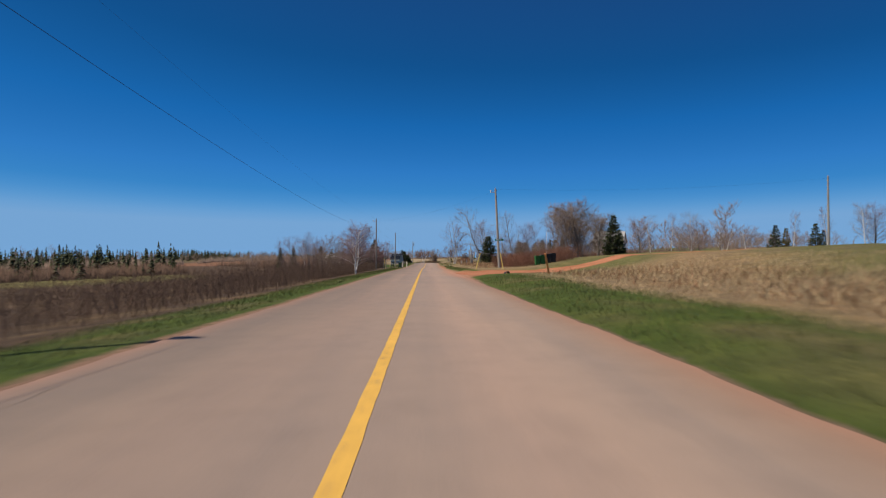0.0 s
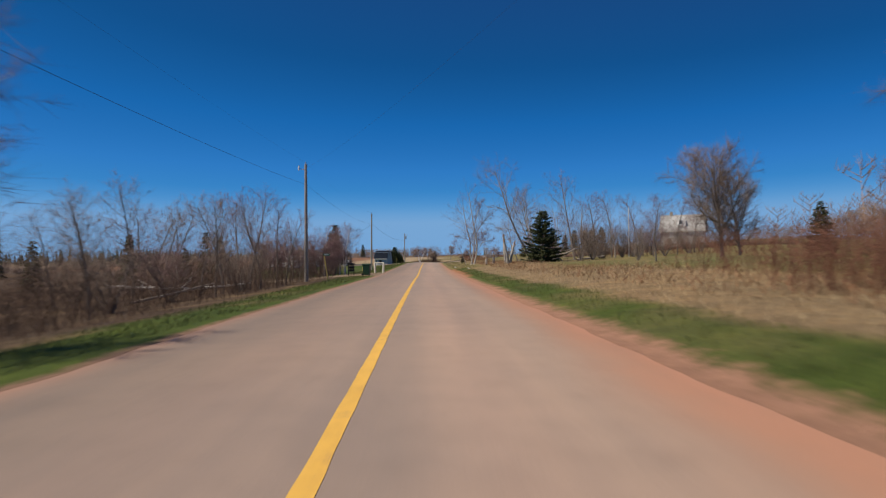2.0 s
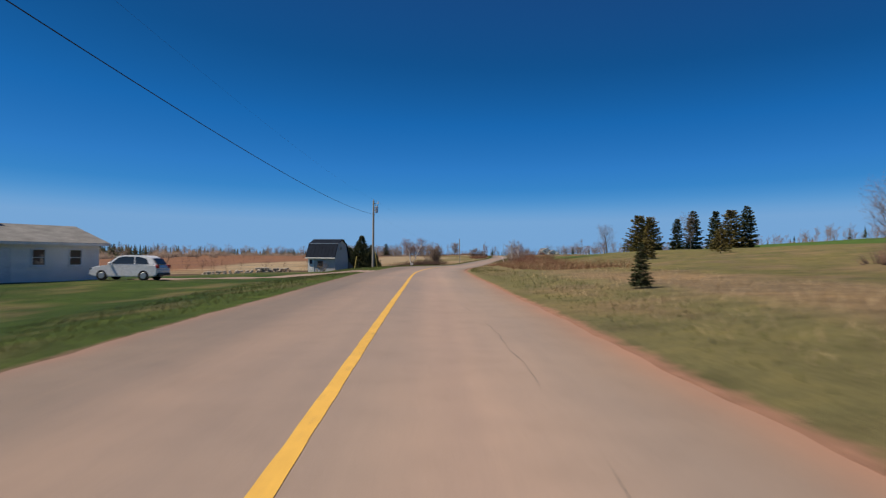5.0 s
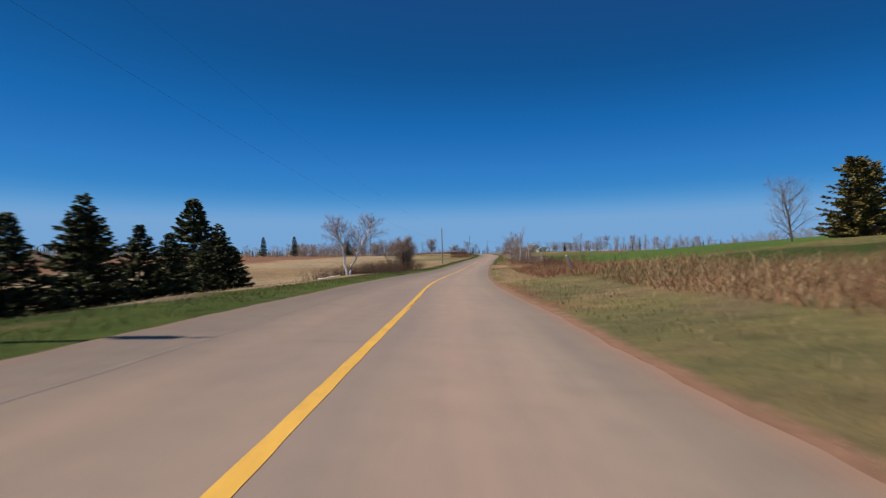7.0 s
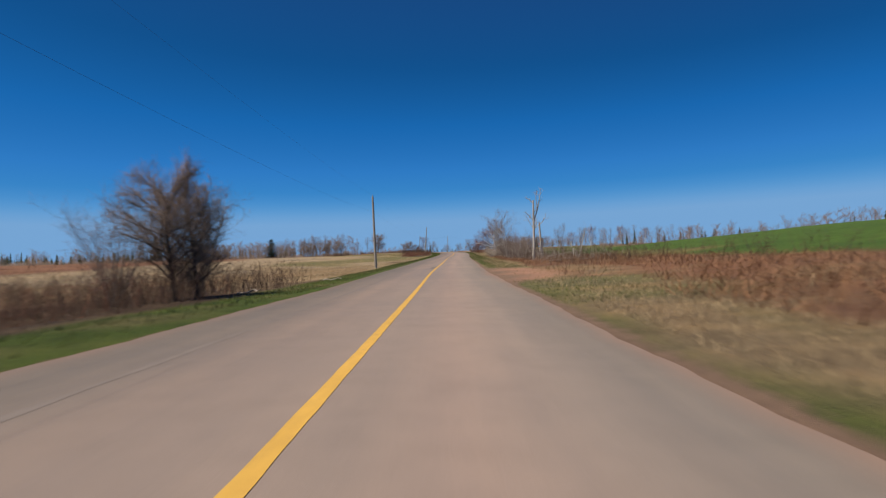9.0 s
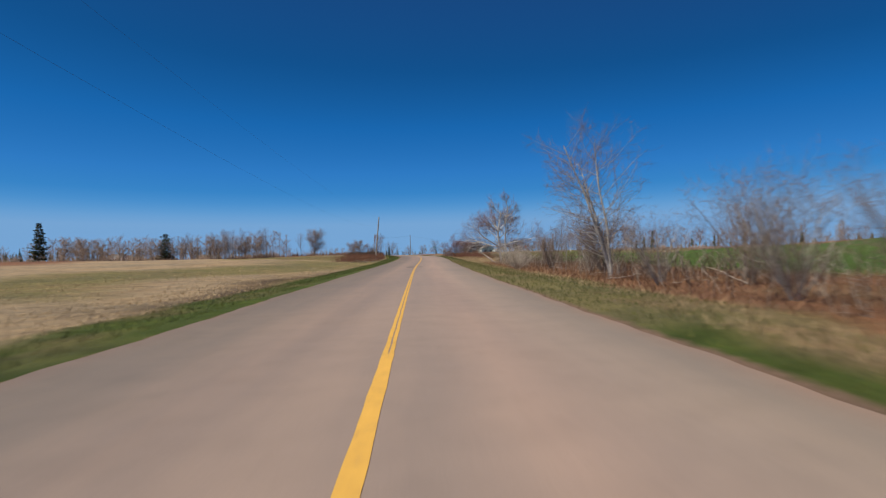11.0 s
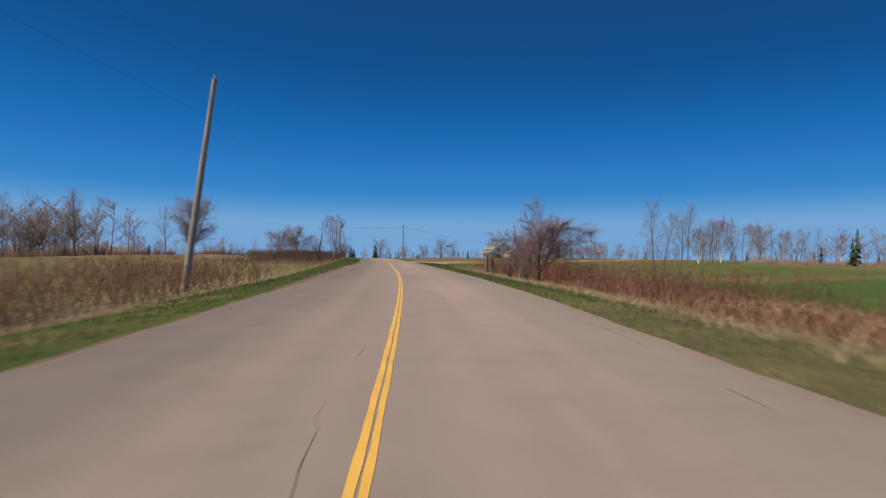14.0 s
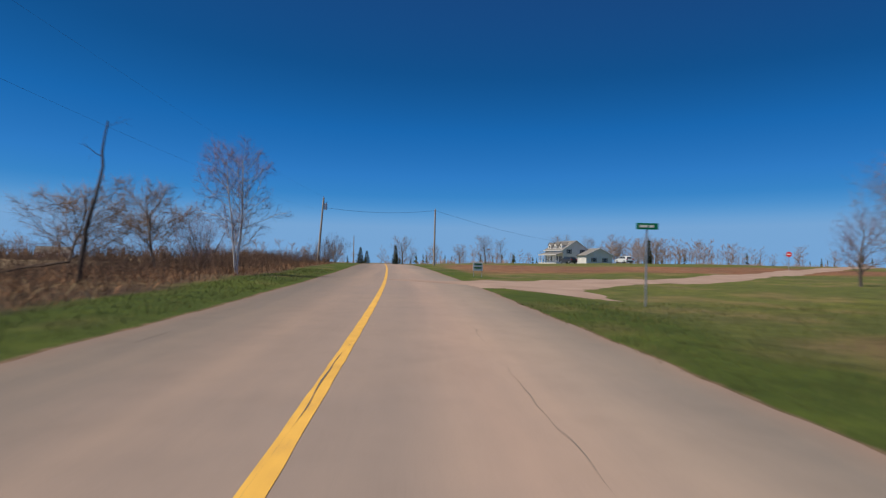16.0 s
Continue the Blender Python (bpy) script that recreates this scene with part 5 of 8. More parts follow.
def mailbox_frame(x, y):
    t = thing("cream_gate_frame", pose(x, y, base(x, y), 0, 0, -38), "cream painted wooden post frame beside the drive", "post frame")
    for s, l in ((-0.55, -0.05), (0.55, 0.05)):
        part("post", boxed(s - 0.085, s + 0.085, -0.08, 0.08, -0.3, 1.05, 0.01, Matrix.Rotation(l, 4, "Y")), CREAM_PAINT, t)
    part("crossbar", boxed(-0.62, 0.68, -0.03, 0.03, 1.04, 1.12, 0.008), CREAM_PAINT, t)


mailbox_frame(-4.65, 136.6)


# ---- houses ----
def window_unit(parent, m, wide, tall, frame_mat=None, shutters=None, bars=True):
    """A framed pane on a wall: m puts x along the wall, z up and -y outwards."""
    fm = frame_mat or WHITE_PAINT
    bm = bmesh.new()
    f = 0.07
    for a in ((-wide / 2, wide / 2, tall / 2 - f, tall / 2), (-wide / 2, wide / 2, -tall / 2, -tall / 2 + f), (-wide / 2, -wide / 2 + f, -tall / 2 + f, tall / 2 - f), (wide / 2 - f, wide / 2, -tall / 2 + f, tall / 2 - f)):
        box(bm, a[0], a[1], -0.07, 0.02, a[2], a[3])
    if bars:
        box(bm, -wide / 2 + f, wide / 2 - f, -0.05, 0.0, -0.02, 0.02)
    bm.transform(m)
    w = part("window", bm, fm, parent)
    g = boxed(-wide / 2 + f, wide / 2 - f, -0.03, -0.012, -tall / 2 + f, tall / 2 - f)
    g.transform(m)
    part("pane", g, WINDOW, w)
    s = boxed(-wide / 2 - 0.05, wide / 2 + 0.05, -0.11, -0.005, -tall / 2 - 0.06, -tall / 2)
    s.transform(m)
    part("sill", s, fm, w)
    if shutters:
        for q in (-1, 1):
            s = boxed(q * (wide / 2 + 0.2) - 0.16, q * (wide / 2 + 0.2) + 0.16, -0.045, -0.005, -tall / 2, tall / 2, 0.006)
            s.transform(m)
            part("shutter", s, shutters, w)
    return w


def door_unit(parent, m, wide=0.9, tall=2.05, mat=None):
    bm = boxed(-wide / 2, wide / 2, -0.05, 0.0, 0, tall, 0.006)
    for z0, z1 in ((0.15, 0.9), (1.05, 1.85)):
        box(bm, -wide * 0.34, wide * 0.34, -0.065, -0.05, z0, z1)
    bm.transform(m)
    d = part("door", bm, mat or WHITE_PAINT, parent)
    k = bmesh.new()
    rod(k, (wide * 0.38, -0.05, 1.0), (wide * 0.38, -0.12, 1.0), 0.03, 0.03, 8)
    k.transform(m)
    part("handle", k, SILVER, d)
    bm = bmesh.new()
    for a in ((-wide / 2 - 0.08, -wide / 2, 0, tall), (wide / 2, wide / 2 + 0.08, 0, tall), (-wide / 2 - 0.08, wide / 2 + 0.08, tall, tall + 0.09)):
        box(bm, a[0], a[1], -0.06, 0.01, a[2], a[3])
    bm.transform(m)
    part("door_frame", bm, WHITE_PAINT, d)
    return d


def gable_walls(bm, w, l, eave, ridge, z0=-0.4):
    """Walls with gables at y = 0 and y = l."""
    return prism(bm, [(-w / 2, z0), (w / 2, z0), (w / 2, eave), (0, ridge), (-w / 2, eave)], 0, l)


def gable_roof(parent, w, l, eave, ridge, mat, over=0.4, thick=0.12, y0=0.0):
    s = (ridge - eave) / (w / 2)
    for q in (-1, 1):
        bm = bmesh.new()
        prism(bm, [(0, ridge + 0.012), (q * (w / 2 + over), eave - over * s + 0.012), (q * (w / 2 + over), eave - over * s + thick + 0.012), (0, ridge + thick + 0.012)], y0 - over, l + over)
        r = part("roof", bm, mat, parent)
        f = boxed(q * (w / 2 + over) - 0.015, q * (w / 2 + over) + 0.015, y0 - over, l + over, eave - over * s - 0.06, eave - over * s + thick - 0.01)
        part("fascia", f, WHITE_PAINT, r)
    bm = bmesh.new()
    for q in (-1, 1):
        prism(bm, [(0, ridge + thick + 0.014), (q * (w / 2 + over), eave - over * s + thick + 0.014), (q * (w / 2 + over), eave - over * s - 0.06), (0, ridge - 0.07)], y0 - over - 0.035, y0 - over - 0.004)
    part("barge_board", bm, WHITE_PAINT, parent)


SIDE_L, SIDE_R = Matrix.Rotation(radians(-90), 4, "Z"), Matrix.Rotation(radians(90), 4, "Z")


def bungalow(x, y, turn):
    t = thing("bungalow", pose(x, y, base(x, y), 0, 0, turn), "white sided bungalow with a low grey shingle roof", "house")
    w, l, e, r = 7.2, 11.5, 2.75, 3.85
    part("wall", gable_walls(bmesh.new(), w, l, e, r, -0.5), SIDING, t)
    part("foundation", boxed(-w / 2 - 0.03, w / 2 + 0.03, -0.03, l + 0.03, -0.6, 0.15), STONE, t)
    gable_roof(t, w, l, e, r, SHINGLES, 0.5)
    window_unit(t, Matrix.Translation((0.3, -0.005, 1.75)), 1.1, 1.1, shutters=SHUTTER)
    window_unit(t, Matrix.Translation((-2.2, -0.005, 1.75)), 0.8, 1.0)
    window_unit(t, Matrix.Translation((w / 2 + 0.005, 2.2, 1.65)) @ SIDE_R, 2.2, 1.3)
    door_unit(t, Matrix.Translation((w / 2 + 0.005, 5.2, 0.15)) @ SIDE_R)
    window_unit(t, Matrix.Translation((w / 2 + 0.005, 7.4, 1.75)) @ SIDE_R, 0.9, 1.1)
    window_unit(t, Matrix.Translation((w / 2 + 0.005, 9.8, 1.75)) @ SIDE_R, 0.9, 1.1)
    part("chimney", boxed(-0.3, 0.3, 6, 6.6, r - 0.3, r + 0.75, 0.01), STONE, t)
    # a small deck with rails on the gable side
    part("deck", boxed(-2.6, 1.2, -1.9, -0.06, 0.25, 0.38, 0.01), WHITE_PAINT, t)
    for k in range(9):
        part("baluster", boxed(-2.55 + k * 0.46, -2.49 + k * 0.46, -1.88, -1.82, 0.38, 1.2), WHITE_PAINT, t)
    part("rail", boxed(-2.6, 1.2, -1.9, -1.8, 1.2, 1.27, 0.01), WHITE_PAINT, t)
    return t


bungalow(-30.9, 210.8, -31)


def gambrel_shed(x, y, turn):
    """Local x runs along the ridge; the front with its door faces -y, the road side +x."""
    t = thing("gambrel_shed", pose(x, y, base(x, y) + 0.05, 0, 0, turn), "pale grey shed with a black gambrel roof on the lawn", "shed")
    w, dep, e, k, r, inset = 3.9, 3.5, 2.0, 3.5, 4.05, 0.55
    out = [(0, -0.4), (dep, -0.4), (dep, e), (dep - inset, k), (dep / 2, r), (inset, k), (0, e)]
    for at in (-w, -0.16):
        bm = bmesh.new()
        prism(bm, out, at, at + 0.16)
        bm.transform(Matrix.Rotation(radians(90), 4, "Z") @ Matrix.Diagonal((1, -1, 1, 1)))
        part("gable_wall", bm, GREY_SIDING, t)
    part("front_wall", boxed(-w + 0.16, -0.16, 0.0, 0.14, -0.4, e), GREY_SIDING, t)
    part("back_wall", boxed(-w + 0.16, -0.16, dep - 0.14, dep, -0.4, e), GREY_SIDING, t)
    slopes = [(-0.3, e - 0.25, inset, k + 0.02), (inset, k + 0.02, dep / 2, r + 0.02), (dep / 2, r + 0.02, dep - inset, k + 0.02), (dep - inset, k + 0.02, dep + 0.3, e - 0.25)]
    for a, za, b, zb in slopes:
        n = Vector((-(zb - za), b - a)).normalized() * 0.07
        bm = bmesh.new()
        prism(bm, [(a, za), (b, zb), (b + n.x, zb + n.y), (a + n.x, za + n.y)], -w - 0.18, 0.14)
        bm.transform(Matrix.Rotation(radians(90), 4, "Z") @ Matrix.Diagonal((1, -1, 1, 1)))
        sl = part("roof", bm, BLACK_METAL, t)
        for j in range(9):
            q = -w - 0.1 + j * (w + 0.15) / 8
            bm = bmesh.new()
            prism(bm, [(a + n.x, za + n.y), (b + n.x, zb + n.y), (b + n.x * 1.35, zb + n.y * 1.35), (a + n.x * 1.35, za + n.y * 1.35)], q, q + 0.03)
            bm.transform(Matrix.Rotation(radians(90), 4, "Z") @ Matrix.Diagonal((1, -1, 1, 1)))
            part("seam", bm, BLACK_METAL, sl)
    part("drip_edge", boxed(-w - 0.2, 0.16, -0.42, -0.31, e - 0.34, e - 0.20), WHITE_PAINT, t, "bright white eave trim")
    part("ridge_cap", boxed(-w - 0.2, 0.16, dep / 2 - 0.14, dep / 2 + 0.14, r + 0.085, r + 0.12), SILVER, t, "bright galvanised ridge cap")
    for q in (inset,):
        part("kink_trim", boxed(-w - 0.2, 0.16, q - 0.09, q + 0.02, k + 0.06, k + 0.13), SILVER, t, "bright galvanised roof trim")
    d = door_unit(t, Matrix.Translation((-3.4, -0.005, -0.1)), 0.6, 1.72)
    g = boxed(-3.58, -3.22, -0.08, -0.06, 0.95, 1.5)
    part("pane", g, WINDOW, d)
    window_unit(t, Matrix.Translation((-2.1, -0.005, 1.0)), 0.75, 0.75, BROWN_DOOR)
    window_unit(t, Matrix.Translation((0.005, dep / 2 - 0.35, 3.0)) @ SIDE_R, 0.5, 0.55, GREY_SIDING)
    bm = bmesh.new()
    prism(bm, [(dep + 0.02, -0.4), (dep + 2.2, -0.4), (dep + 2.2, 0.75), (dep + 0.02, 1.7)], -w + 0.3, -0.35)
    bm.transform(Matrix.Rotation(radians(90), 4, "Z") @ Matrix.Diagonal((1, -1, 1, 1)))
    part("lean_to", bm, SHUTTER, t, "low dark lean-to behind")
    return t


gambrel_shed(-10.55, 256.0, -20)


def farm_house(x, y, turn):
    t = thing("farmhouse", pose(x, y, base(x, y), 0, 0, turn), "tall white farmhouse with a pale roof behind trees", "house")
    w, l, e, r = 7.6, 10.0, 4.4, 8.2
    part("wall", gable_walls(bmesh.new(), w, l, e, r, -1.0), SIDING, t)
    gable_roof(t, w, l, e, r, stuff_material("pale_metal_roof", (0.30, 0.29, 0.28), (0.40, 0.39, 0.37), 0.5, 1.0, 10.0), 0.45)
    for dx in (-2.0, 2.0):
        for z in (1.6, 4.2):
            window_unit(t, Matrix.Translation((dx, -0.005, z)), 0.9, 1.4)
    window_unit(t, Matrix.Translation((0, -0.005, 6.6)), 0.8, 1.2)
    for dy in (2, 5, 8):
        window_unit(t, Matrix.Translation((-w / 2 - 0.005, dy, 1.7)) @ SIDE_L, 0.9, 1.4)
    bm = gable_walls(bmesh.new(), 2.2, 2.4, 6.8, 7.9, 5.2)
    bm.transform(Matrix.Translation((-w / 2 + 0.3, 5.2, 0)) @ SIDE_L)
    dm = part("dormer", bm, SIDING, t)
    window_unit(dm, Matrix.Translation((-w / 2 + 0.295, 5.2, 6.3)) @ SIDE_L, 0.9, 1.0)
    part("chimney", boxed(-0.35, 0.35, 7.5, 8.2, r - 0.5, r + 0.9), STONE, t)


farm_house(70.0, 231, 62)


def big_house(x, y, turn):
    t = thing("dormer_house", pose(x, y, base(x, y), 0, 0, turn) @ Matrix.Diagonal((0.82, 0.82, 0.82, 1)), "white two-storey house with dormers, porch and garage", "house")
    w, l, e, r = 8.4, 12.5, 4.3, 7.0
    part("wall", gable_walls(bmesh.new(), w, l, e, r, -1.2), SIDING, t)
    gable_roof(t, w, l, e, r, SHINGLES, 0.45)
    for dx in (-2.2, 2.2):
        window_unit(t, Matrix.Translation((dx, -0.005, 3.7)), 0.9, 1.3, shutters=SHUTTER)
    s = (r - e) / (w / 2)
    for dy in (2.2, 6.2, 10.2):
        bm = gable_walls(bmesh.new(), 1.7, 2.6, 5.75, 6.5, 4.0)
        bm.transform(Matrix.Translation((-w / 2 + 0.35, dy, 0)) @ SIDE_L)
        dm = part("dormer", bm, SIDING, t)
        window_unit(dm, Matrix.Translation((-w / 2 + 0.345, dy, 5.1)) @ SIDE_L, 0.85, 1.0)
        for q in (-1, 1):
            bm = bmesh.new()
            prism(bm, [(0, 6.52), (q * 1.1, 5.56), (q * 1.1, 5.64), (0, 6.62)], -0.2, 2.4)
            bm.transform(Matrix.Translation((-w / 2 + 0.35, dy, 0)) @ SIDE_L)
            part("dormer_roof", bm, SHINGLES, dm)
    for dy in (1.6, 4.0, 8.4, 10.8):
        window_unit(t, Matrix.Translation((-w / 2 - 0.005, dy, 1.6)) @ SIDE_L, 0.9, 1.4, shutters=SHUTTER)
    door_unit(t, Matrix.Translation((-w / 2 - 0.005, 6.2, 0.3)) @ SIDE_L, 1.0)
    bm = bmesh.new()
    prism(bm, [(-w / 2 - 2.4, 2.55), (-w / 2 - 0.02, 3.35), (-w / 2 - 0.02, 3.5), (-w / 2 - 2.4, 2.7)], -0.3, l + 0.2)
    porch = part("porch_roof", bm, SHINGLES, t)
    part("fascia", boxed(-w / 2 - 2.44, -w / 2 - 2.405, -0.3, l + 0.2, 2.5, 2.72), WHITE_PAINT, porch)
    part("porch_floor", boxed(-w / 2 - 2.3, -w / 2 - 0.02, -0.2, l, -0.6, 0.25), WHITE_PAINT, t)
    for k in range(7):
        part("porch_post", boxed(-w / 2 - 2.25, -w / 2 - 2.11, 0.0 + k * 2.05, 0.14 + k * 2.05, 0.25, 2.6), WHITE_PAINT, t)
    # the garage wing stands forward, its gable towards the fields
    g = Matrix.Translation((4.9, -5.6, 0))
    bm = gable_walls(bmesh.new(), 8.6, 8.4, 2.7, 4.7, -1.2)
    bm.transform(g)
    wing = part("garage_wall", bm, SIDING, t)
    s = 2.0 / 4.3
    for q in (-1, 1):
        bm = bmesh.new()
        prism(bm, [(0, 4.72), (q * 4.7, 2.52), (q * 4.7, 2.66), (0, 4.86)], -0.4, 8.6)
        bm.transform(g)
        part("garage_roof", bm, SHINGLES, wing)
    bm = bmesh.new()
    for q in (-1, 1):
        prism(bm, [(0, 4.88), (q * 4.72, 2.68), (q * 4.72, 2.44), (0, 4.62)], -0.45, -0.41)
    bm.transform(g)
    part("barge_board", bm, WHITE_PAINT, wing)
    for dx in (-1.8, 1.8):
        window_unit(wing, g @ Matrix.Translation((dx, -0.005, 1.35)), 1.0, 1.2, shutters=SHUTTER)
    for dy in (2.0, 5.4):
        bm = boxed(-1.3, 1.3, -0.05, 0.0, -0.05, 2.1, 0.01)
        for z in (0.45, 0.98, 1.5):
            box(bm, -1.25, 1.25, -0.06, -0.05, z, z + 0.02)
        bm.transform(g @ Matrix.Translation((-4.3 - 0.005, dy, 0)) @ SIDE_L)
        part("garage_door", bm, WHITE_PAINT, wing)
    return t


big_house(104.3, 713.0, 7)


def small_far_house(x, y, turn, size, wall, label):
    t = thing("far_house", pose(x, y, base(x, y), 0, 0, turn) @ Matrix.Diagonal((size, size, size, 1)), label, "house")
    part("wall", gable_walls(bmesh.new(), 6, 9, 2.6, 4.4, -1.0), wall, t)
    gable_roof(t, 6, 9, 2.6, 4.4, SHINGLES, 0.4)
    for dx in (-1.5, 1.5):
        window_unit(t, Matrix.Translation((dx, -0.005, 1.5)), 0.9, 1.0)


small_far_house(-66, 720, 60, 0.9, SIDING, "small white far house across the fields")
small_far_house(-30, 760, 100, 0.9, GREY_SIDING, "small grey far house across the fields")


# ---- vehicles ----
def car(x, y, turn, paint, label):
    """A family estate car; its nose points along +x."""
    t = thing("car", pose(x, y, base(x, y) + 0.02, 0, 0, turn), label, "car")
    lower = [(-2.2, 0.35), (-2.25, 0.75), (-2.15, 1.0), (-1.2, 1.03), (1.0, 1.0), (1.9, 0.88), (2.2, 0.7), (2.22, 0.35), (1.85, 0.25), (-1.9, 0.25)]
    bm = prism(bmesh.new(), lower, -0.9, 0.9)
    bmesh.ops.bevel(bm, geom=[e for e in bm.edges], offset=0.06, segments=2, affect="EDGES")
    body = part("body", bm, paint, t)
    upper = [(-2.1, 1.0), (-1.75, 1.45), (-1.35, 1.6), (0.0, 1.63), (0.45, 1.55), (1.15, 1.0)]
    bm = prism(bmesh.new(), upper, -0.78, 0.78)
    for v in bm.verts:
        if v.co.z > 1.3:
            v.co.y *= 0.86
    bmesh.ops.bevel(bm, geom=[e for e in bm.edges], offset=0.05, segments=2, affect="EDGES")
    cabin = part("cabin", bm, paint, t)
    for s in (-1, 1):
        for a in ([(-1.62, 1.06), (-1.45, 1.40), (-0.95, 1.52), (-0.72, 1.52), (-0.75, 1.06)], [(-0.66, 1.06), (-0.64, 1.52), (0.0, 1.54), (0.38, 1.46), (0.88, 1.06)]):
            g = bmesh.new()
            vs = [g.verts.new((u, s * (0.80 - 0.20 * (z - 1.0)), z)) for u, z in a]
            r = bmesh.ops.extrude_face_region(g, geom=[g.faces.new(vs)])
            bmesh.ops.translate(g, vec=(0, -s * 0.1, 0), verts=[v for v in r["geom"] if isinstance(v, bmesh.types.BMVert)])
            part("side_window", g, WINDOW, cabin)
        for u in (-1.35, 1.38):
            wl = bmesh.new()
            rod(wl, (u, s * 0.72, 0.33), (u, s * 0.93, 0.33), 0.33, 0.33, 24)
            wh = part("wheel", wl, TYRE, t)
            rm = bmesh.new()
            rod(rm, (u, s * 0.925, 0.33), (u, s * 0.945, 0.33), 0.21, 0.19, 16)
            part("rim", rm, SILVER, wh)
        part("headlight", boxed(2.02, 2.2, s * 0.72 - 0.16, s * 0.72 + 0.16, 0.66, 0.78, 0.02), WINDOW, body)
        part("tail_light", boxed(-2.27, -2.12, s * 0.74 - 0.14, s * 0.74 + 0.14, 0.8, 1.02, 0.02), RED_LENS, body)
        part("wing_mirror", boxed(0.75, 0.9, s * 0.97 - 0.09, s * 0.97 + 0.09, 1.02, 1.16, 0.03), paint, t)
    w = bmesh.new()
    box(w, -0.02, 0.02, -0.6, 0.6, -0.28, 0.28)
    w.transform(Matrix.Translation((0.86, 0, 1.29)) @ Matrix.Rotation(radians(-50), 4, "Y"))
    part("windscreen", w, WINDOW, cabin)
    w = bmesh.new()
    box(w, -0.02, 0.02, -0.58, 0.58, -0.22, 0.22)
    w.transform(Matrix.Translation((-1.98, 0, 1.24)) @ Matrix.Rotation(radians(37), 4, "Y"))
    part("rear_window", w, WINDOW, cabin)
    part("bumper", boxed(2.12, 2.27, -0.8, 0.8, 0.32, 0.5, 0.03), BLACK_PLASTIC, body)
    part("bumper", boxed(-2.3, -2.15, -0.8, 0.8, 0.32, 0.5, 0.03), BLACK_PLASTIC, body)
    return t


car(-18.5, 215.9, 175, CAR_PAINT, "white family car parked on the gravel drive")
car(98.6, 702.5, 110, DARK_CAR_PAINT, "dark car parked before the white house")
car(109.3, 696, 100, CAR_PAINT, "white car far off on the lawn")


# ---- a culvert's mouth in the ditch ----
def culvert(x, y, turn):
    t = thing("culvert_pipe", pose(x, y, base(x, y) + 0.02, -6, 0, turn), "dark corrugated culvert pipe end in the ditch", "culvert")
    v, f = tubes([[(0, k * 0.05, 0) for k in range(14)]], [[0.15 + 0.008 * (k % 2) for k in range(14)]], 16)
    part("pipe", mesh_of("pipe", v, f, BLACK_PLASTIC, True), None, t)
    v, f = tubes([[(0, k * 0.05, 0) for k in range(13, -1, -1)]], [[0.14] * 14], 16)
    part("lining", mesh_of("lining", v, f, BLACK_PLASTIC, True), None, t)


culvert(5.9, 47.6, 8)


# ---- stones, logs and litter ----
def stone_pile(x0, y0, x1, y1, rows, label, seed):
    rng = np.random.default_rng(seed)
    t = thing("stone_wall", pose(x0, y0, base(x0, y0)), label, "stone wall")
    n = int(math.hypot(x1 - x0, y1 - y0) / 0.32)
    forms = []
    for k in range(4):
        bm = bmesh.new()
        bmesh.ops.create_icosphere(bm, subdivisions=1, radius=0.5)
        for v in bm.verts:
            v.co *= rng.uniform(0.75, 1.1)
        me = bpy.data.meshes.new("stone")
        bm.to_mesh(me)
        bm.free()
        me.materials.append(STONE)
        forms.append(me)
    for i in range(n):
        for r in range(rows):
            f = (i + rng.uniform(-0.3, 0.3)) / n
            px, py = x0 + (x1 - x0) * f + rng.normal(0, 0.16), y0 + (y1 - y0) * f + rng.normal(0, 0.12)
            s = part("stone", forms[rng.integers(4)], None, t)
            s.matrix_local = Matrix.Translation((px - x0, py - y0, base(px, py) - base(x0, y0) + 0.08 + r * 0.24)) @ Euler(rng.uniform(0, 6, 3)).to_matrix().to_4x4() @ Matrix.Diagonal((*rng.uniform(0.3, 0.5, 3), 1))


stone_pile(-20.5, 256.5, -18.2, 265.5, 3, "low dry stone wall on the lawn behind the shed", 4)
stone_pile(-26.5, 254.5, -20.8, 256.3, 2, "heap of pale field stones on the grass", 5)


def log(x0, y0, z0, x1, y1, z1, r, mat, label, seed=0, name="fallen_log"):
    """A fallen trunk from one end to the other, heights over the ground."""
    rng = np.random.default_rng(seed)
    a, b = np.array([0, 0, z0]), np.array([x1 - x0, y1 - y0, base(x1, y1) - base(x0, y0) + z1])
    n = 7
    pts = np.array([a + (b - a) * i / n + rng.normal(0, max(0.25 * r, 0.03), 3) * (0 < i < n) for i in range(n + 1)])
    t = thing(name, pose(x0, y0, base(x0, y0)), label, "log")
    part("trunk", tube_mesh("trunk", [(pts, np.linspace(r, r * 0.55, n + 1))], 8, mat), None, t)
    for k in range(7 if r > 0.075 else 0):
        p = pts[0] + (pts[-1] - pts[0]) * rng.uniform(0.25, 0.98)
        d = rng.normal(0, 0.5, 3) + np.array([0, 0, 0.4])
        part("broken_branch", tube_mesh("broken_branch", [(np.array([p, p + d * 0.5 + rng.normal(0, 0.05, 3), p + d]), np.array([0.022, 0.016, 0.006]))], 4, mat), None, t)
    return t


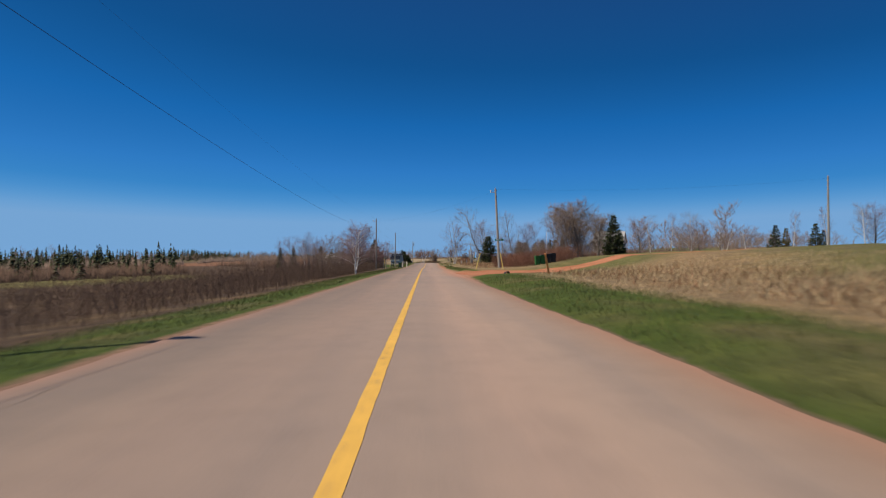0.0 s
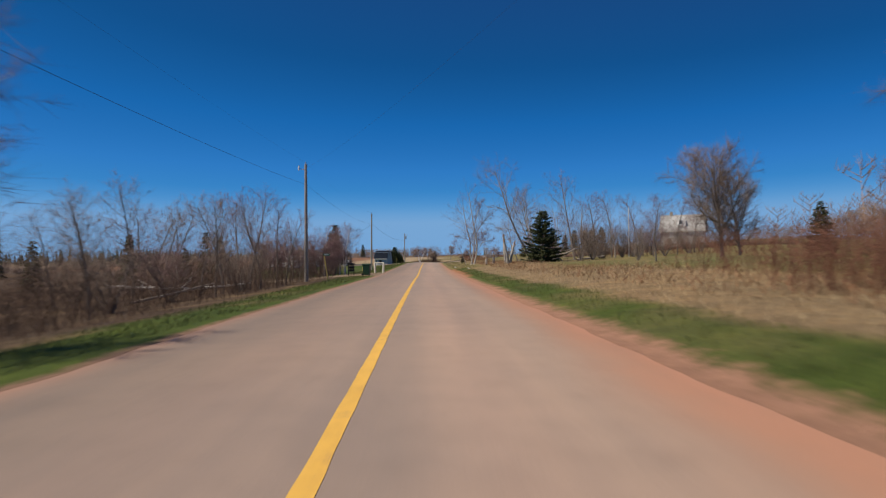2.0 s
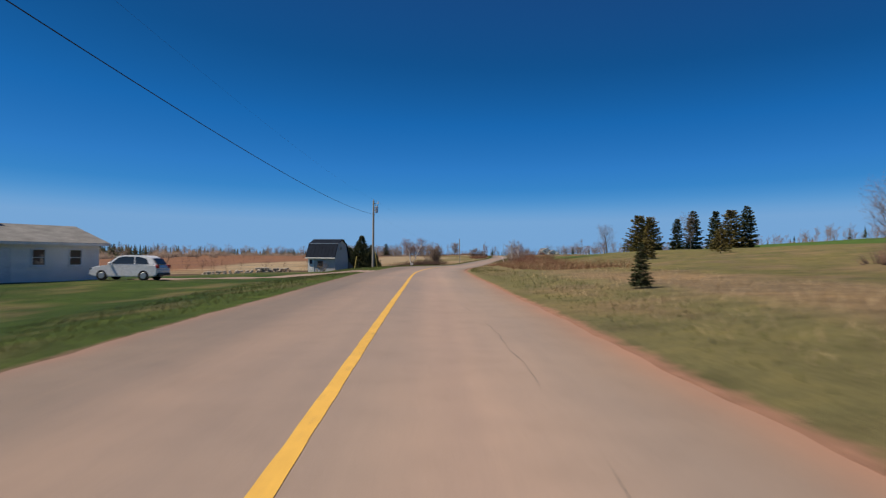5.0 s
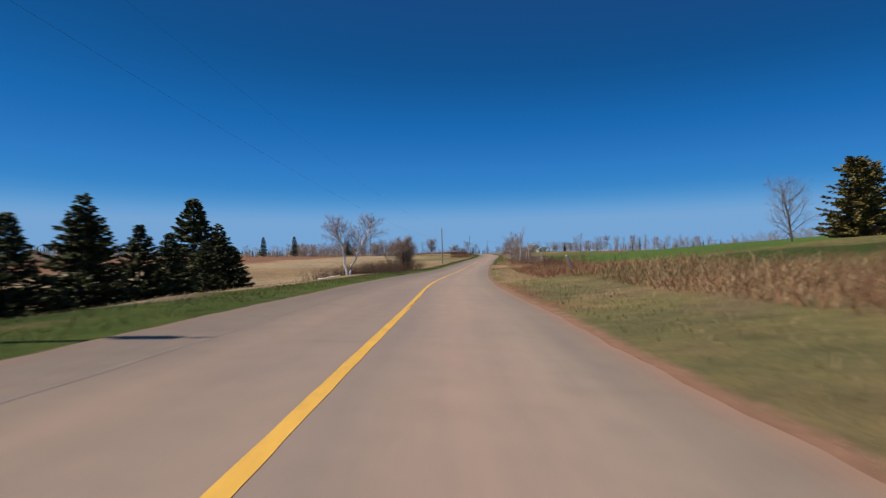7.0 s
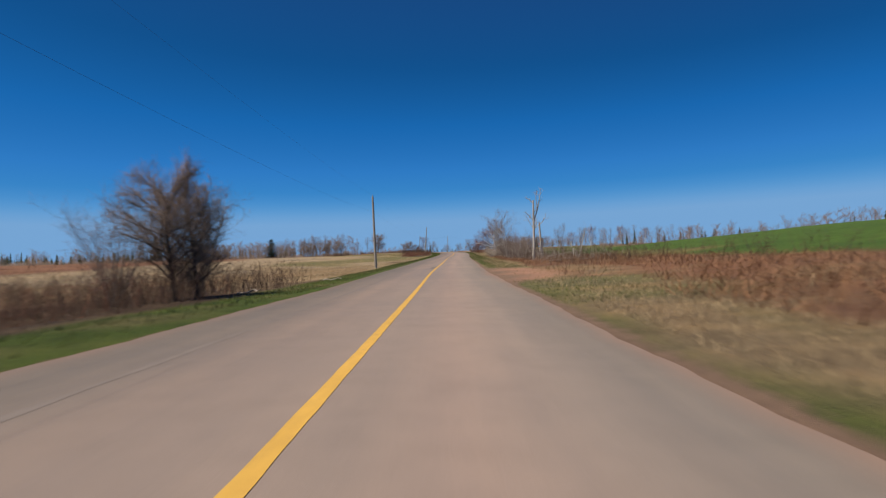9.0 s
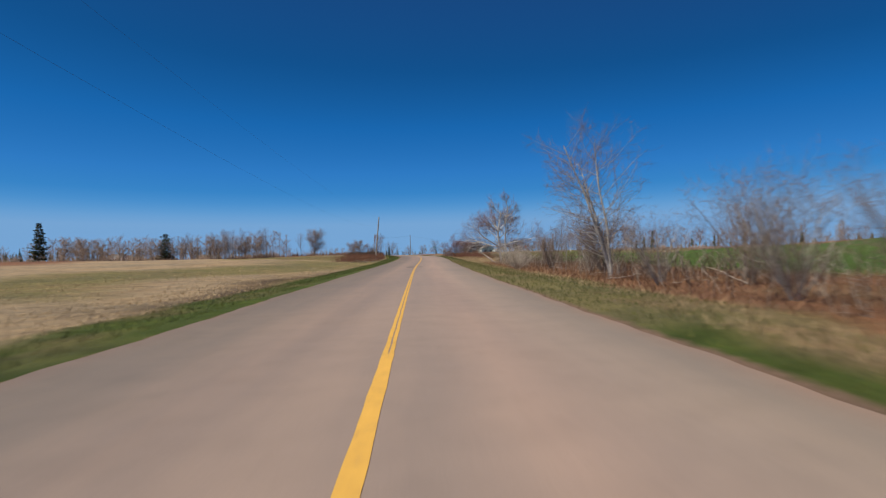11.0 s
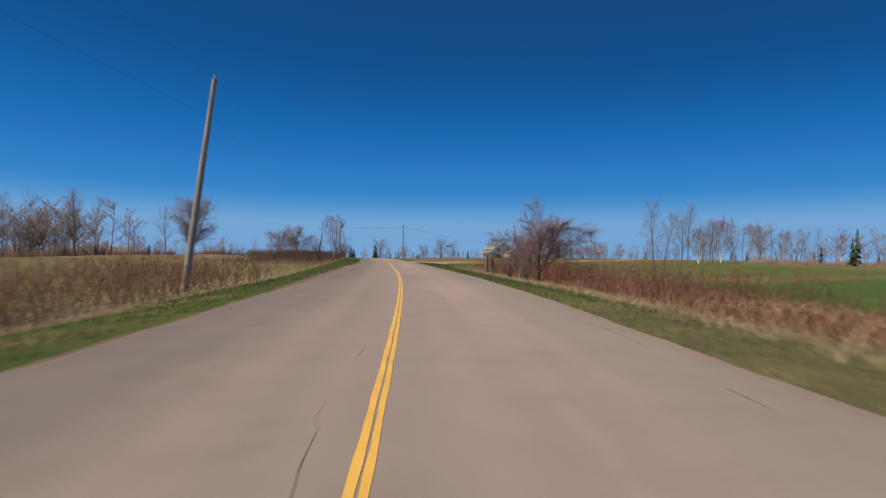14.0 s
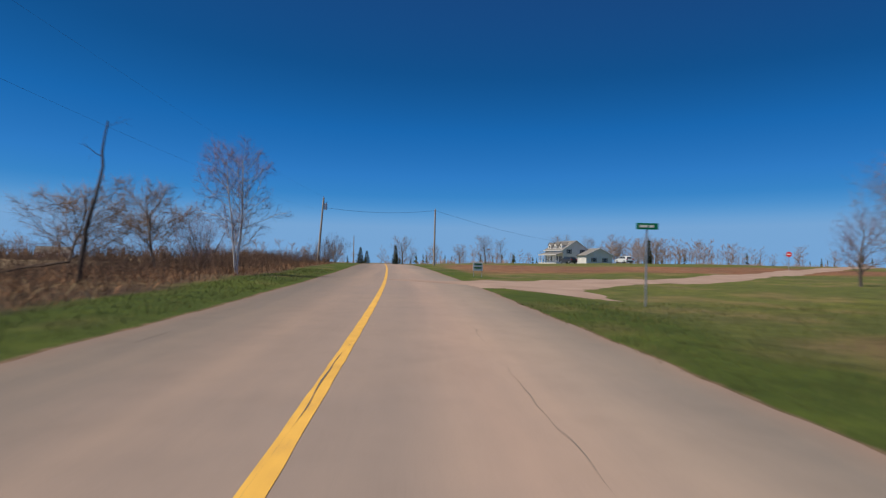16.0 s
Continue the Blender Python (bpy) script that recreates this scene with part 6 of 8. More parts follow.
log(-15, 111, 0.3, -11.6, 113.5, 0.5, 0.09, BIRCH, "fallen pale birch trunk in brown brush", 1)
log(-17, 105, 0.8, -13, 106, 0.5, 0.08, BIRCH, "broken pale birch trunk in brown brush", 2)
log(-13.5, 100, 0.15, -11, 104, 0.7, 0.07, DEAD_WOOD, "broken pale branch lying in brush", 3)
log(15.5, 151, 0.1, 19.5, 153.5, 1.6, 0.14, DEAD_WOOD, "fallen grey trunk leaning beside the spruce", 4)
log(17.5, 152.5, 0.1, 15.8, 149.2, 1.3, 0.12, DEAD_WOOD, "fallen grey trunk leaning beside the spruce", 5)
log(20.5, 157, 0.1, 25, 160, 0.4, 0.13, DEAD_WOOD, "long fallen grey trunk in the grass", 6)
log(42.2, 461.7, 0.02, 40.9, 464.8, 1.45, 0.10, DEAD_WOOD, "broken pale trunk leaning at the birch's foot", 7)
log(44.2, 460.0, 0.9, 46.6, 458.0, 0.0, 0.10, DEAD_WOOD, "broken pale trunk leaning on the bank", 8)
log(45.2, 457.2, 0.2, 49.5, 452.5, 0.3, 0.09, BARK, "long fallen trunk along the field edge", 9)
log(45.5, 453, 0.2, 47.5, 448, 0.2, 0.08, BARK, "long fallen trunk along the field edge", 10)
log(30.5, 384, 0.1, 34.6, 380.5, 0.9, 0.05, DEAD_WOOD, "broken white branch in brown brush", 11)
log(30.0, 376, 0.1, 33.5, 379, 0.3, 0.05, DEAD_WOOD, "fallen grey branch in brown brush", 12)
log(27.5, 371, 0.1, 31.5, 372.6, 0.2, 0.05, DEAD_WOOD, "fallen grey branch in brown brush", 13)
log(8.6, 352.5, 0.05, 9.6, 351.3, 0.1, 0.035, DEAD_WOOD, "pale broken stick in the field grass", 14, "fallen_branch")
log(5.8, 341, 0.05, 7.0, 338.5, 0.2, 0.04, DEAD_WOOD, "pale broken stick at the bush's foot", 15, "fallen_branch")
log(-4.2, 301.2, 0.05, -2.2, 300.8, 0.12, 0.06, BIRCH, "pale broken branch beside the forked birch", 16, "fallen_branch")
log(37.8, 581.5, 0.6, 34.5, 583, 0.1, 0.045, DARK_BARK, "dark broken limb lying against the dead tree", 17)
log(59.7, 564, 0.15, 57.5, 554, 0.2, 0.09, BARK, "long fallen trunk lying in brown weeds", 19)
log(59, 140.5, 0.1, 54, 141.5, 0.3, 0.1, DEAD_WOOD, "pale fallen trunk among birches", 18)


rngb = np.random.default_rng(640)
for k in range(26):
    by = 366 + 92 * (k + rngb.uniform(0, 1)) / 26
    bx = float(road_x(by)) + rngb.uniform(8.5, 15)
    ba = rngb.uniform(0, 6.28)
    bl = rngb.uniform(1.0, 2.8)
    log(bx, by, 0.1, bx + bl * math.cos(ba), by + bl * math.sin(ba), rngb.uniform(0.1, 0.9), rngb.uniform(0.012, 0.03), DEAD_WOOD if k % 3 else PALE_BARK, "pale broken branch in the russet thicket", 50 + k, "fallen_branch")
for k in range(9):
    by, bx = 482 + 4 * rngb.uniform(0, 1), 27.6 + 1.8 * rngb.uniform(0, 1)
    ba = rngb.uniform(0, 6.28)
    log(bx, by, 0.1, bx + 1.8 * math.cos(ba), by + 1.8 * math.sin(ba), rngb.uniform(0.1, 0.7), 0.035, BARK, "brown cut branch in a heap at the verge", 80 + k, "fallen_branch")
for k in range(8):
    bx, by = 9 + 12 * rngb.uniform(0, 1), 150 + 24 * rngb.uniform(0, 1)
    ba = rngb.uniform(0, 6.28)
    log(bx, by, 0.03, bx + 1.5 * math.cos(ba), by + 1.5 * math.sin(ba), 0.12, 0.035, DEAD_WOOD, "pale broken stick in the dry grass", 95 + k, "fallen_branch")


def litter(x, y, label):
    t = thing("litter", pose(x, y, base(x, y) + 0.03, 5, 12, 30), label, "litter")
    bm = boxed(-0.16, 0.16, -0.1, 0.1, 0.0, 0.05, 0.015)
    for v in bm.verts:
        v.co.z += 0.03 * math.sin(v.co.x * 20) + 0.02 * math.sin(v.co.y * 31)
    part("sheet", bm, WHITE_PAINT, t)


litter(4.1, 156.6, "crumpled white paper in the verge grass")
litter(5.0, 143.5, "scrap of white litter in the verge grass")


def snapped_trunk(x, y, tall, r, tilt, turn, label, mat=None):
    """A broken stub with a splintered top."""
    rng = np.random.default_rng(int(abs(x * 31 + y * 7)))
    t = thing("snapped_trunk", pose(x, y, base(x, y), tilt[0], tilt[1], turn), label, "stump")
    pts = np.array([[rng.normal(0, 0.03), rng.normal(0, 0.03), -0.3 + (tall + 0.3) * i / 6] for i in range(7)])
    part("trunk", tube_mesh("trunk", [(pts, np.linspace(r * 1.15, r * 0.8, 7))], 9, mat or PALE_BARK), None, t)
    bm = bmesh.new()
    for k in range(6):
        a = k * 1.05
        c = Vector((math.cos(a) * r * 0.5, math.sin(a) * r * 0.5, tall - 0.05)) + Vector(pts[-1]) * Vector((1, 1, 0)).length * 0
        rod(bm, (c.x, c.y, tall - 0.08), (c.x * 1.2, c.y * 1.2, tall + rng.uniform(0.08, 0.4)), r * 0.32, 0.008, 5)
    part("splinters", bm, RAW_WOOD, t, "raw splintered wood")
    return t


snapped_trunk(10.65, 155.3, 3.6, 0.17, (0, -4), 0, "tall snapped trunk with a splintered top")
snapped_trunk(9.9, 147.2, 2.8, 0.16, (0, -12), 40, "snapped forked trunk with raw broken wood")
snapped_trunk(10.1, 147.2, 2.5, 0.15, (0, 14), 10, "snapped forked trunk with raw broken wood")
snapped_trunk(8.3, 157.5, 0.8, 0.17, (0, 0), 0, "low broken stump in dry grass")
snapped_trunk(9.8, 161.9, 0.95, 0.18, (0, 0), 0, "low broken stump in dry grass")
snapped_trunk(33.0, 391.5, 4.3, 0.13, (0, -3), 0, "tall snapped pale trunk in brush", PALE_BARK)
snapped_trunk(31.3, 387, 2.2, 0.10, (0, 6), 0, "snapped pale trunk in brush", PALE_BARK)
snapped_trunk(52.4, 534.5, 0.85, 0.13, (0, 5), 0, "low dark broken stump at the verge", BARK)
snapped_trunk(51.6, 540.8, 1.45, 0.11, (0, 5), 0, "dark broken stump at the verge", BARK)
snapped_trunk(52.3, 540.9, 1.3, 0.10, (0, -8), 0, "dark leaning broken stump in brown brush", BARK)
snapped_trunk(61.0, 556, 1.0, 0.16, (0, 0), 0, "broken stump in brown weeds", BARK)


# ---- trees, one by one ----
rngl = np.random.default_rng(55)
STYLES["fork_birch"] = dict(STYLES["birch"], height=5.3, radius=0.15, counts=(22, 10), start=(0.46, 0.2), angle=(52, 42), ratio=(0.32, 0.42), twigs=(28, 0.30), tip=0.35,
                            trunks=((0.15, [(-0.05, 0, -0.2), (-0.12, 0.0, 0.5), (-0.35, 0.05, 1.1), (-0.30, 0.1, 1.7), (-0.50, 0.1, 2.3), (-0.42, 0.1, 2.9), (-0.85, 0.0, 3.4), (-1.05, 0.1, 4.0), (-1.0, 0.0, 4.7)]),
                                    (0.15, [(0.10, 0, -0.2), (0.25, 0.1, 0.45), (0.30, -0.05, 0.9), (0.75, -0.1, 1.5), (0.85, 0.0, 2.1), (1.30, 0.0, 2.7), (1.45, 0.1, 3.3), (1.95, 0.1, 3.9), (2.05, 0.0, 4.8)])))


def upright(r, pts, y0=0.0, y1=0.0):
    """A trunk or limb of that radius through places (x, z), drifting from y0 to y1."""
    n = len(pts) - 1
    return r, [(x, y0 + (y1 - y0) * i / n, z) for i, (x, z) in enumerate(pts)]


STYLES["white_birch"] = dict(height=6.7, radius=0.19, counts=(12, 10), start=(0.34, 0.12), angle=(46, 44), ratio=(0.50, 0.46), lift=(0, 0.03, -0.03), tip=0.3, shape="round", twigs=(17, 0.52), trunks=(
    upright(0.20, [(0.02, -0.2), (-0.08, 0.88), (-0.2, 1.92), (-0.36, 3.44), (-0.41, 4.0), (-0.1, 5.37), (0.05, 6.4)]), upright(0.12, [(-0.41, 4.0), (-0.84, 4.15), (-1.79, 4.92), (-2.72, 5.53)], 0, -0.8),
    upright(0.09, [(-0.32, 4.0), (-0.75, 4.87), (-1.27, 5.81)], 0, 0.9), upright(0.10, [(-0.2, 4.05), (0.57, 5.07), (1.66, 5.88)], 0, -0.5),
    upright(0.11, [(-0.2, 2.0), (-1.2, 2.55), (-2.31, 3.17), (-3.23, 4.02), (-3.73, 4.5)], 0, -0.9), upright(0.10, [(-0.2, 1.92), (-1.46, 2.23), (-2.4, 2.62), (-3.57, 2.92), (-4.2, 2.85)], 0, 1.2),
    upright(0.09, [(-0.15, 2.0), (1.09, 2.49), (2.17, 2.74), (3.65, 2.97), (4.8, 3.4)], 0, -0.6), upright(0.08, [(-0.2, 2.1), (0.9, 2.35), (1.81, 2.6)], 0, 1.4),
    upright(0.08, [(-0.3, 3.0), (-0.8, 3.8), (-1.2, 4.5)], 0, 2.4), upright(0.08, [(-0.3, 3.0), (0.3, 3.8), (0.9, 4.4)], 0, -2.4)))
STYLES["tall_poplar"] = dict(height=8.0, radius=0.15, counts=(14, 9), start=(0.45, 0.15), angle=(44, 42), ratio=(0.30, 0.42), lift=(0, 0.08, 0.03), tip=0.4, shape="round", twigs=(15, 0.36), trunks=(
    upright(0.12, [(0, -0.2), (-0.13, 1.46), (-0.24, 2.78), (-0.12, 4.25), (-0.15, 4.85), (0.01, 5.52)]), upright(0.07, [(0.01, 5.5), (-0.66, 5.89), (-1.38, 6.45), (-1.8, 7.0)], 0, 0.5),
    upright(0.08, [(0.0, 5.5), (0.12, 6.66), (-0.05, 7.45), (-0.27, 7.9)]), upright(0.06, [(0.03, 5.5), (0.69, 6.15), (0.99, 6.5)], 0, -0.5), upright(0.05, [(-0.12, 4.65), (-0.81, 5.15), (-1.1, 5.41)], 0, -0.4)))
STYLES["clump_poplar"] = dict(height=10.2, radius=0.16, counts=(13, 9), start=(0.2, 0.15), angle=(50, 42), ratio=(0.30, 0.44), lift=(0, 0.08, 0.03), tip=0.3, shape="oval", twigs=(13, 0.44), trunks=(
    upright(0.15, [(-0.02, -0.2), (0.37, 1.42), (0.44, 2.77), (0.29, 3.81), (0.05, 5.16), (-0.22, 6.96), (-0.46, 8.46), (-0.68, 10.0)]), upright(0.13, [(-0.4, -0.2), (-0.3, 0.45), (-0.01, 1.72), (0.14, 3.06), (0.06, 4.26), (-0.2, 5.4)], 0.3, 0.9),
    upright(0.06, [(0.1, 5.6), (0.5, 7.12), (0.95, 8.8)], 0, -0.5), upright(0.07, [(0.26, 4.3), (1.11, 5.62), (1.56, 6.16), (2.47, 7.07)], 0, 0.4), upright(0.045, [(0.29, 3.81), (1.12, 4.27), (2.02, 4.88)], 0, -0.8),
    upright(0.06, [(0.4, 1.9), (1.27, 3.07), (1.57, 4.28)], 0, 0.8), upright(0.045, [(0.44, 2.6), (1.57, 3.23), (2.93, 3.47)], 0, -0.7)))
STYLES["second_poplar"] = dict(height=8.8, radius=0.13, counts=(14, 9), start=(0.2, 0.15), angle=(54, 42), ratio=(0.34, 0.44), lift=(0, 0.06, 0.03), tip=0.3, shape="oval", twigs=(13, 0.44), trunks=(
    upright(0.13, [(0.04, -0.2), (-0.31, 1.23), (-0.32, 3.34), (-0.68, 4.74), (-0.95, 6.15), (-1.22, 7.56), (-1.32, 8.7)]), upright(0.06, [(-0.9, -0.2), (-1.1, 0.52), (-1.54, 1.39), (-1.99, 2.27), (-2.7, 2.79)], 0.2, -0.4),
    upright(0.045, [(-0.36, 3.3), (-1.12, 4.03), (-2.0, 4.2)], 0, 0.5), upright(0.045, [(-0.45, 3.7), (0.48, 4.05), (1.37, 4.06)], 0, -0.6)))
STYLES["thin_poplar"] = dict(height=6.9, radius=0.09, counts=(6, 5), start=(0.25, 0.15), angle=(50, 42), ratio=(0.22, 0.44), lift=(0, 0.04, 0.03), tip=0.3, shape="oval", twigs=(10, 0.32), trunks=(
    upright(0.09, [(-0.05, -0.2), (0.39, 1.85), (0.19, 3.59), (-0.11, 5.34), (-0.15, 6.8)]), upright(0.06, [(0.4, 1.9), (1.47, 3.02)], 0, -0.3)))
STYLES["broken_birch"] = dict(height=7.2, radius=0.20, counts=(5, 6), start=(0.45, 0.2), angle=(42, 45), ratio=(0.20, 0.5), lift=(0, 0.08, 0.05), tip=0.45, shape="oval", twigs=(7, 0.22), trunks=(
    upright(0.21, [(-0.01, -0.2), (0.1, 1.86), (0.11, 3.84), (0.13, 6.16)]), upright(0.08, [(0.12, 3.9), (0.62, 5.39), (0.89, 6.5), (1.0, 7.1)], 0, 0.3), upright(0.05, [(0.6, 5.28), (0.42, 6.49), (0.56, 7.1)], 0.15, 0.0),
    upright(0.05, [(0.11, 3.2), (0.93, 3.84), (1.3, 4.39)], 0, -0.3), upright(0.05, [(0.1, 3.2), (-0.35, 3.96), (-0.5, 4.4)], 0, 0.2)))
bare_tree("birch_tree", -8.65, 79.7, 0.92, "twin_birch", 11, BIRCH, PURPLE_TWIGS, "white-barked twin birch, leafless, at the verge", wide=1.4)
bare_tree("bare_bush", -11.9, 255.0, 0.55, "thicket", 119, BARK, TWIGS, "small leafless bush against the grey shed", category="bush")
bare_tree("birch_tree", -1.6, 301.5, 0.93, "fork_birch", 21, BIRCH, PURPLE_TWIGS, "white crooked forked birch, leafless, on the green verge", turn=0)
bare_tree("birch_tree", -33, 178, 1.0, "birch", 13, BIRCH, TWIGS, "small leafless birch on the lawn's far side")
for k, (x, y, s) in enumerate(((-12.5, 96, 0.75), (-10.6, 103, 0.7), (-12.0, 109, 0.8), (-13.5, 116, 0.78), (-10.6, 122.5, 0.62), (-14.5, 126, 0.72), (-17, 112, 0.85), (-11.4, 129, 0.55), (-19, 120, 0.8), (-16, 100, 0.8))):
    bare_tree("bare_tree", x, y, s, "aspen" if k % 3 else "clump", 31 + k % 4, BARK, TWIGS, "thin grey leafless tree in roadside brush", "trees in the roadside brush", wide=1.25)
for k, (x, y, s, st) in enumerate(((-9.2, 145.3, 0.88, "twin_birch"), (-10.2, 143.6, 0.85, "clump"), (-11.6, 147.2, 1.4, "clump"), (-12.4, 151.0, 0.9, "birch"), (-13.5, 145, 1.3, "clump"))):
    bare_tree("bare_tree", x, y, s, st, 41 + k % 3, BIRCH if "birch" in st else BARK, PURPLE_TWIGS, "leafless birch in a clump beside the drive" if "birch" in st else "dark leafless multi-stemmed tree beside the drive", "clump beside the drive")
for k in range(22):
    x, y = -11.5 - 9 * rngl.uniform(0, 1), 84 + 46 * (k + rngl.uniform(0, 1)) / 22
    bare_tree("bare_tree", x, y, rngl.uniform(0.62, 1.0), ("aspen", "clump", "aspen", "birch")[k % 4], 31 + k % 4, BARK, PURPLE_TWIGS if k % 3 == 0 else TWIGS, "thin grey leafless tree in roadside brush", "trees in the roadside brush", wide=1.2)
for x, y, s in ((-19, 131, 0.7), (-22, 136, 0.8), (-26, 128, 0.75), (-17.5, 118, 0.5), (-31, 139, 0.8), (-25, 112, 0.6)):
    conifer("spruce_tree", x, y, s, 51, "dark narrow spruce behind the roadside brush", 6.5, 1.3)
for k, (x, y, s) in enumerate(((-11.2, 114.5, 0.9), (-12.6, 117.2, 1.0), (-10.9, 121.3, 0.8), (-12.2, 123.8, 0.95), (-14.0, 119.5, 1.05), (-11.6, 126.6, 0.7))):
    bare_tree("bare_tree", x, y, s, "aspen", 31 + k % 4, BARK, PURPLE_TWIGS, "tall thin leafless tree in roadside brush", "trees in the roadside brush", wide=1.1)
conifer("spruce_tree", -12.4, 153.5, 0.62, 51, "dark narrow spruce in the clump", 6.5, 1.3)
for x, y, s in ((-12.2, 146.8, 1.15), (-15.0, 148.6, 1.2), (-17.5, 145.0, 1.05)):
    bare_tree("bare_tree", x, y, s, "apple", 125, DARK_BARK, PURPLE_TWIGS, "dark round leafless tree in the clump beside the drive", "clump beside the drive")
conifer("spruce_tree", -14.8, 156.5, 0.6, 51, "dark narrow spruce in the clump", 6.5, 1.3)
conifer("spruce_tree", -13.5, 169.4, 0.9, 52, "tall dark spruce with a bare lower trunk", 8.2, 2.75, bare=0.19, taper=0.8, ragged=0.5, fill=1.35)
conifer("spruce_tree", -13.8, 166.6, 0.72, 52, "dark spruce with a bare lower trunk", 8.2, 2.75, bare=0.19, taper=0.8, ragged=0.5, fill=1.35)
conifer("spruce_tree", -12.0, 177.2, 0.35, 51, "young spruce on the lawn", 6.5, 1.3)
bare_tree("bare_tree", -12.2, 175.5, 0.62, "birch", 14, BARK, TWIGS, "small grey leafless tree on the lawn", wide=1.1)
bare_tree("bare_tree", -22.2, 199.5, 0.75, "apple", 15, BARK, TWIGS, "small leafless garden tree before the bungalow")
bare_tree("bare_tree", -33.5, 206, 0.8, "maple", 16, BARK, TWIGS, "leafless tree beside the bungalow")
for k in range(6):
    conifer("cedar", -26.5 - k * 1.15, 190.5 + k * 0.9, 0.5, 53, "dark columnar garden cedar in a row", 5.0, 0.75, group="cedar row", taper=0.45, fill=1.4)
bare_tree("bare_tree", -38.5, 272, 0.7, "clump", 33, BARK, TWIGS, "small leafless tree on the lawn's edge")
for k, (x, y, s) in enumerate(((-9.9, 285.2, 1.0), (-8.3, 284.8, 0.72), (-7.6, 285.6, 0.5), (-7.6, 279.5, 0.5), (-8.0, 271.6, 0.55), (-8.8, 268.5, 0.72), (-10.2, 266.2, 0.6), (-11.4, 264.4, 0.62), (-10.4, 272.5, 0.6), (-12.6, 268.5, 0.55), (-7.4, 273.4, 0.5))):
    conifer("spruce_tree", x, y, s, 54 + k % 2, "full dark spruce in a row beside the lawn", 6.0, 3.0, group="spruce row", bare=0.01, fill=2.4, taper=1.0, ragged=0.14)
bare_tree("bare_bush", 3.8, 340.0, 0.74, "maple", 91, DARK_BARK, TWIGS, "dense grey leafless bush at the road's edge", category="bush", wide=0.95)
bare_tree("bare_bush", 4.4, 340.8, 0.64, "maple", 92, DARK_BARK, TWIGS, "dense grey leafless bush at the road's edge", category="bush", wide=0.95)
bare_tree("bare_bush", 4.2, 341.6, 1.15, "clump", 62, BARK, TWIGS, "grey leafless bush at the road's edge", category="bush", wide=0.75)
bare_tree("bare_bush", 2.1, 338.7, 1.05, "clump", 63, BARK, TWIGS, "grey leafless bush at the road's edge", category="bush", wide=0.75)
for k, (x, y, s) in enumerate(((-63.7, 578.3, 1.8), (-46.4, 565.4, 1.75))):
    conifer("spruce_tree", x, y, s, 56, "dark lone spruce at the field's edge", 6.0, 1.5, bare=0.12, ragged=0.4)
conifer("pine_tree", -22.6, 594, 1.15, 57, "dark ragged pine at the field's edge", 7.5, 2.3, bare=0.15, fill=0.7, ragged=0.6, taper=0.5)
rngp = np.random.default_rng(70)
for k in range(26):
    f = k / 25
    bare_tree("poplar_tree", -20 + 30 * f + rngp.normal(0, 1), 592 - 5 * f + rngp.normal(0, 2), rngp.uniform(0.85, 1.3), "aspen", 71 + k % 3, BARK, TWIGS, "tall grey leafless poplar in a field row", "poplar row")
bare_tree("maple_tree", 21.2, 587.6, 1.2, "maple", 81, BARK, TWIGS, "round grey leafless maple alone in the field")
bare_tree("bare_tree", 17.2, 592, 0.95, "aspen", 72, BARK, TWIGS, "thin leafless tree beside the lone maple", wide=1.3)
bare_tree("dead_tree", 38.9, 579.4, 0.95, "bare_snag", 82, DARK_BARK, DARK_BARK, "dark dead tree with a crooked bare trunk", category="dead tree", tilt=(0, 3))
bare_tree("apple_tree", 36.0, 598.5, 1.15, "apple", 83, BARK, TWIGS, "leafless spreading tree in roadside brush")
bare_tree("apple_tree", 33.4, 593, 1.05, "apple", 84, BARK, TWIGS, "leafless tree behind the dead trunk")
bare_tree("birch_tree", 41.5, 593.0, 1.0, "twin_birch", 12, BIRCH, PURPLE_TWIGS, "slender white twin birch, leafless, at the verge", wide=0.9)
bare_tree("bare_bush", 39.0, 597, 0.9, "clump", 62, BARK, PURPLE_TWIGS, "leafless bush behind the birch", category="bush")
for x, y, s in ((46.0, 655, 1.05), (45.0, 651, 0.9), (43.0, 646, 0.6)):
    bare_tree("bare_bush", x, y, s, "clump", 63, BARK, BRUSH, "brown leafless bush beside the pole", category="bush")
bare_tree("maple_tree", 65.6, 757, 1.3, "far_maple", 85, BARK, TWIGS, "far leafless tree beside the road")
bare_tree("maple_tree", 76.7, 766, 1.0, "far_maple", 81, BARK, TWIGS, "far leafless tree beside the road")
conifer("spruce_tree", 62.5, 748, 1.0, 58, "far dark spruce beside the road", 6.0, 1.2)
conifer("spruce_tree", 51.8, 728, 0.75, 58, "far dark spruce beside the road", 6.0, 1.6)
conifer("spruce_tree", 54.5, 755, 0.75, 58, "far dark spruce beside the road", 6.0, 1.6)
# right of the road
bare_tree("maple_tree", 21.0, 90.3, 1.17, "maple", 92, BARK, TWIGS, "large round leafless maple behind brown bushes", wide=1.1)
bare_tree("maple_tree", 28.7, 131.9, 1.62, "maple", 92, BARK, TWIGS, "very tall leafless maple on the lawn", wide=0.85)
bare_tree("maple_tree", 32.5, 136, 1.3, "maple", 91, BARK, TWIGS, "tall leafless maple on the lawn", wide=0.85)
bare_tree("maple_tree", 25.5, 97, 1.0, "maple", 92, BARK, TWIGS, "leafless maple beside the dark spruce")
conifer("spruce_tree", 27.2, 95, 1.05, 54, "dark spruce among leafless maples", 6.0, 1.7, fill=1.5)
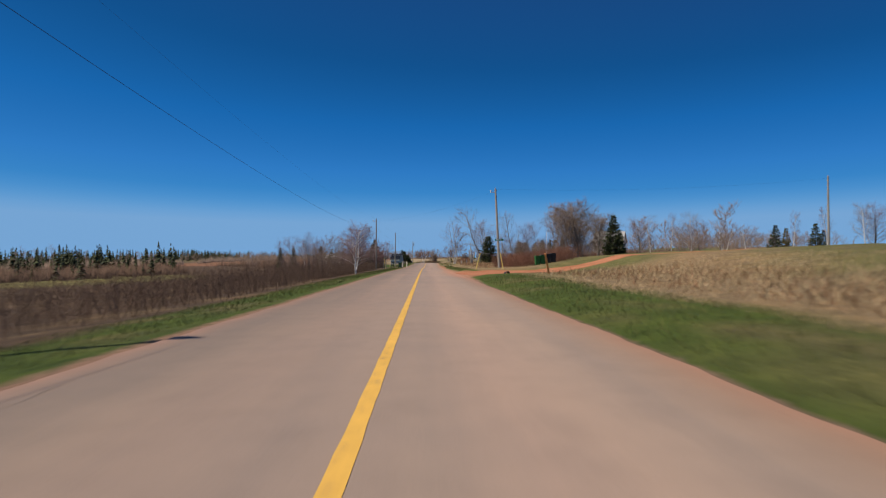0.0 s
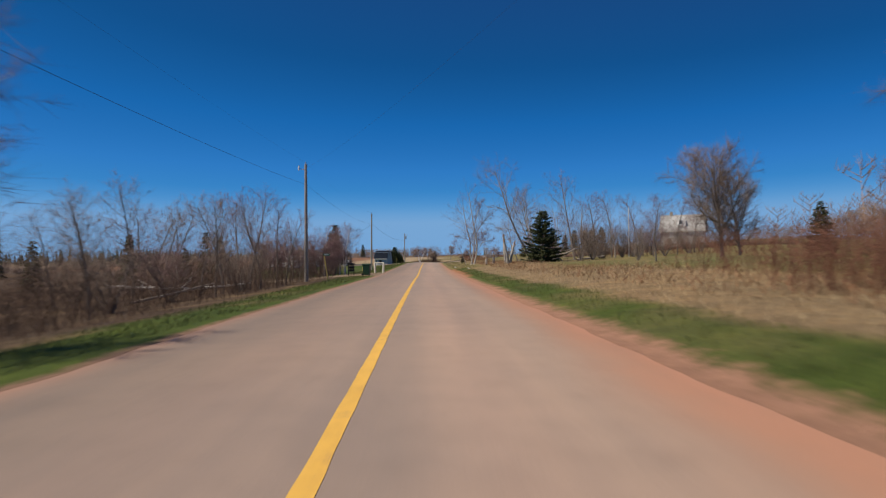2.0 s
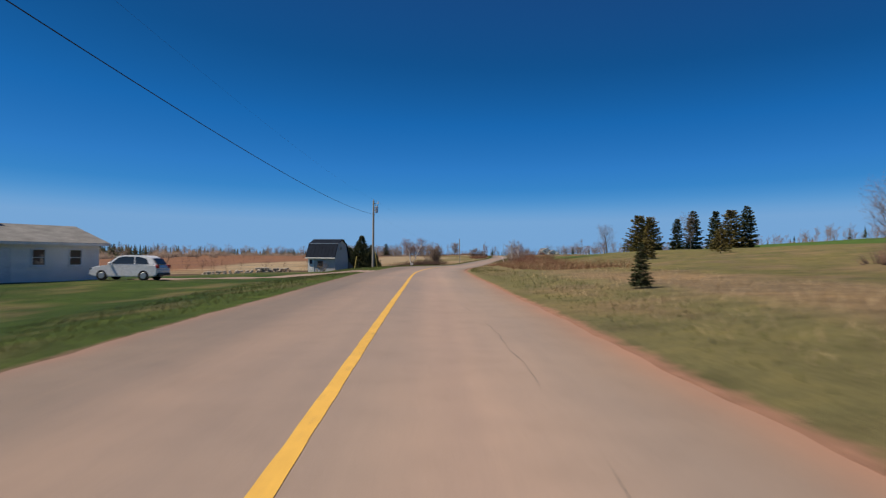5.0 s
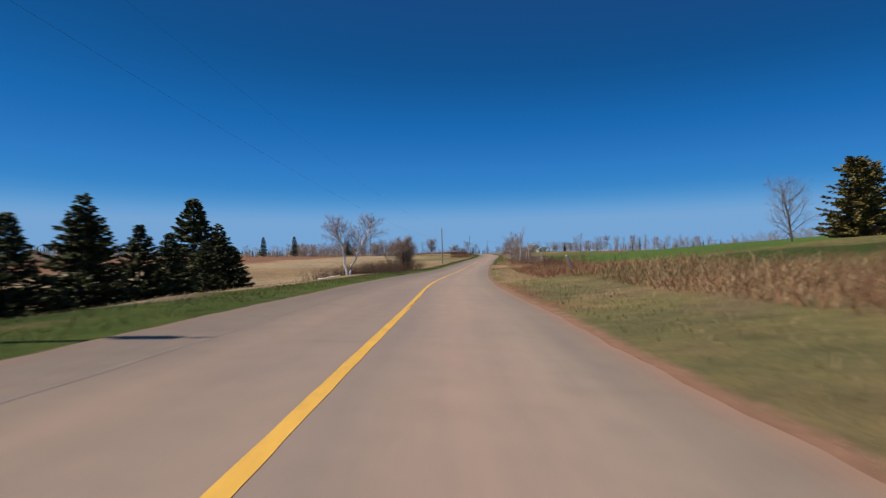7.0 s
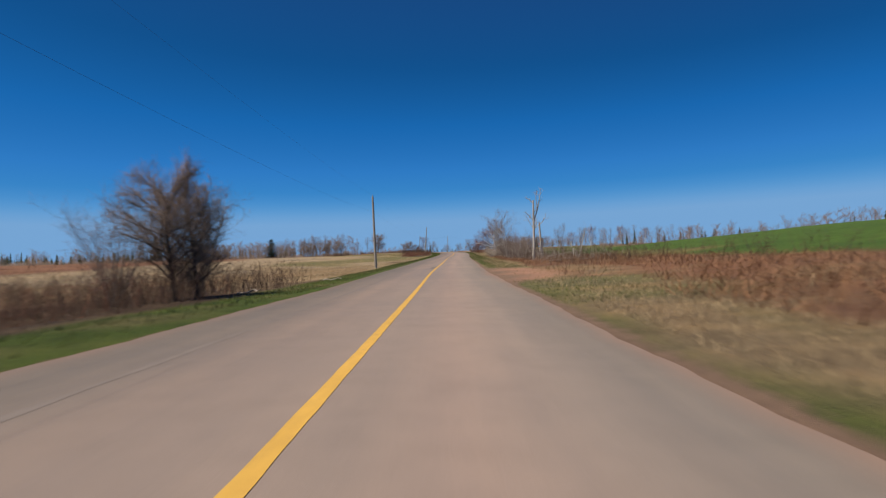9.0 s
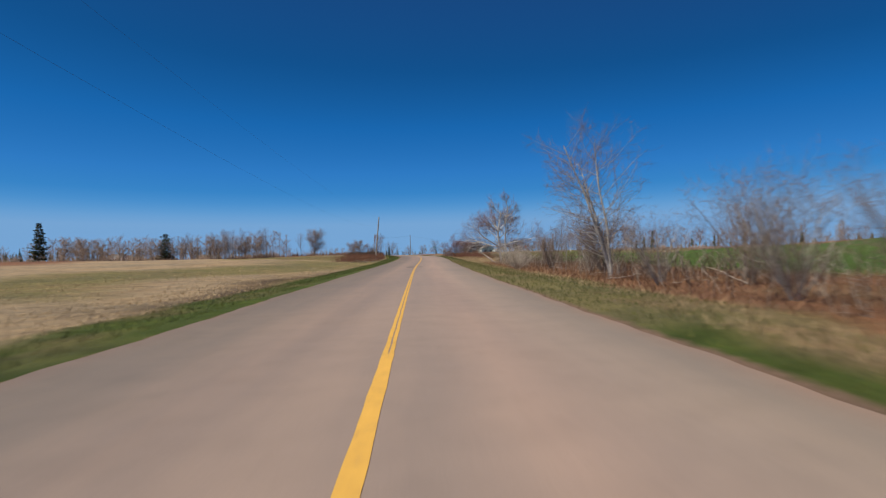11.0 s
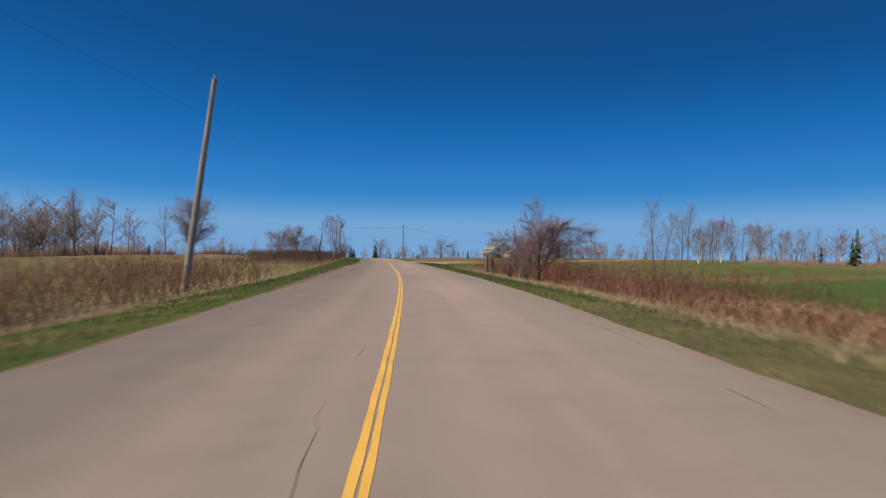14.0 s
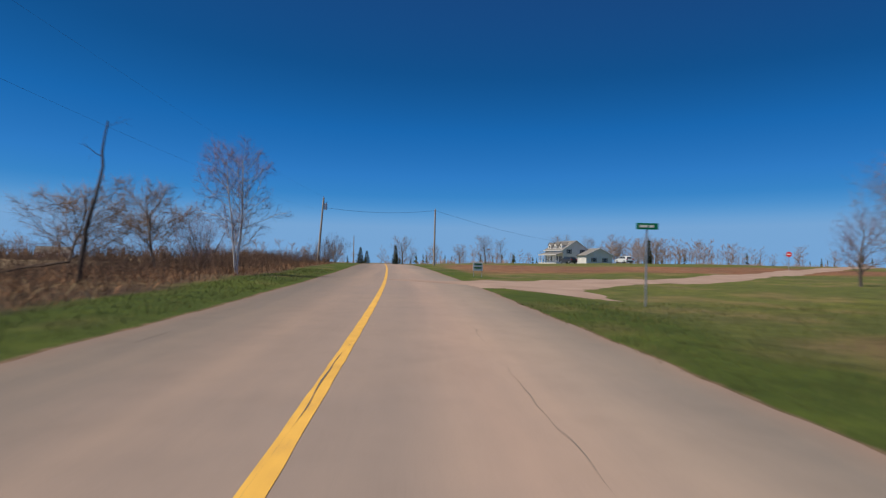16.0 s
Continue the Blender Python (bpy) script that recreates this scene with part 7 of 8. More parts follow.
conifer("spruce_tree", 28.6, 96.5, 0.7, 55, "dark spruce among leafless maples", 6.0, 1.7, fill=1.5)
conifer("spruce_tree", 36, 128, 0.8, 55, "dark spruce among leafless maples", 6.0, 1.7, fill=1.5)
for k, (x, y, s) in enumerate(((44, 128, 1.2), (50, 133, 1.25), (53, 130, 1.3), (58, 138, 1.2), (64, 141, 1.2), (69, 150, 1.1), (75, 152, 1.1), (40, 122, 1.1), (82, 150, 1.0), (62, 100, 0.95), (66, 97, 1.0), (71, 102, 1.05), (76, 99, 1.0), (59, 104, 0.9), (84, 108, 1.05))):
    bare_tree("birch_tree", x, y, s, ("birch", "aspen", "birch", "far_maple")[k % 4], 93 + k % 3, BIRCH if k % 4 != 3 else BARK, PURPLE_TWIGS if k % 2 else TWIGS, "leafless birch on the hill" if k % 4 != 3 else "leafless maple on the hill", "trees on the hill")
for x, y, s, n in ((76, 141, 1.2, NEEDLES), (79.5, 143, 1.1, OLIVE_NEEDLES), (82.5, 137, 1.2, NEEDLES), (70, 133, 0.45, NEEDLES), (85.5, 139, 1.0, NEEDLES)):
    conifer("spruce_tree", x, y, s, 58 if n is NEEDLES else 59, "dark spruce on the hilltop" if n is NEEDLES else "rust-brown conifer on the hilltop", 6.0, 1.7, n, group="hilltop conifers")
for x, y, st, sd in ((6.96, 161.6, "clump_poplar", 101), (7.05, 165.8, "second_poplar", 102), (12.84, 168.5, "thin_poplar", 103)):
    bare_tree("poplar_tree", x, y, 1.0, st, sd, PALE_BARK, PURPLE_TWIGS, "pale multi-stemmed leafless poplar in dry grass" if st != "thin_poplar" else "thin pale leafless poplar in dry grass", "poplar clump", turn=0)
conifer("spruce_tree", 13.5, 143.9, 0.86, 103, "broad dark green spruce at the grass edge", 6.9, 2.8, bare=0.02, fill=1.9, taper=0.65, ragged=0.32)
bare_tree("dead_tree", 13.2, 149.2, 1.6, "leaning", 104, DEAD_WOOD, TWIGS, "long dead pale tree leaning far over", category="dead tree", tilt=(0, -29), turn=0, sink=0.1)
bare_tree("dead_tree", 15.0, 152.5, 1.15, "leaning", 105, DEAD_WOOD, TWIGS, "dead pale tree leaning over", category="dead tree", tilt=(0, -14), sink=0.1)
bare_tree("dead_tree", 21.5, 162.5, 1.45, "leaning", 106, DEAD_WOOD, TWIGS, "tall dead pale tree leaning over", category="dead tree", tilt=(0, -13), sink=0.1)
bare_tree("dead_tree", 22.8, 164, 1.4, "snag", 107, DEAD_WOOD, TWIGS, "tall dead white tree with few limbs", category="dead tree", tilt=(0, -4))
bare_tree("dead_tree", 29.5, 170, 1.1, "snag", 108, DEAD_WOOD, TWIGS, "dead white tree before the farmhouse", category="dead tree", tilt=(0, 10))
bare_tree("dead_tree", 33, 172, 0.95, "snag", 107, DEAD_WOOD, TWIGS, "dead white tree before the farmhouse", category="dead tree", tilt=(0, 18))
for k, (x, y, s) in enumerate(((25.0, 162, 1.25), (27.5, 165, 1.35), (30, 168, 1.3), (26.5, 171, 1.4), (32.5, 171, 1.35), (34.5, 175, 1.4), (29, 175, 1.3), (33, 163, 0.95), (36.5, 168, 1.15), (40, 172, 1.25), (43.5, 176, 1.3), (46.5, 181, 1.3), (38, 178, 1.2), (30.5, 160, 0.8), (49, 184, 1.2))):
    bare_tree("bare_tree", x, y, s, ("clump", "aspen", "clump", "birch")[k % 4], (61, 33, 62, 94)[k % 4], BARK, PURPLE_TWIGS if k % 2 else TWIGS, "leafless tree before the farmhouse", "trees before the farmhouse", wide=1.2)
for x, y, s in ((20.0, 153.0, 1.25), (22.2, 155.2, 1.3), (23.5, 141.0, 1.1)):
    bare_tree("bare_bush", x, y, s, "clump", 62, BARK, TWIGS, "dense leafless bush beside the broad spruce", category="bush")
bare_tree("bare_tree", 14.8, 158, 1.15, "poplar", 102, PALE_BARK, PURPLE_TWIGS, "leafless poplar behind the spruce")
bare_tree("bare_tree", 18.5, 160, 0.95, "poplar", 101, PALE_BARK, PURPLE_TWIGS, "leafless poplar behind the spruce")
bare_tree("bare_tree", 13.8, 166, 0.7, "leaning", 105, PALE_BARK, TWIGS, "thin pale leafless tree leaning over", tilt=(0, -16))
bare_tree("bare_tree", 18.0, 120, 0.74, "birch", 94, BARK, PURPLE_TWIGS, "dark leafless small tree on the lawn", wide=1.1)
for x, y, z, sd in ((50.0, 207, 0.85, 85), (55.0, 209, 0.75, 81), (46.5, 204, 0.7, 85)):
    bare_tree("maple_tree", x, y, z, "far_maple", sd, BARK, TWIGS, "leafless tree before the farmhouse", "trees before the farmhouse")
guard("flag_pole", 30.6, 166.7, 30.6, 166.7, 7.4, WHITE_PAINT, "thin white pole on the lawn", 0.06, "pole")
bare_tree("bare_tree", 39.5, 226, 0.92, "far_maple", 85, BARK, TWIGS, "round leafless tree in the meadow")
conifer("spruce_tree", 7.2, 193.0, 0.24, 54, "small dark fir in russet weeds", 6.0, 1.7)
conifer("pine_tree", 27.3, 250.0, 0.68, 59, "small olive pine in the meadow", 6.0, 1.7, OLIVE_NEEDLES, bare=0.02, fill=1.5)
conifer("pine_tree", 37.0, 252, 0.55, 109, "spreading rusty pine in the meadow", 6.0, 3.0, OLIVE_NEEDLES, bare=0.1, ragged=0.5)
for x, y, s, n, sd in ((42.0, 297.0, 0.98, OLIVE_NEEDLES, 110), (44.8, 299.0, 0.95, OLIVE_NEEDLES, 111), (49.0, 296, 0.85, NEEDLES, 54), (52.5, 297, 1.05, NEEDLES, 55), (55.5, 294, 1.0, NEEDLES, 54), (57.5, 292, 1.0, OLIVE_NEEDLES, 110), (61, 293, 1.1, NEEDLES, 55)):
    conifer("pine_tree" if n is OLIVE_NEEDLES else "spruce_tree", x, y, s * 1.2, sd, "bushy olive-brown pine on the bank" if n is OLIVE_NEEDLES else "dark spruce on the bank", 6.0, 2.6 if n is OLIVE_NEEDLES else 1.5, n, group="conifers on the bank", bare=0.03, fill=2.0, taper=0.6, ragged=0.3)
bare_tree("bare_tree", 35.5, 296.0, 0.78, "far_maple", 85, BARK, TWIGS, "leafless tree on the bank beside pines")
bare_tree("bare_tree", 51.0, 294.5, 1.0, "birch", 93, BARK, TWIGS, "leafless tree between spruces")
bare_tree("dead_tree", 28.84, 380.6, 1.0, "broken_birch", 112, PALE_BARK, DEAD_WOOD, "tall dead birch with a broken top", category="dead tree", turn=0)
bare_tree("dead_tree", 31.9, 375.7, 0.55, "snag", 113, PALE_BARK, TWIGS, "small broken dead birch in brush", category="dead tree", tilt=(0, 12))
bare_tree("bare_tree", 34.2, 414, 0.88, "poplar", 102, PALE_BARK, TWIGS, "pale leafless poplar in the thicket")
bare_tree("fallen_birch", 37, 437.5, 1.0, "thicket", 114, DEAD_WOOD, DEAD_WOOD, "tangle of white broken birch branches", category="dead tree", wide=1.5)
bare_tree("fallen_birch", 36.0, 434, 0.85, "thicket", 115, DEAD_WOOD, DEAD_WOOD, "tangle of white broken birch branches", category="dead tree", wide=1.4)
for k, (x, y, s) in enumerate(((31, 395, 0.8), (32.4, 400, 0.9), (35.5, 406, 1.0), (33.2, 408, 0.75), (36.2, 419, 0.95), (38.4, 426, 0.9), (37.6, 431, 0.8), (30.3, 391, 0.7), (29.8, 387, 0.6), (41, 440, 0.8), (40, 446, 0.6))):
    bare_tree("bare_bush", x, y, s, "clump", 116 + k % 3, PALE_BARK if k % 2 else BARK, TWIGS, "grey leafless bush in the roadside thicket", "thicket bushes", category="bush")
bare_tree("birch_tree", 43.42, 463.6, 1.0, "white_birch", 121, BIRCH, PURPLE_TWIGS, "spreading white birch with purplish twigs", turn=0)
bare_tree("poplar_tree", 42.8, 459.0, 1.0, "tall_poplar", 122, PALE_BARK, TWIGS, "tall thin crooked leafless poplar", turn=0)
bare_tree("birch_tree", 47.2, 452.0, 0.55, "aspen", 123, PALE_BARK, TWIGS, "small thin leafless poplar in brush")
bare_tree("birch_tree", 51.5, 485.3, 0.35, "aspen", 123, BIRCH, TWIGS, "small white birch sapling in weeds")
bare_tree("apple_tree", 52.1, 529.9, 1.12, "apple", 124, DARK_BARK, PURPLE_TWIGS, "dark wind-bent leafless apple tree", tilt=(0, 6), wide=1.05)
bare_tree("apple_tree", 50.6, 527.6, 0.6, "clump", 117, BARK, PURPLE_TWIGS, "dark leafless bush under the apple tree", category="bush")
bare_tree("apple_tree", 51.2, 533.0, 0.55, "clump", 118, BARK, PURPLE_TWIGS, "dark leafless bush under the apple tree", category="bush")
for k, (x, y, s, st) in enumerate(((58.5, 527.2, 0.72, "aspen"), (59.9, 554.6, 0.72, "birch"), (61.5, 556, 0.66, "aspen"), (57.5, 547, 0.5, "aspen"), (64.7, 574.7, 1.25, "clump"), (62.5, 563, 1.15, "clump"), (60.5, 541, 0.6, "aspen"), (67, 571, 1.15, "clump"), (63, 534, 0.7, "aspen"))):
    bare_tree("bare_tree", x, y, s, st, (93, 94, 71, 72)[k % 4] if st != "clump" else 116, BARK, TWIGS, "thin leafless tree in roadside weeds", "trees in the roadside weeds")
for k, (x, y) in enumerate(((101, 594), (104, 597), (110, 603), (117, 610), (121, 615), (125, 618), (136, 629), (141, 633), (150, 640), (155, 645), (161, 648), (170, 655), (180, 660), (192, 667), (205, 672))):
    bare_tree("birch_tree", x, y, rngp.uniform(1.05, 1.5), ("birch", "aspen", "twin_birch")[k % 3], 93 if k % 3 == 0 else (71 if k % 3 == 1 else 11), BIRCH if k % 3 == 2 else BARK, PURPLE_TWIGS if k % 3 == 2 else TWIGS, "leafless birch in the field hedgerow" if k % 3 == 2 else "grey leafless tree in the field hedgerow", "field hedgerow")
bare_tree("bare_tree", 76.6, 591.6, 0.62, "far_maple", 85, BARK, PURPLE_TWIGS, "leafless small tree beside the grass")
for k, (x, y, s) in enumerate(((88, 742, 1.2), (94, 748, 1.1), (112, 748, 1.3), (120, 745, 1.2), (126, 738, 1.15), (131, 730, 1.2), (136, 734, 1.1), (122, 728, 0.8), (82, 752, 0.9), (70, 775, 0.9))):
    bare_tree("maple_tree", x, y, s, ("far_maple", "birch")[k % 2], 85 if k % 2 == 0 else 93, BARK, TWIGS, "leafless tree beside the white house", "trees round the white house")
woods("far_bare_wood", rngp, rngp.uniform(118, 160, 70), rngp.uniform(728, 760, 70), (5, 9), small_bare, TWIGS, "grey leafless wood behind the white house")
conifer("spruce_tree", 128, 722, 1.1, 58, "dark spruce beside the white house", 6.0, 1.2)

# ---- far woods ----
rngw = np.random.default_rng(200)


def row(n, pts, jit):
    p = np.array(pts, float)
    run = np.r_[0, np.cumsum(np.hypot(*np.diff(p, axis=0).T))]
    s = rngw.uniform(0, run[-1], n)
    return np.interp(s, run, p[:, 0]) + rngw.normal(0, jit, n), np.interp(s, run, p[:, 1]) + rngw.normal(0, jit, n)


woods("far_spruce_wood", rngw, *row(800, [(-150, 30), (-155, 200), (-185, 330), (-170, 480), (-210, 640), (-140, 800), (-90, 1000)], 13), (4.0, 8.5), small_conifer, NEEDLES, "dark far spruce wood across the fields")
woods("far_spruce_wood", rngw, *row(70, [(-72, 165), (-93, 190), (-118, 210), (-75, 150)], 7), (3, 7.5), small_conifer, NEEDLES, "dark spruces at the far field edge")
woods("far_bare_wood", rngw, *row(330, [(-130, 40), (-120, 200), (-150, 330), (-120, 470), (-150, 640), (-60, 780), (20, 860), (110, 900)], 12), (3, 7), small_bare, TWIGS, "grey leafless far wood across the fields")
woods("far_bare_wood", rngw, *row(310, [(130, 616), (150, 560), (165, 480), (168, 400), (160, 320), (150, 240)], 6), (3.5, 8), small_bare, TWIGS, "grey leafless wood behind the green field")
woods("far_spruce_wood", rngw, *row(26, [(134, 614), (155, 560), (170, 480), (172, 400)], 6), (3, 7), small_conifer, NEEDLES, "dark spruces in the wood behind the field")
woods("far_bare_wood", rngw, *row(150, [(70, 790), (120, 780), (180, 760), (240, 700), (260, 620)], 9), (4.0, 8), small_bare, TWIGS, "grey leafless far wood")
woods("far_spruce_wood", rngw, *row(110, [(60, 820), (140, 800), (220, 770), (280, 700), (290, 600)], 9), (3, 6.5), small_conifer, NEEDLES, "dark far spruce wood")
woods("far_bare_wood", rngw, *row(120, [(40, 110), (60, 150), (85, 190), (110, 230), (140, 250)], 7), (4, 8.5), small_bare, TWIGS, "grey leafless wood on the hill")
woods("far_bare_wood", rngw, *row(90, [(-24, 285), (-60, 330), (-75, 420), (-40, 520)], 8), (1.0, 2.2), small_bare, BRUSH, "low brown thicket at the field edge")
woods("far_bare_wood", rngw, *row(160, [(-58, 560), (-30, 600), (10, 605), (30, 640), (38, 700)], 8), (1.5, 4), small_bare, TWIGS, "brown thicket at the field edge")

woods("far_hedge", rngw, *row(420, [(-120, 30), (-112, 200), (-140, 330), (-112, 470), (-140, 640), (-55, 770), (20, 850), (110, 890)], 9), (1.6, 4.2), small_bush, TWIGS, "low grey-brown thicket along the far woods")
woods("far_hedge", rngw, *row(250, [(126, 612), (147, 555), (161, 480), (163, 400), (155, 320), (146, 240)], 4), (1.0, 2.6), small_bush, TWIGS, "low brown thicket behind the green field")
woods("far_hedge", rngw, *row(150, [(40, 780), (70, 785), (120, 775), (180, 755), (240, 695), (260, 615)], 6), (1.5, 3.6), small_bush, TWIGS, "low brown far thicket")
woods("far_hedge", rngw, *row(110, [(-24, 590), (10, 588), (30, 625), (40, 690)], 3), (0.8, 1.9), small_bush, BRUSH, "low dark thicket under the poplars")
woods("far_hedge", rngw, *row(200, [(-150, 560), (-90, 590), (-50, 602), (-20, 600), (12, 596)], 4), (1.5, 3.4), small_bush, TWIGS, "grey-brown thicket under the field row")
woods("far_spruce_wood", rngw, *row(150, [(-170, 600), (-100, 625), (-50, 640), (-10, 650)], 6), (2.5, 5.5), small_conifer, NEEDLES, "dark spruces behind the field row")
woods("far_bare_wood", rngw, *row(130, [(-150, 575), (-90, 600), (-40, 612), (-5, 606)], 5), (4, 7.5), small_bare, TWIGS, "grey leafless wood behind the field row")
woods("far_bare_wood", rngw, *row(170, [(-52, 592), (-20, 595), (10, 590)], 3.5), (4.5, 8.2), small_bare, TWIGS, "grey leafless poplars in the field row")
woods("far_hedge", rngw, *row(150, [(26, 204), (44, 206), (60, 212), (90, 226)], 4), (0.9, 2.6), small_bush, BRUSH, "brown leafless hedge before the farmhouse")
woods("far_bare_wood", rngw, *row(40, [(26, 204), (44, 206), (60, 212), (90, 226)], 4), (2.0, 4.0), small_bare, TWIGS, "thin leafless saplings before the farmhouse")
woods("far_hedge", rngw, *row(130, [(-36, 168), (-44, 195), (-54, 225), (-75, 262)], 4), (1.2, 3.2), small_bush, BRUSH, "dark leafless thicket behind the lawn")
woods("far_bare_wood", rngw, *row(60, [(-38, 168), (-46, 195), (-57, 228), (-80, 265)], 4), (2.5, 5.0), small_bare, TWIGS, "grey leafless wood behind the lawn")
woods("far_hedge", rngw, *row(260, [(-70, 10), (-72, 60), (-66, 110), (-60, 150), (-80, 175)], 6), (1.2, 3.2), small_bush, BRUSH, "dark thicket across the wet meadow")
woods("far_spruce_wood", rngw, *row(48, [(-64, 20), (-70, 70), (-66, 120), (-62, 150)], 7), (1.8, 4.8), small_conifer, NEEDLES, "dark spruces across the wet meadow")

# ---- grasses, weeds and brush ----
rngg = np.random.default_rng(300)
blades("verge_grass", [scattered(rngg, -6, 150, -6.9, -4.2, 55), scattered(rngg, 150, 262, -9, -4.2, 40), scattered(rngg, 262, 440, -6.6, -4.3, 48), scattered(rngg, 440, 610, -6.4, -3.95, 48)], rngg, (0.05, 0.14), (0.012, 0.03), GRASS, "short green verge grass along the road")
blades("verge_grass", [scattered(rngg, -6, 43, 3.9, 7.2, 55), scattered(rngg, 72, 150, 4.3, 5.8, 44), scattered(rngg, 150, 284, 4.2, 7.0, 20), scattered(rngg, 330, 343, 3.9, 7.5, 30, 0.5), scattered(rngg, 343, 362, 4.6, 9, 4, 0.7), scattered(rngg, 362, 398, 4.1, 6.6, 48), scattered(rngg, 398, 462, 3.85, 7.8, 46), scattered(rngg, 462, 576, 3.9, 6.6, 48), scattered(rngg, 560, 578, 6, 22, 30)], rngg, (0.05, 0.15), (0.012, 0.03), GRASS, "short green verge grass along the road")
blades("dry_verge_grass", [scattered(rngg, -6, 44, 6.5, 20, 40, 0.5), scattered(rngg, 72, 150, 5.7, 13, 34, 0.5), scattered(rngg, 150, 215, 5, 14, 20, 0.7), scattered(rngg, 361, 398, 4.8, 7.2, 51, 0.4), scattered(rngg, 398, 462, 6.2, 8.4, 27, 0.5), scattered(rngg, 462, 552, 5.8, 8.4, 76, 0.3), scattered(rngg, 215, 284, 5.0, 8.2, 10, 0.8), scattered(rngg, 284, 332, 4.4, 6.9, 61, 0.3), scattered(rngg, 332, 341, 4.6, 8.5, 34, 0.4), scattered(rngg, 75, 175, 8, 20, 8, 0.6)], rngg, (0.07, 0.24), (0.006, 0.014), PALE_GRASS, "dry yellow grass on the bank", lean=1.8, bent=True)
blades("dry_field_grass", [scattered(rngg, 300, 358, -30, -15, 7, 0.4), scattered(rngg, 358, 540, -30, -6.4, 7, 0.4), scattered(rngg, 262, 300, -20, -7, 7, 0.3), scattered(rngg, 358, 540, -12, -6.4, 14, 0.3)], rngg, (0.05, 0.16), (0.012, 0.03), PALE_GRASS, "pale dry grass in the fallow field", lean=2.6, bent=True)
blades("tall_dry_grass", [scattered(rngg, 218, 271, 8.6, 12.5, 20, 0.5), scattered(rngg, 284, 332, 9, 13, 5, 0.7), scattered(rngg, 466, 512, 8, 15, 12, 0.6), scattered(rngg, 4, 44, 8.5, 15, 12, 0.5), scattered(rngg, 545, 575, -13, -6.5, 12, 0.4), scattered(rngg, 512, 556, -24, -7.5, 7, 0.6)], rngg, (0.18, 0.6), (0.010, 0.024), PALE_GRASS, "tall dry grass and reeds on the bank", lean=1.9, bent=True)
blades("tall_reeds", [scattered(rngg, 240, 282, 9.0, 14.5, 15, 0.6, 3)], rngg, (0.2, 0.95), (0.010, 0.024), PALE_GRASS, "tall matted dry reeds covering the bank", lean=2.0, bent=True)
blades("brown_reeds", [scattered(rngg, 214, 284, 8.4, 15, 22, 0.55, 3)], rngg, (0.15, 0.9), (0.010, 0.024), RUST_GRASS, "brown dead weeds matted on the bank", lean=2.2, bent=True)
blades("russet_weeds", [scattered(rngg, 218, 271, 8.4, 13, 22, 0.5, 4), scattered(rngg, 284, 332, 6.7, 13, 28, 0.3), scattered(rngg, 330, 339, 8.5, 17, 20, 0.3), scattered(rngg, 339, 366, 11.0, 17, 18, 0.4), scattered(rngg, 342, 368, 6.5, 11.5, 4, 0.7), scattered(rngg, 366, 462, 7.6, 17, 20, 0.3), scattered(rngg, 500, 550, 8.5, 16, 20, 0.3), scattered(rngg, 550, 566, 9.5, 20, 16, 0.35), scattered(rngg, 556, 640, -16, -6.6, 15, 0.4), scattered(rngg, 4, 44, 8, 14, 9, 0.6), scattered(rngg, 76, 175, 7.5, 13, 9, 0.5, 4)], rngg, (0.16, 0.5), (0.012, 0.03), RUST_GRASS, "russet dead weeds along the field edge", lean=2.6, bent=True)
brush("roadside_brush", [scattered(rngg, -6, 130, -24, -7.6, 3.2, 0.3), scattered(rngg, -6, 90, -12, -7.4, 3.0, 0.2), scattered(rngg, 138, 152, -18, -9, 3.5)], rngg, (0.6, 1.6), BRUSH, "dense brown leafless brush beside the verge", 0.009, 5)
brush("roadside_brush", [scattered(rngg, 60, 130, -20, -8.2, 2.2, 0.3)], rngg, (1.2, 2.6), BRUSH, "tall brown leafless brush beside the verge", 0.010, 6)
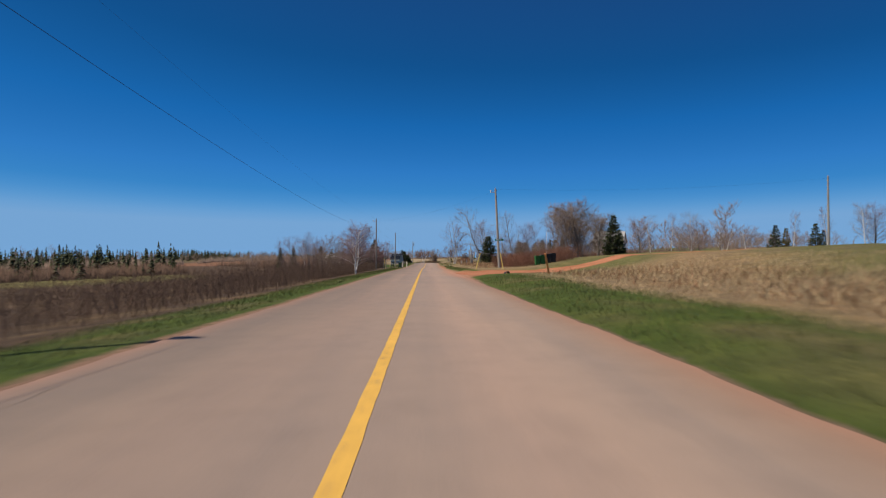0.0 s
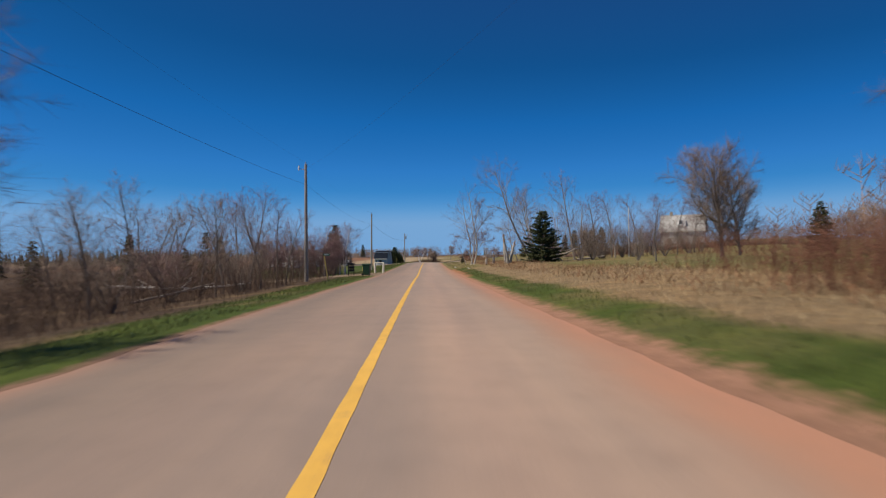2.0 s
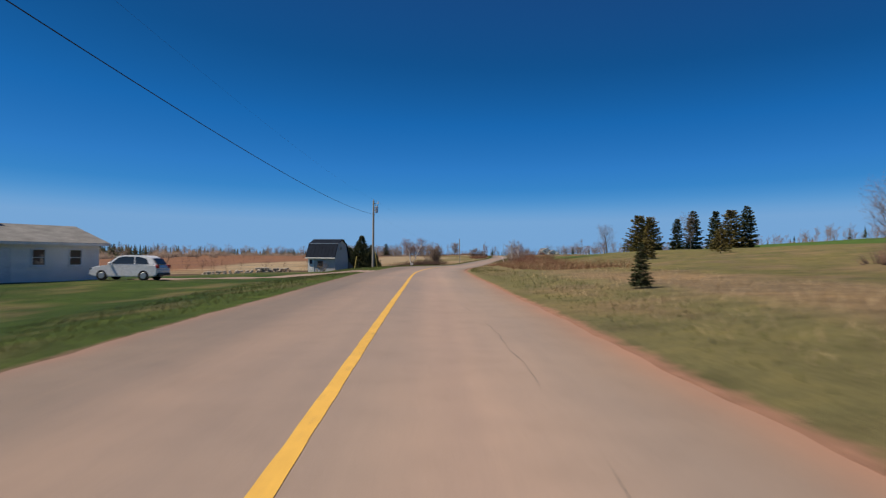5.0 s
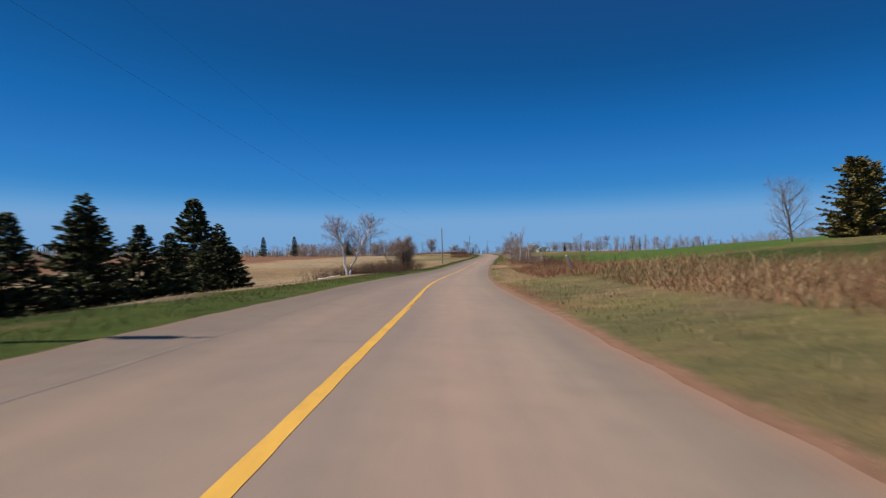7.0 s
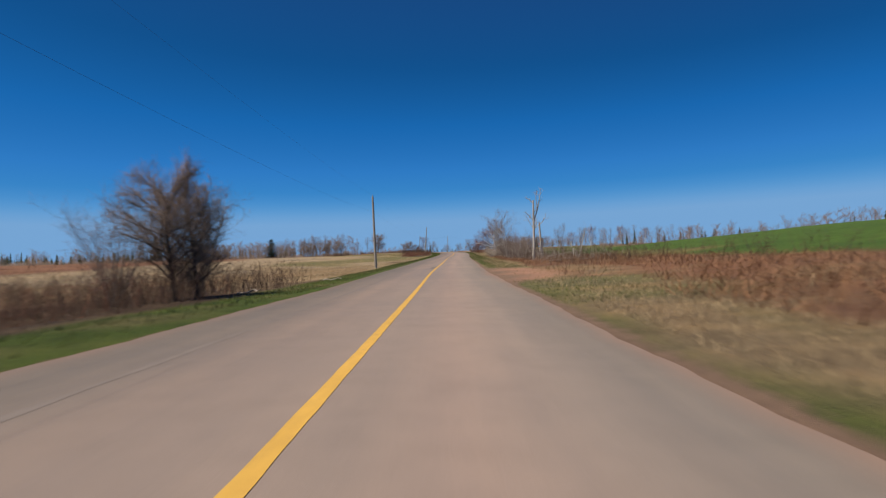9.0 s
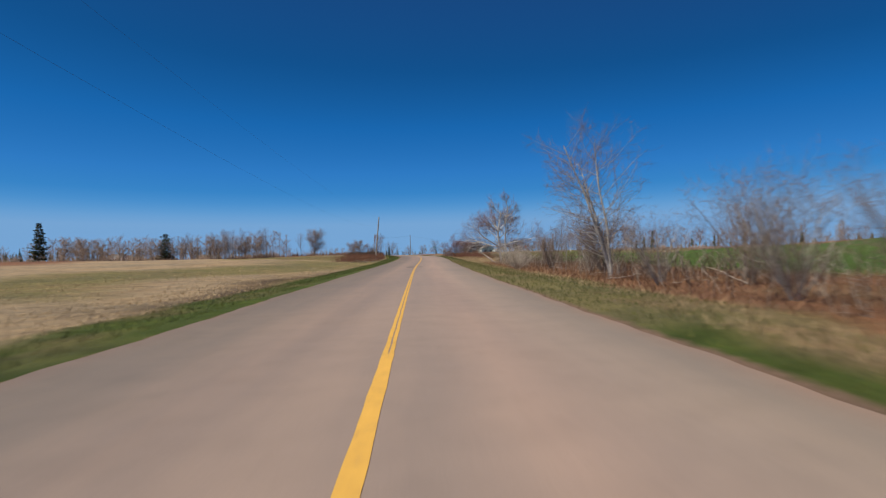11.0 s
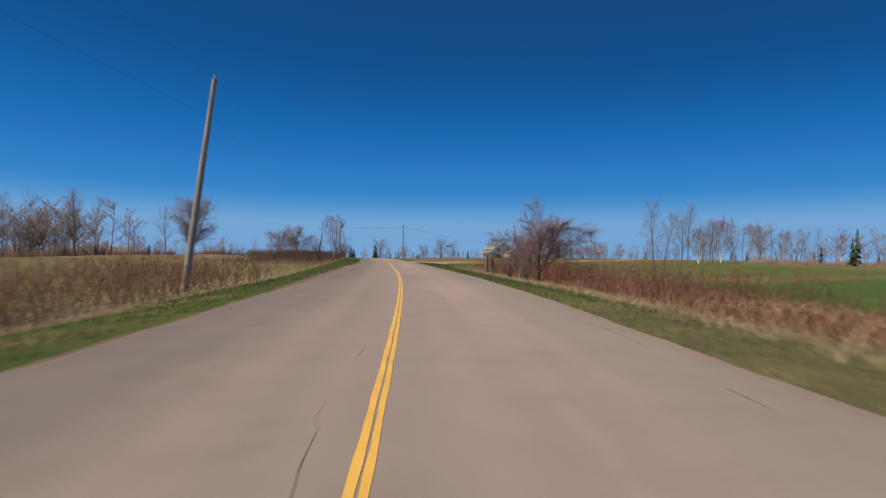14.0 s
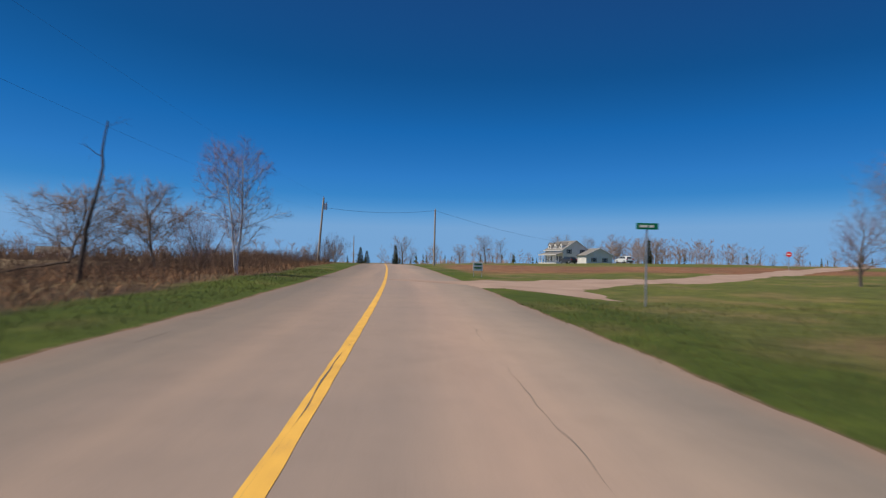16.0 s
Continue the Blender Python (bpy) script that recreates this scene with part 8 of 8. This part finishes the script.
brush("brown_bush_mound", [scattered(rngg, 74.5, 86, 9.2, 18, 17), scattered(rngg, 86, 98, 11, 22, 6)], rngg, (0.9, 1.9), RED_BRUSH, "dense reddish-brown bushes behind the pole", 0.008, 6)
brush("red_osier_bush", [scattered(rngg, 243, 262, 9, 14, 6, 0.6, 3), scattered(rngg, 215, 270, 9, 13, 1.0, 0.5)], rngg, (0.8, 1.6), RED_BRUSH, "reddish dogwood stems in dry grass", 0.007, 5)
brush("thicket_brush", [scattered(rngg, 556, 650, -17, -6.8, 6.0, 0.3), scattered(rngg, 372, 462, 8.6, 17, 3.0, 0.4), scattered(rngg, 356, 372, 9, 18, 2.5, 0.5), scattered(rngg, 338, 356, 12.5, 18, 2.0, 0.5), scattered(rngg, 303, 354, -14, -7.0, 10.0, 0.35), scattered(rngg, 286, 330, 8, 13, 2.0, 0.5)], rngg, (0.5, 1.5), BRUSH, "brown leafless thicket along the field", 0.008, 5)
brush("thicket_brush", [scattered(rngg, 508, 555, 8.2, 17, 4.5, 0.35), scattered(rngg, 552, 568, 11, 22, 3.0, 0.4), scattered(rngg, 484, 515, 9, 16, 0.9, 0.5), scattered(rngg, 494, 532, -15, -6.9, 8.0, 0.3), scattered(rngg, 330, 345, -14, -8, 3)], rngg, (0.5, 1.5), RED_BRUSH, "reddish-brown leafless thicket along the verge", 0.008, 5)
brush("pale_broken_sticks", [scattered(rngg, 366, 462, 8.4, 16.5, 1.3, 0.4, 4)], rngg, (0.4, 1.7), DEAD_WOOD, "pale broken saplings and sticks in the thicket", 0.013, 4)
brush("dry_weeds", [scattered(rngg, 145, 175, 9, 24, 1.2, 0.6, 4), scattered(rngg, 255, 275, -18, -13, 2), scattered(rngg, 254.6, 255.4, -15.2, -14.2, 30)], rngg, (0.3, 0.9), BRUSH, "dry leafless weeds in the grass", 0.006, 4)
brush("garden_hedge", [scattered(rngg, 172, 190, 32, 54, 0.9)], rngg, (1.6, 3.8), RED_BRUSH, "brown leafless bushes before the farmhouse", 0.02, 7)
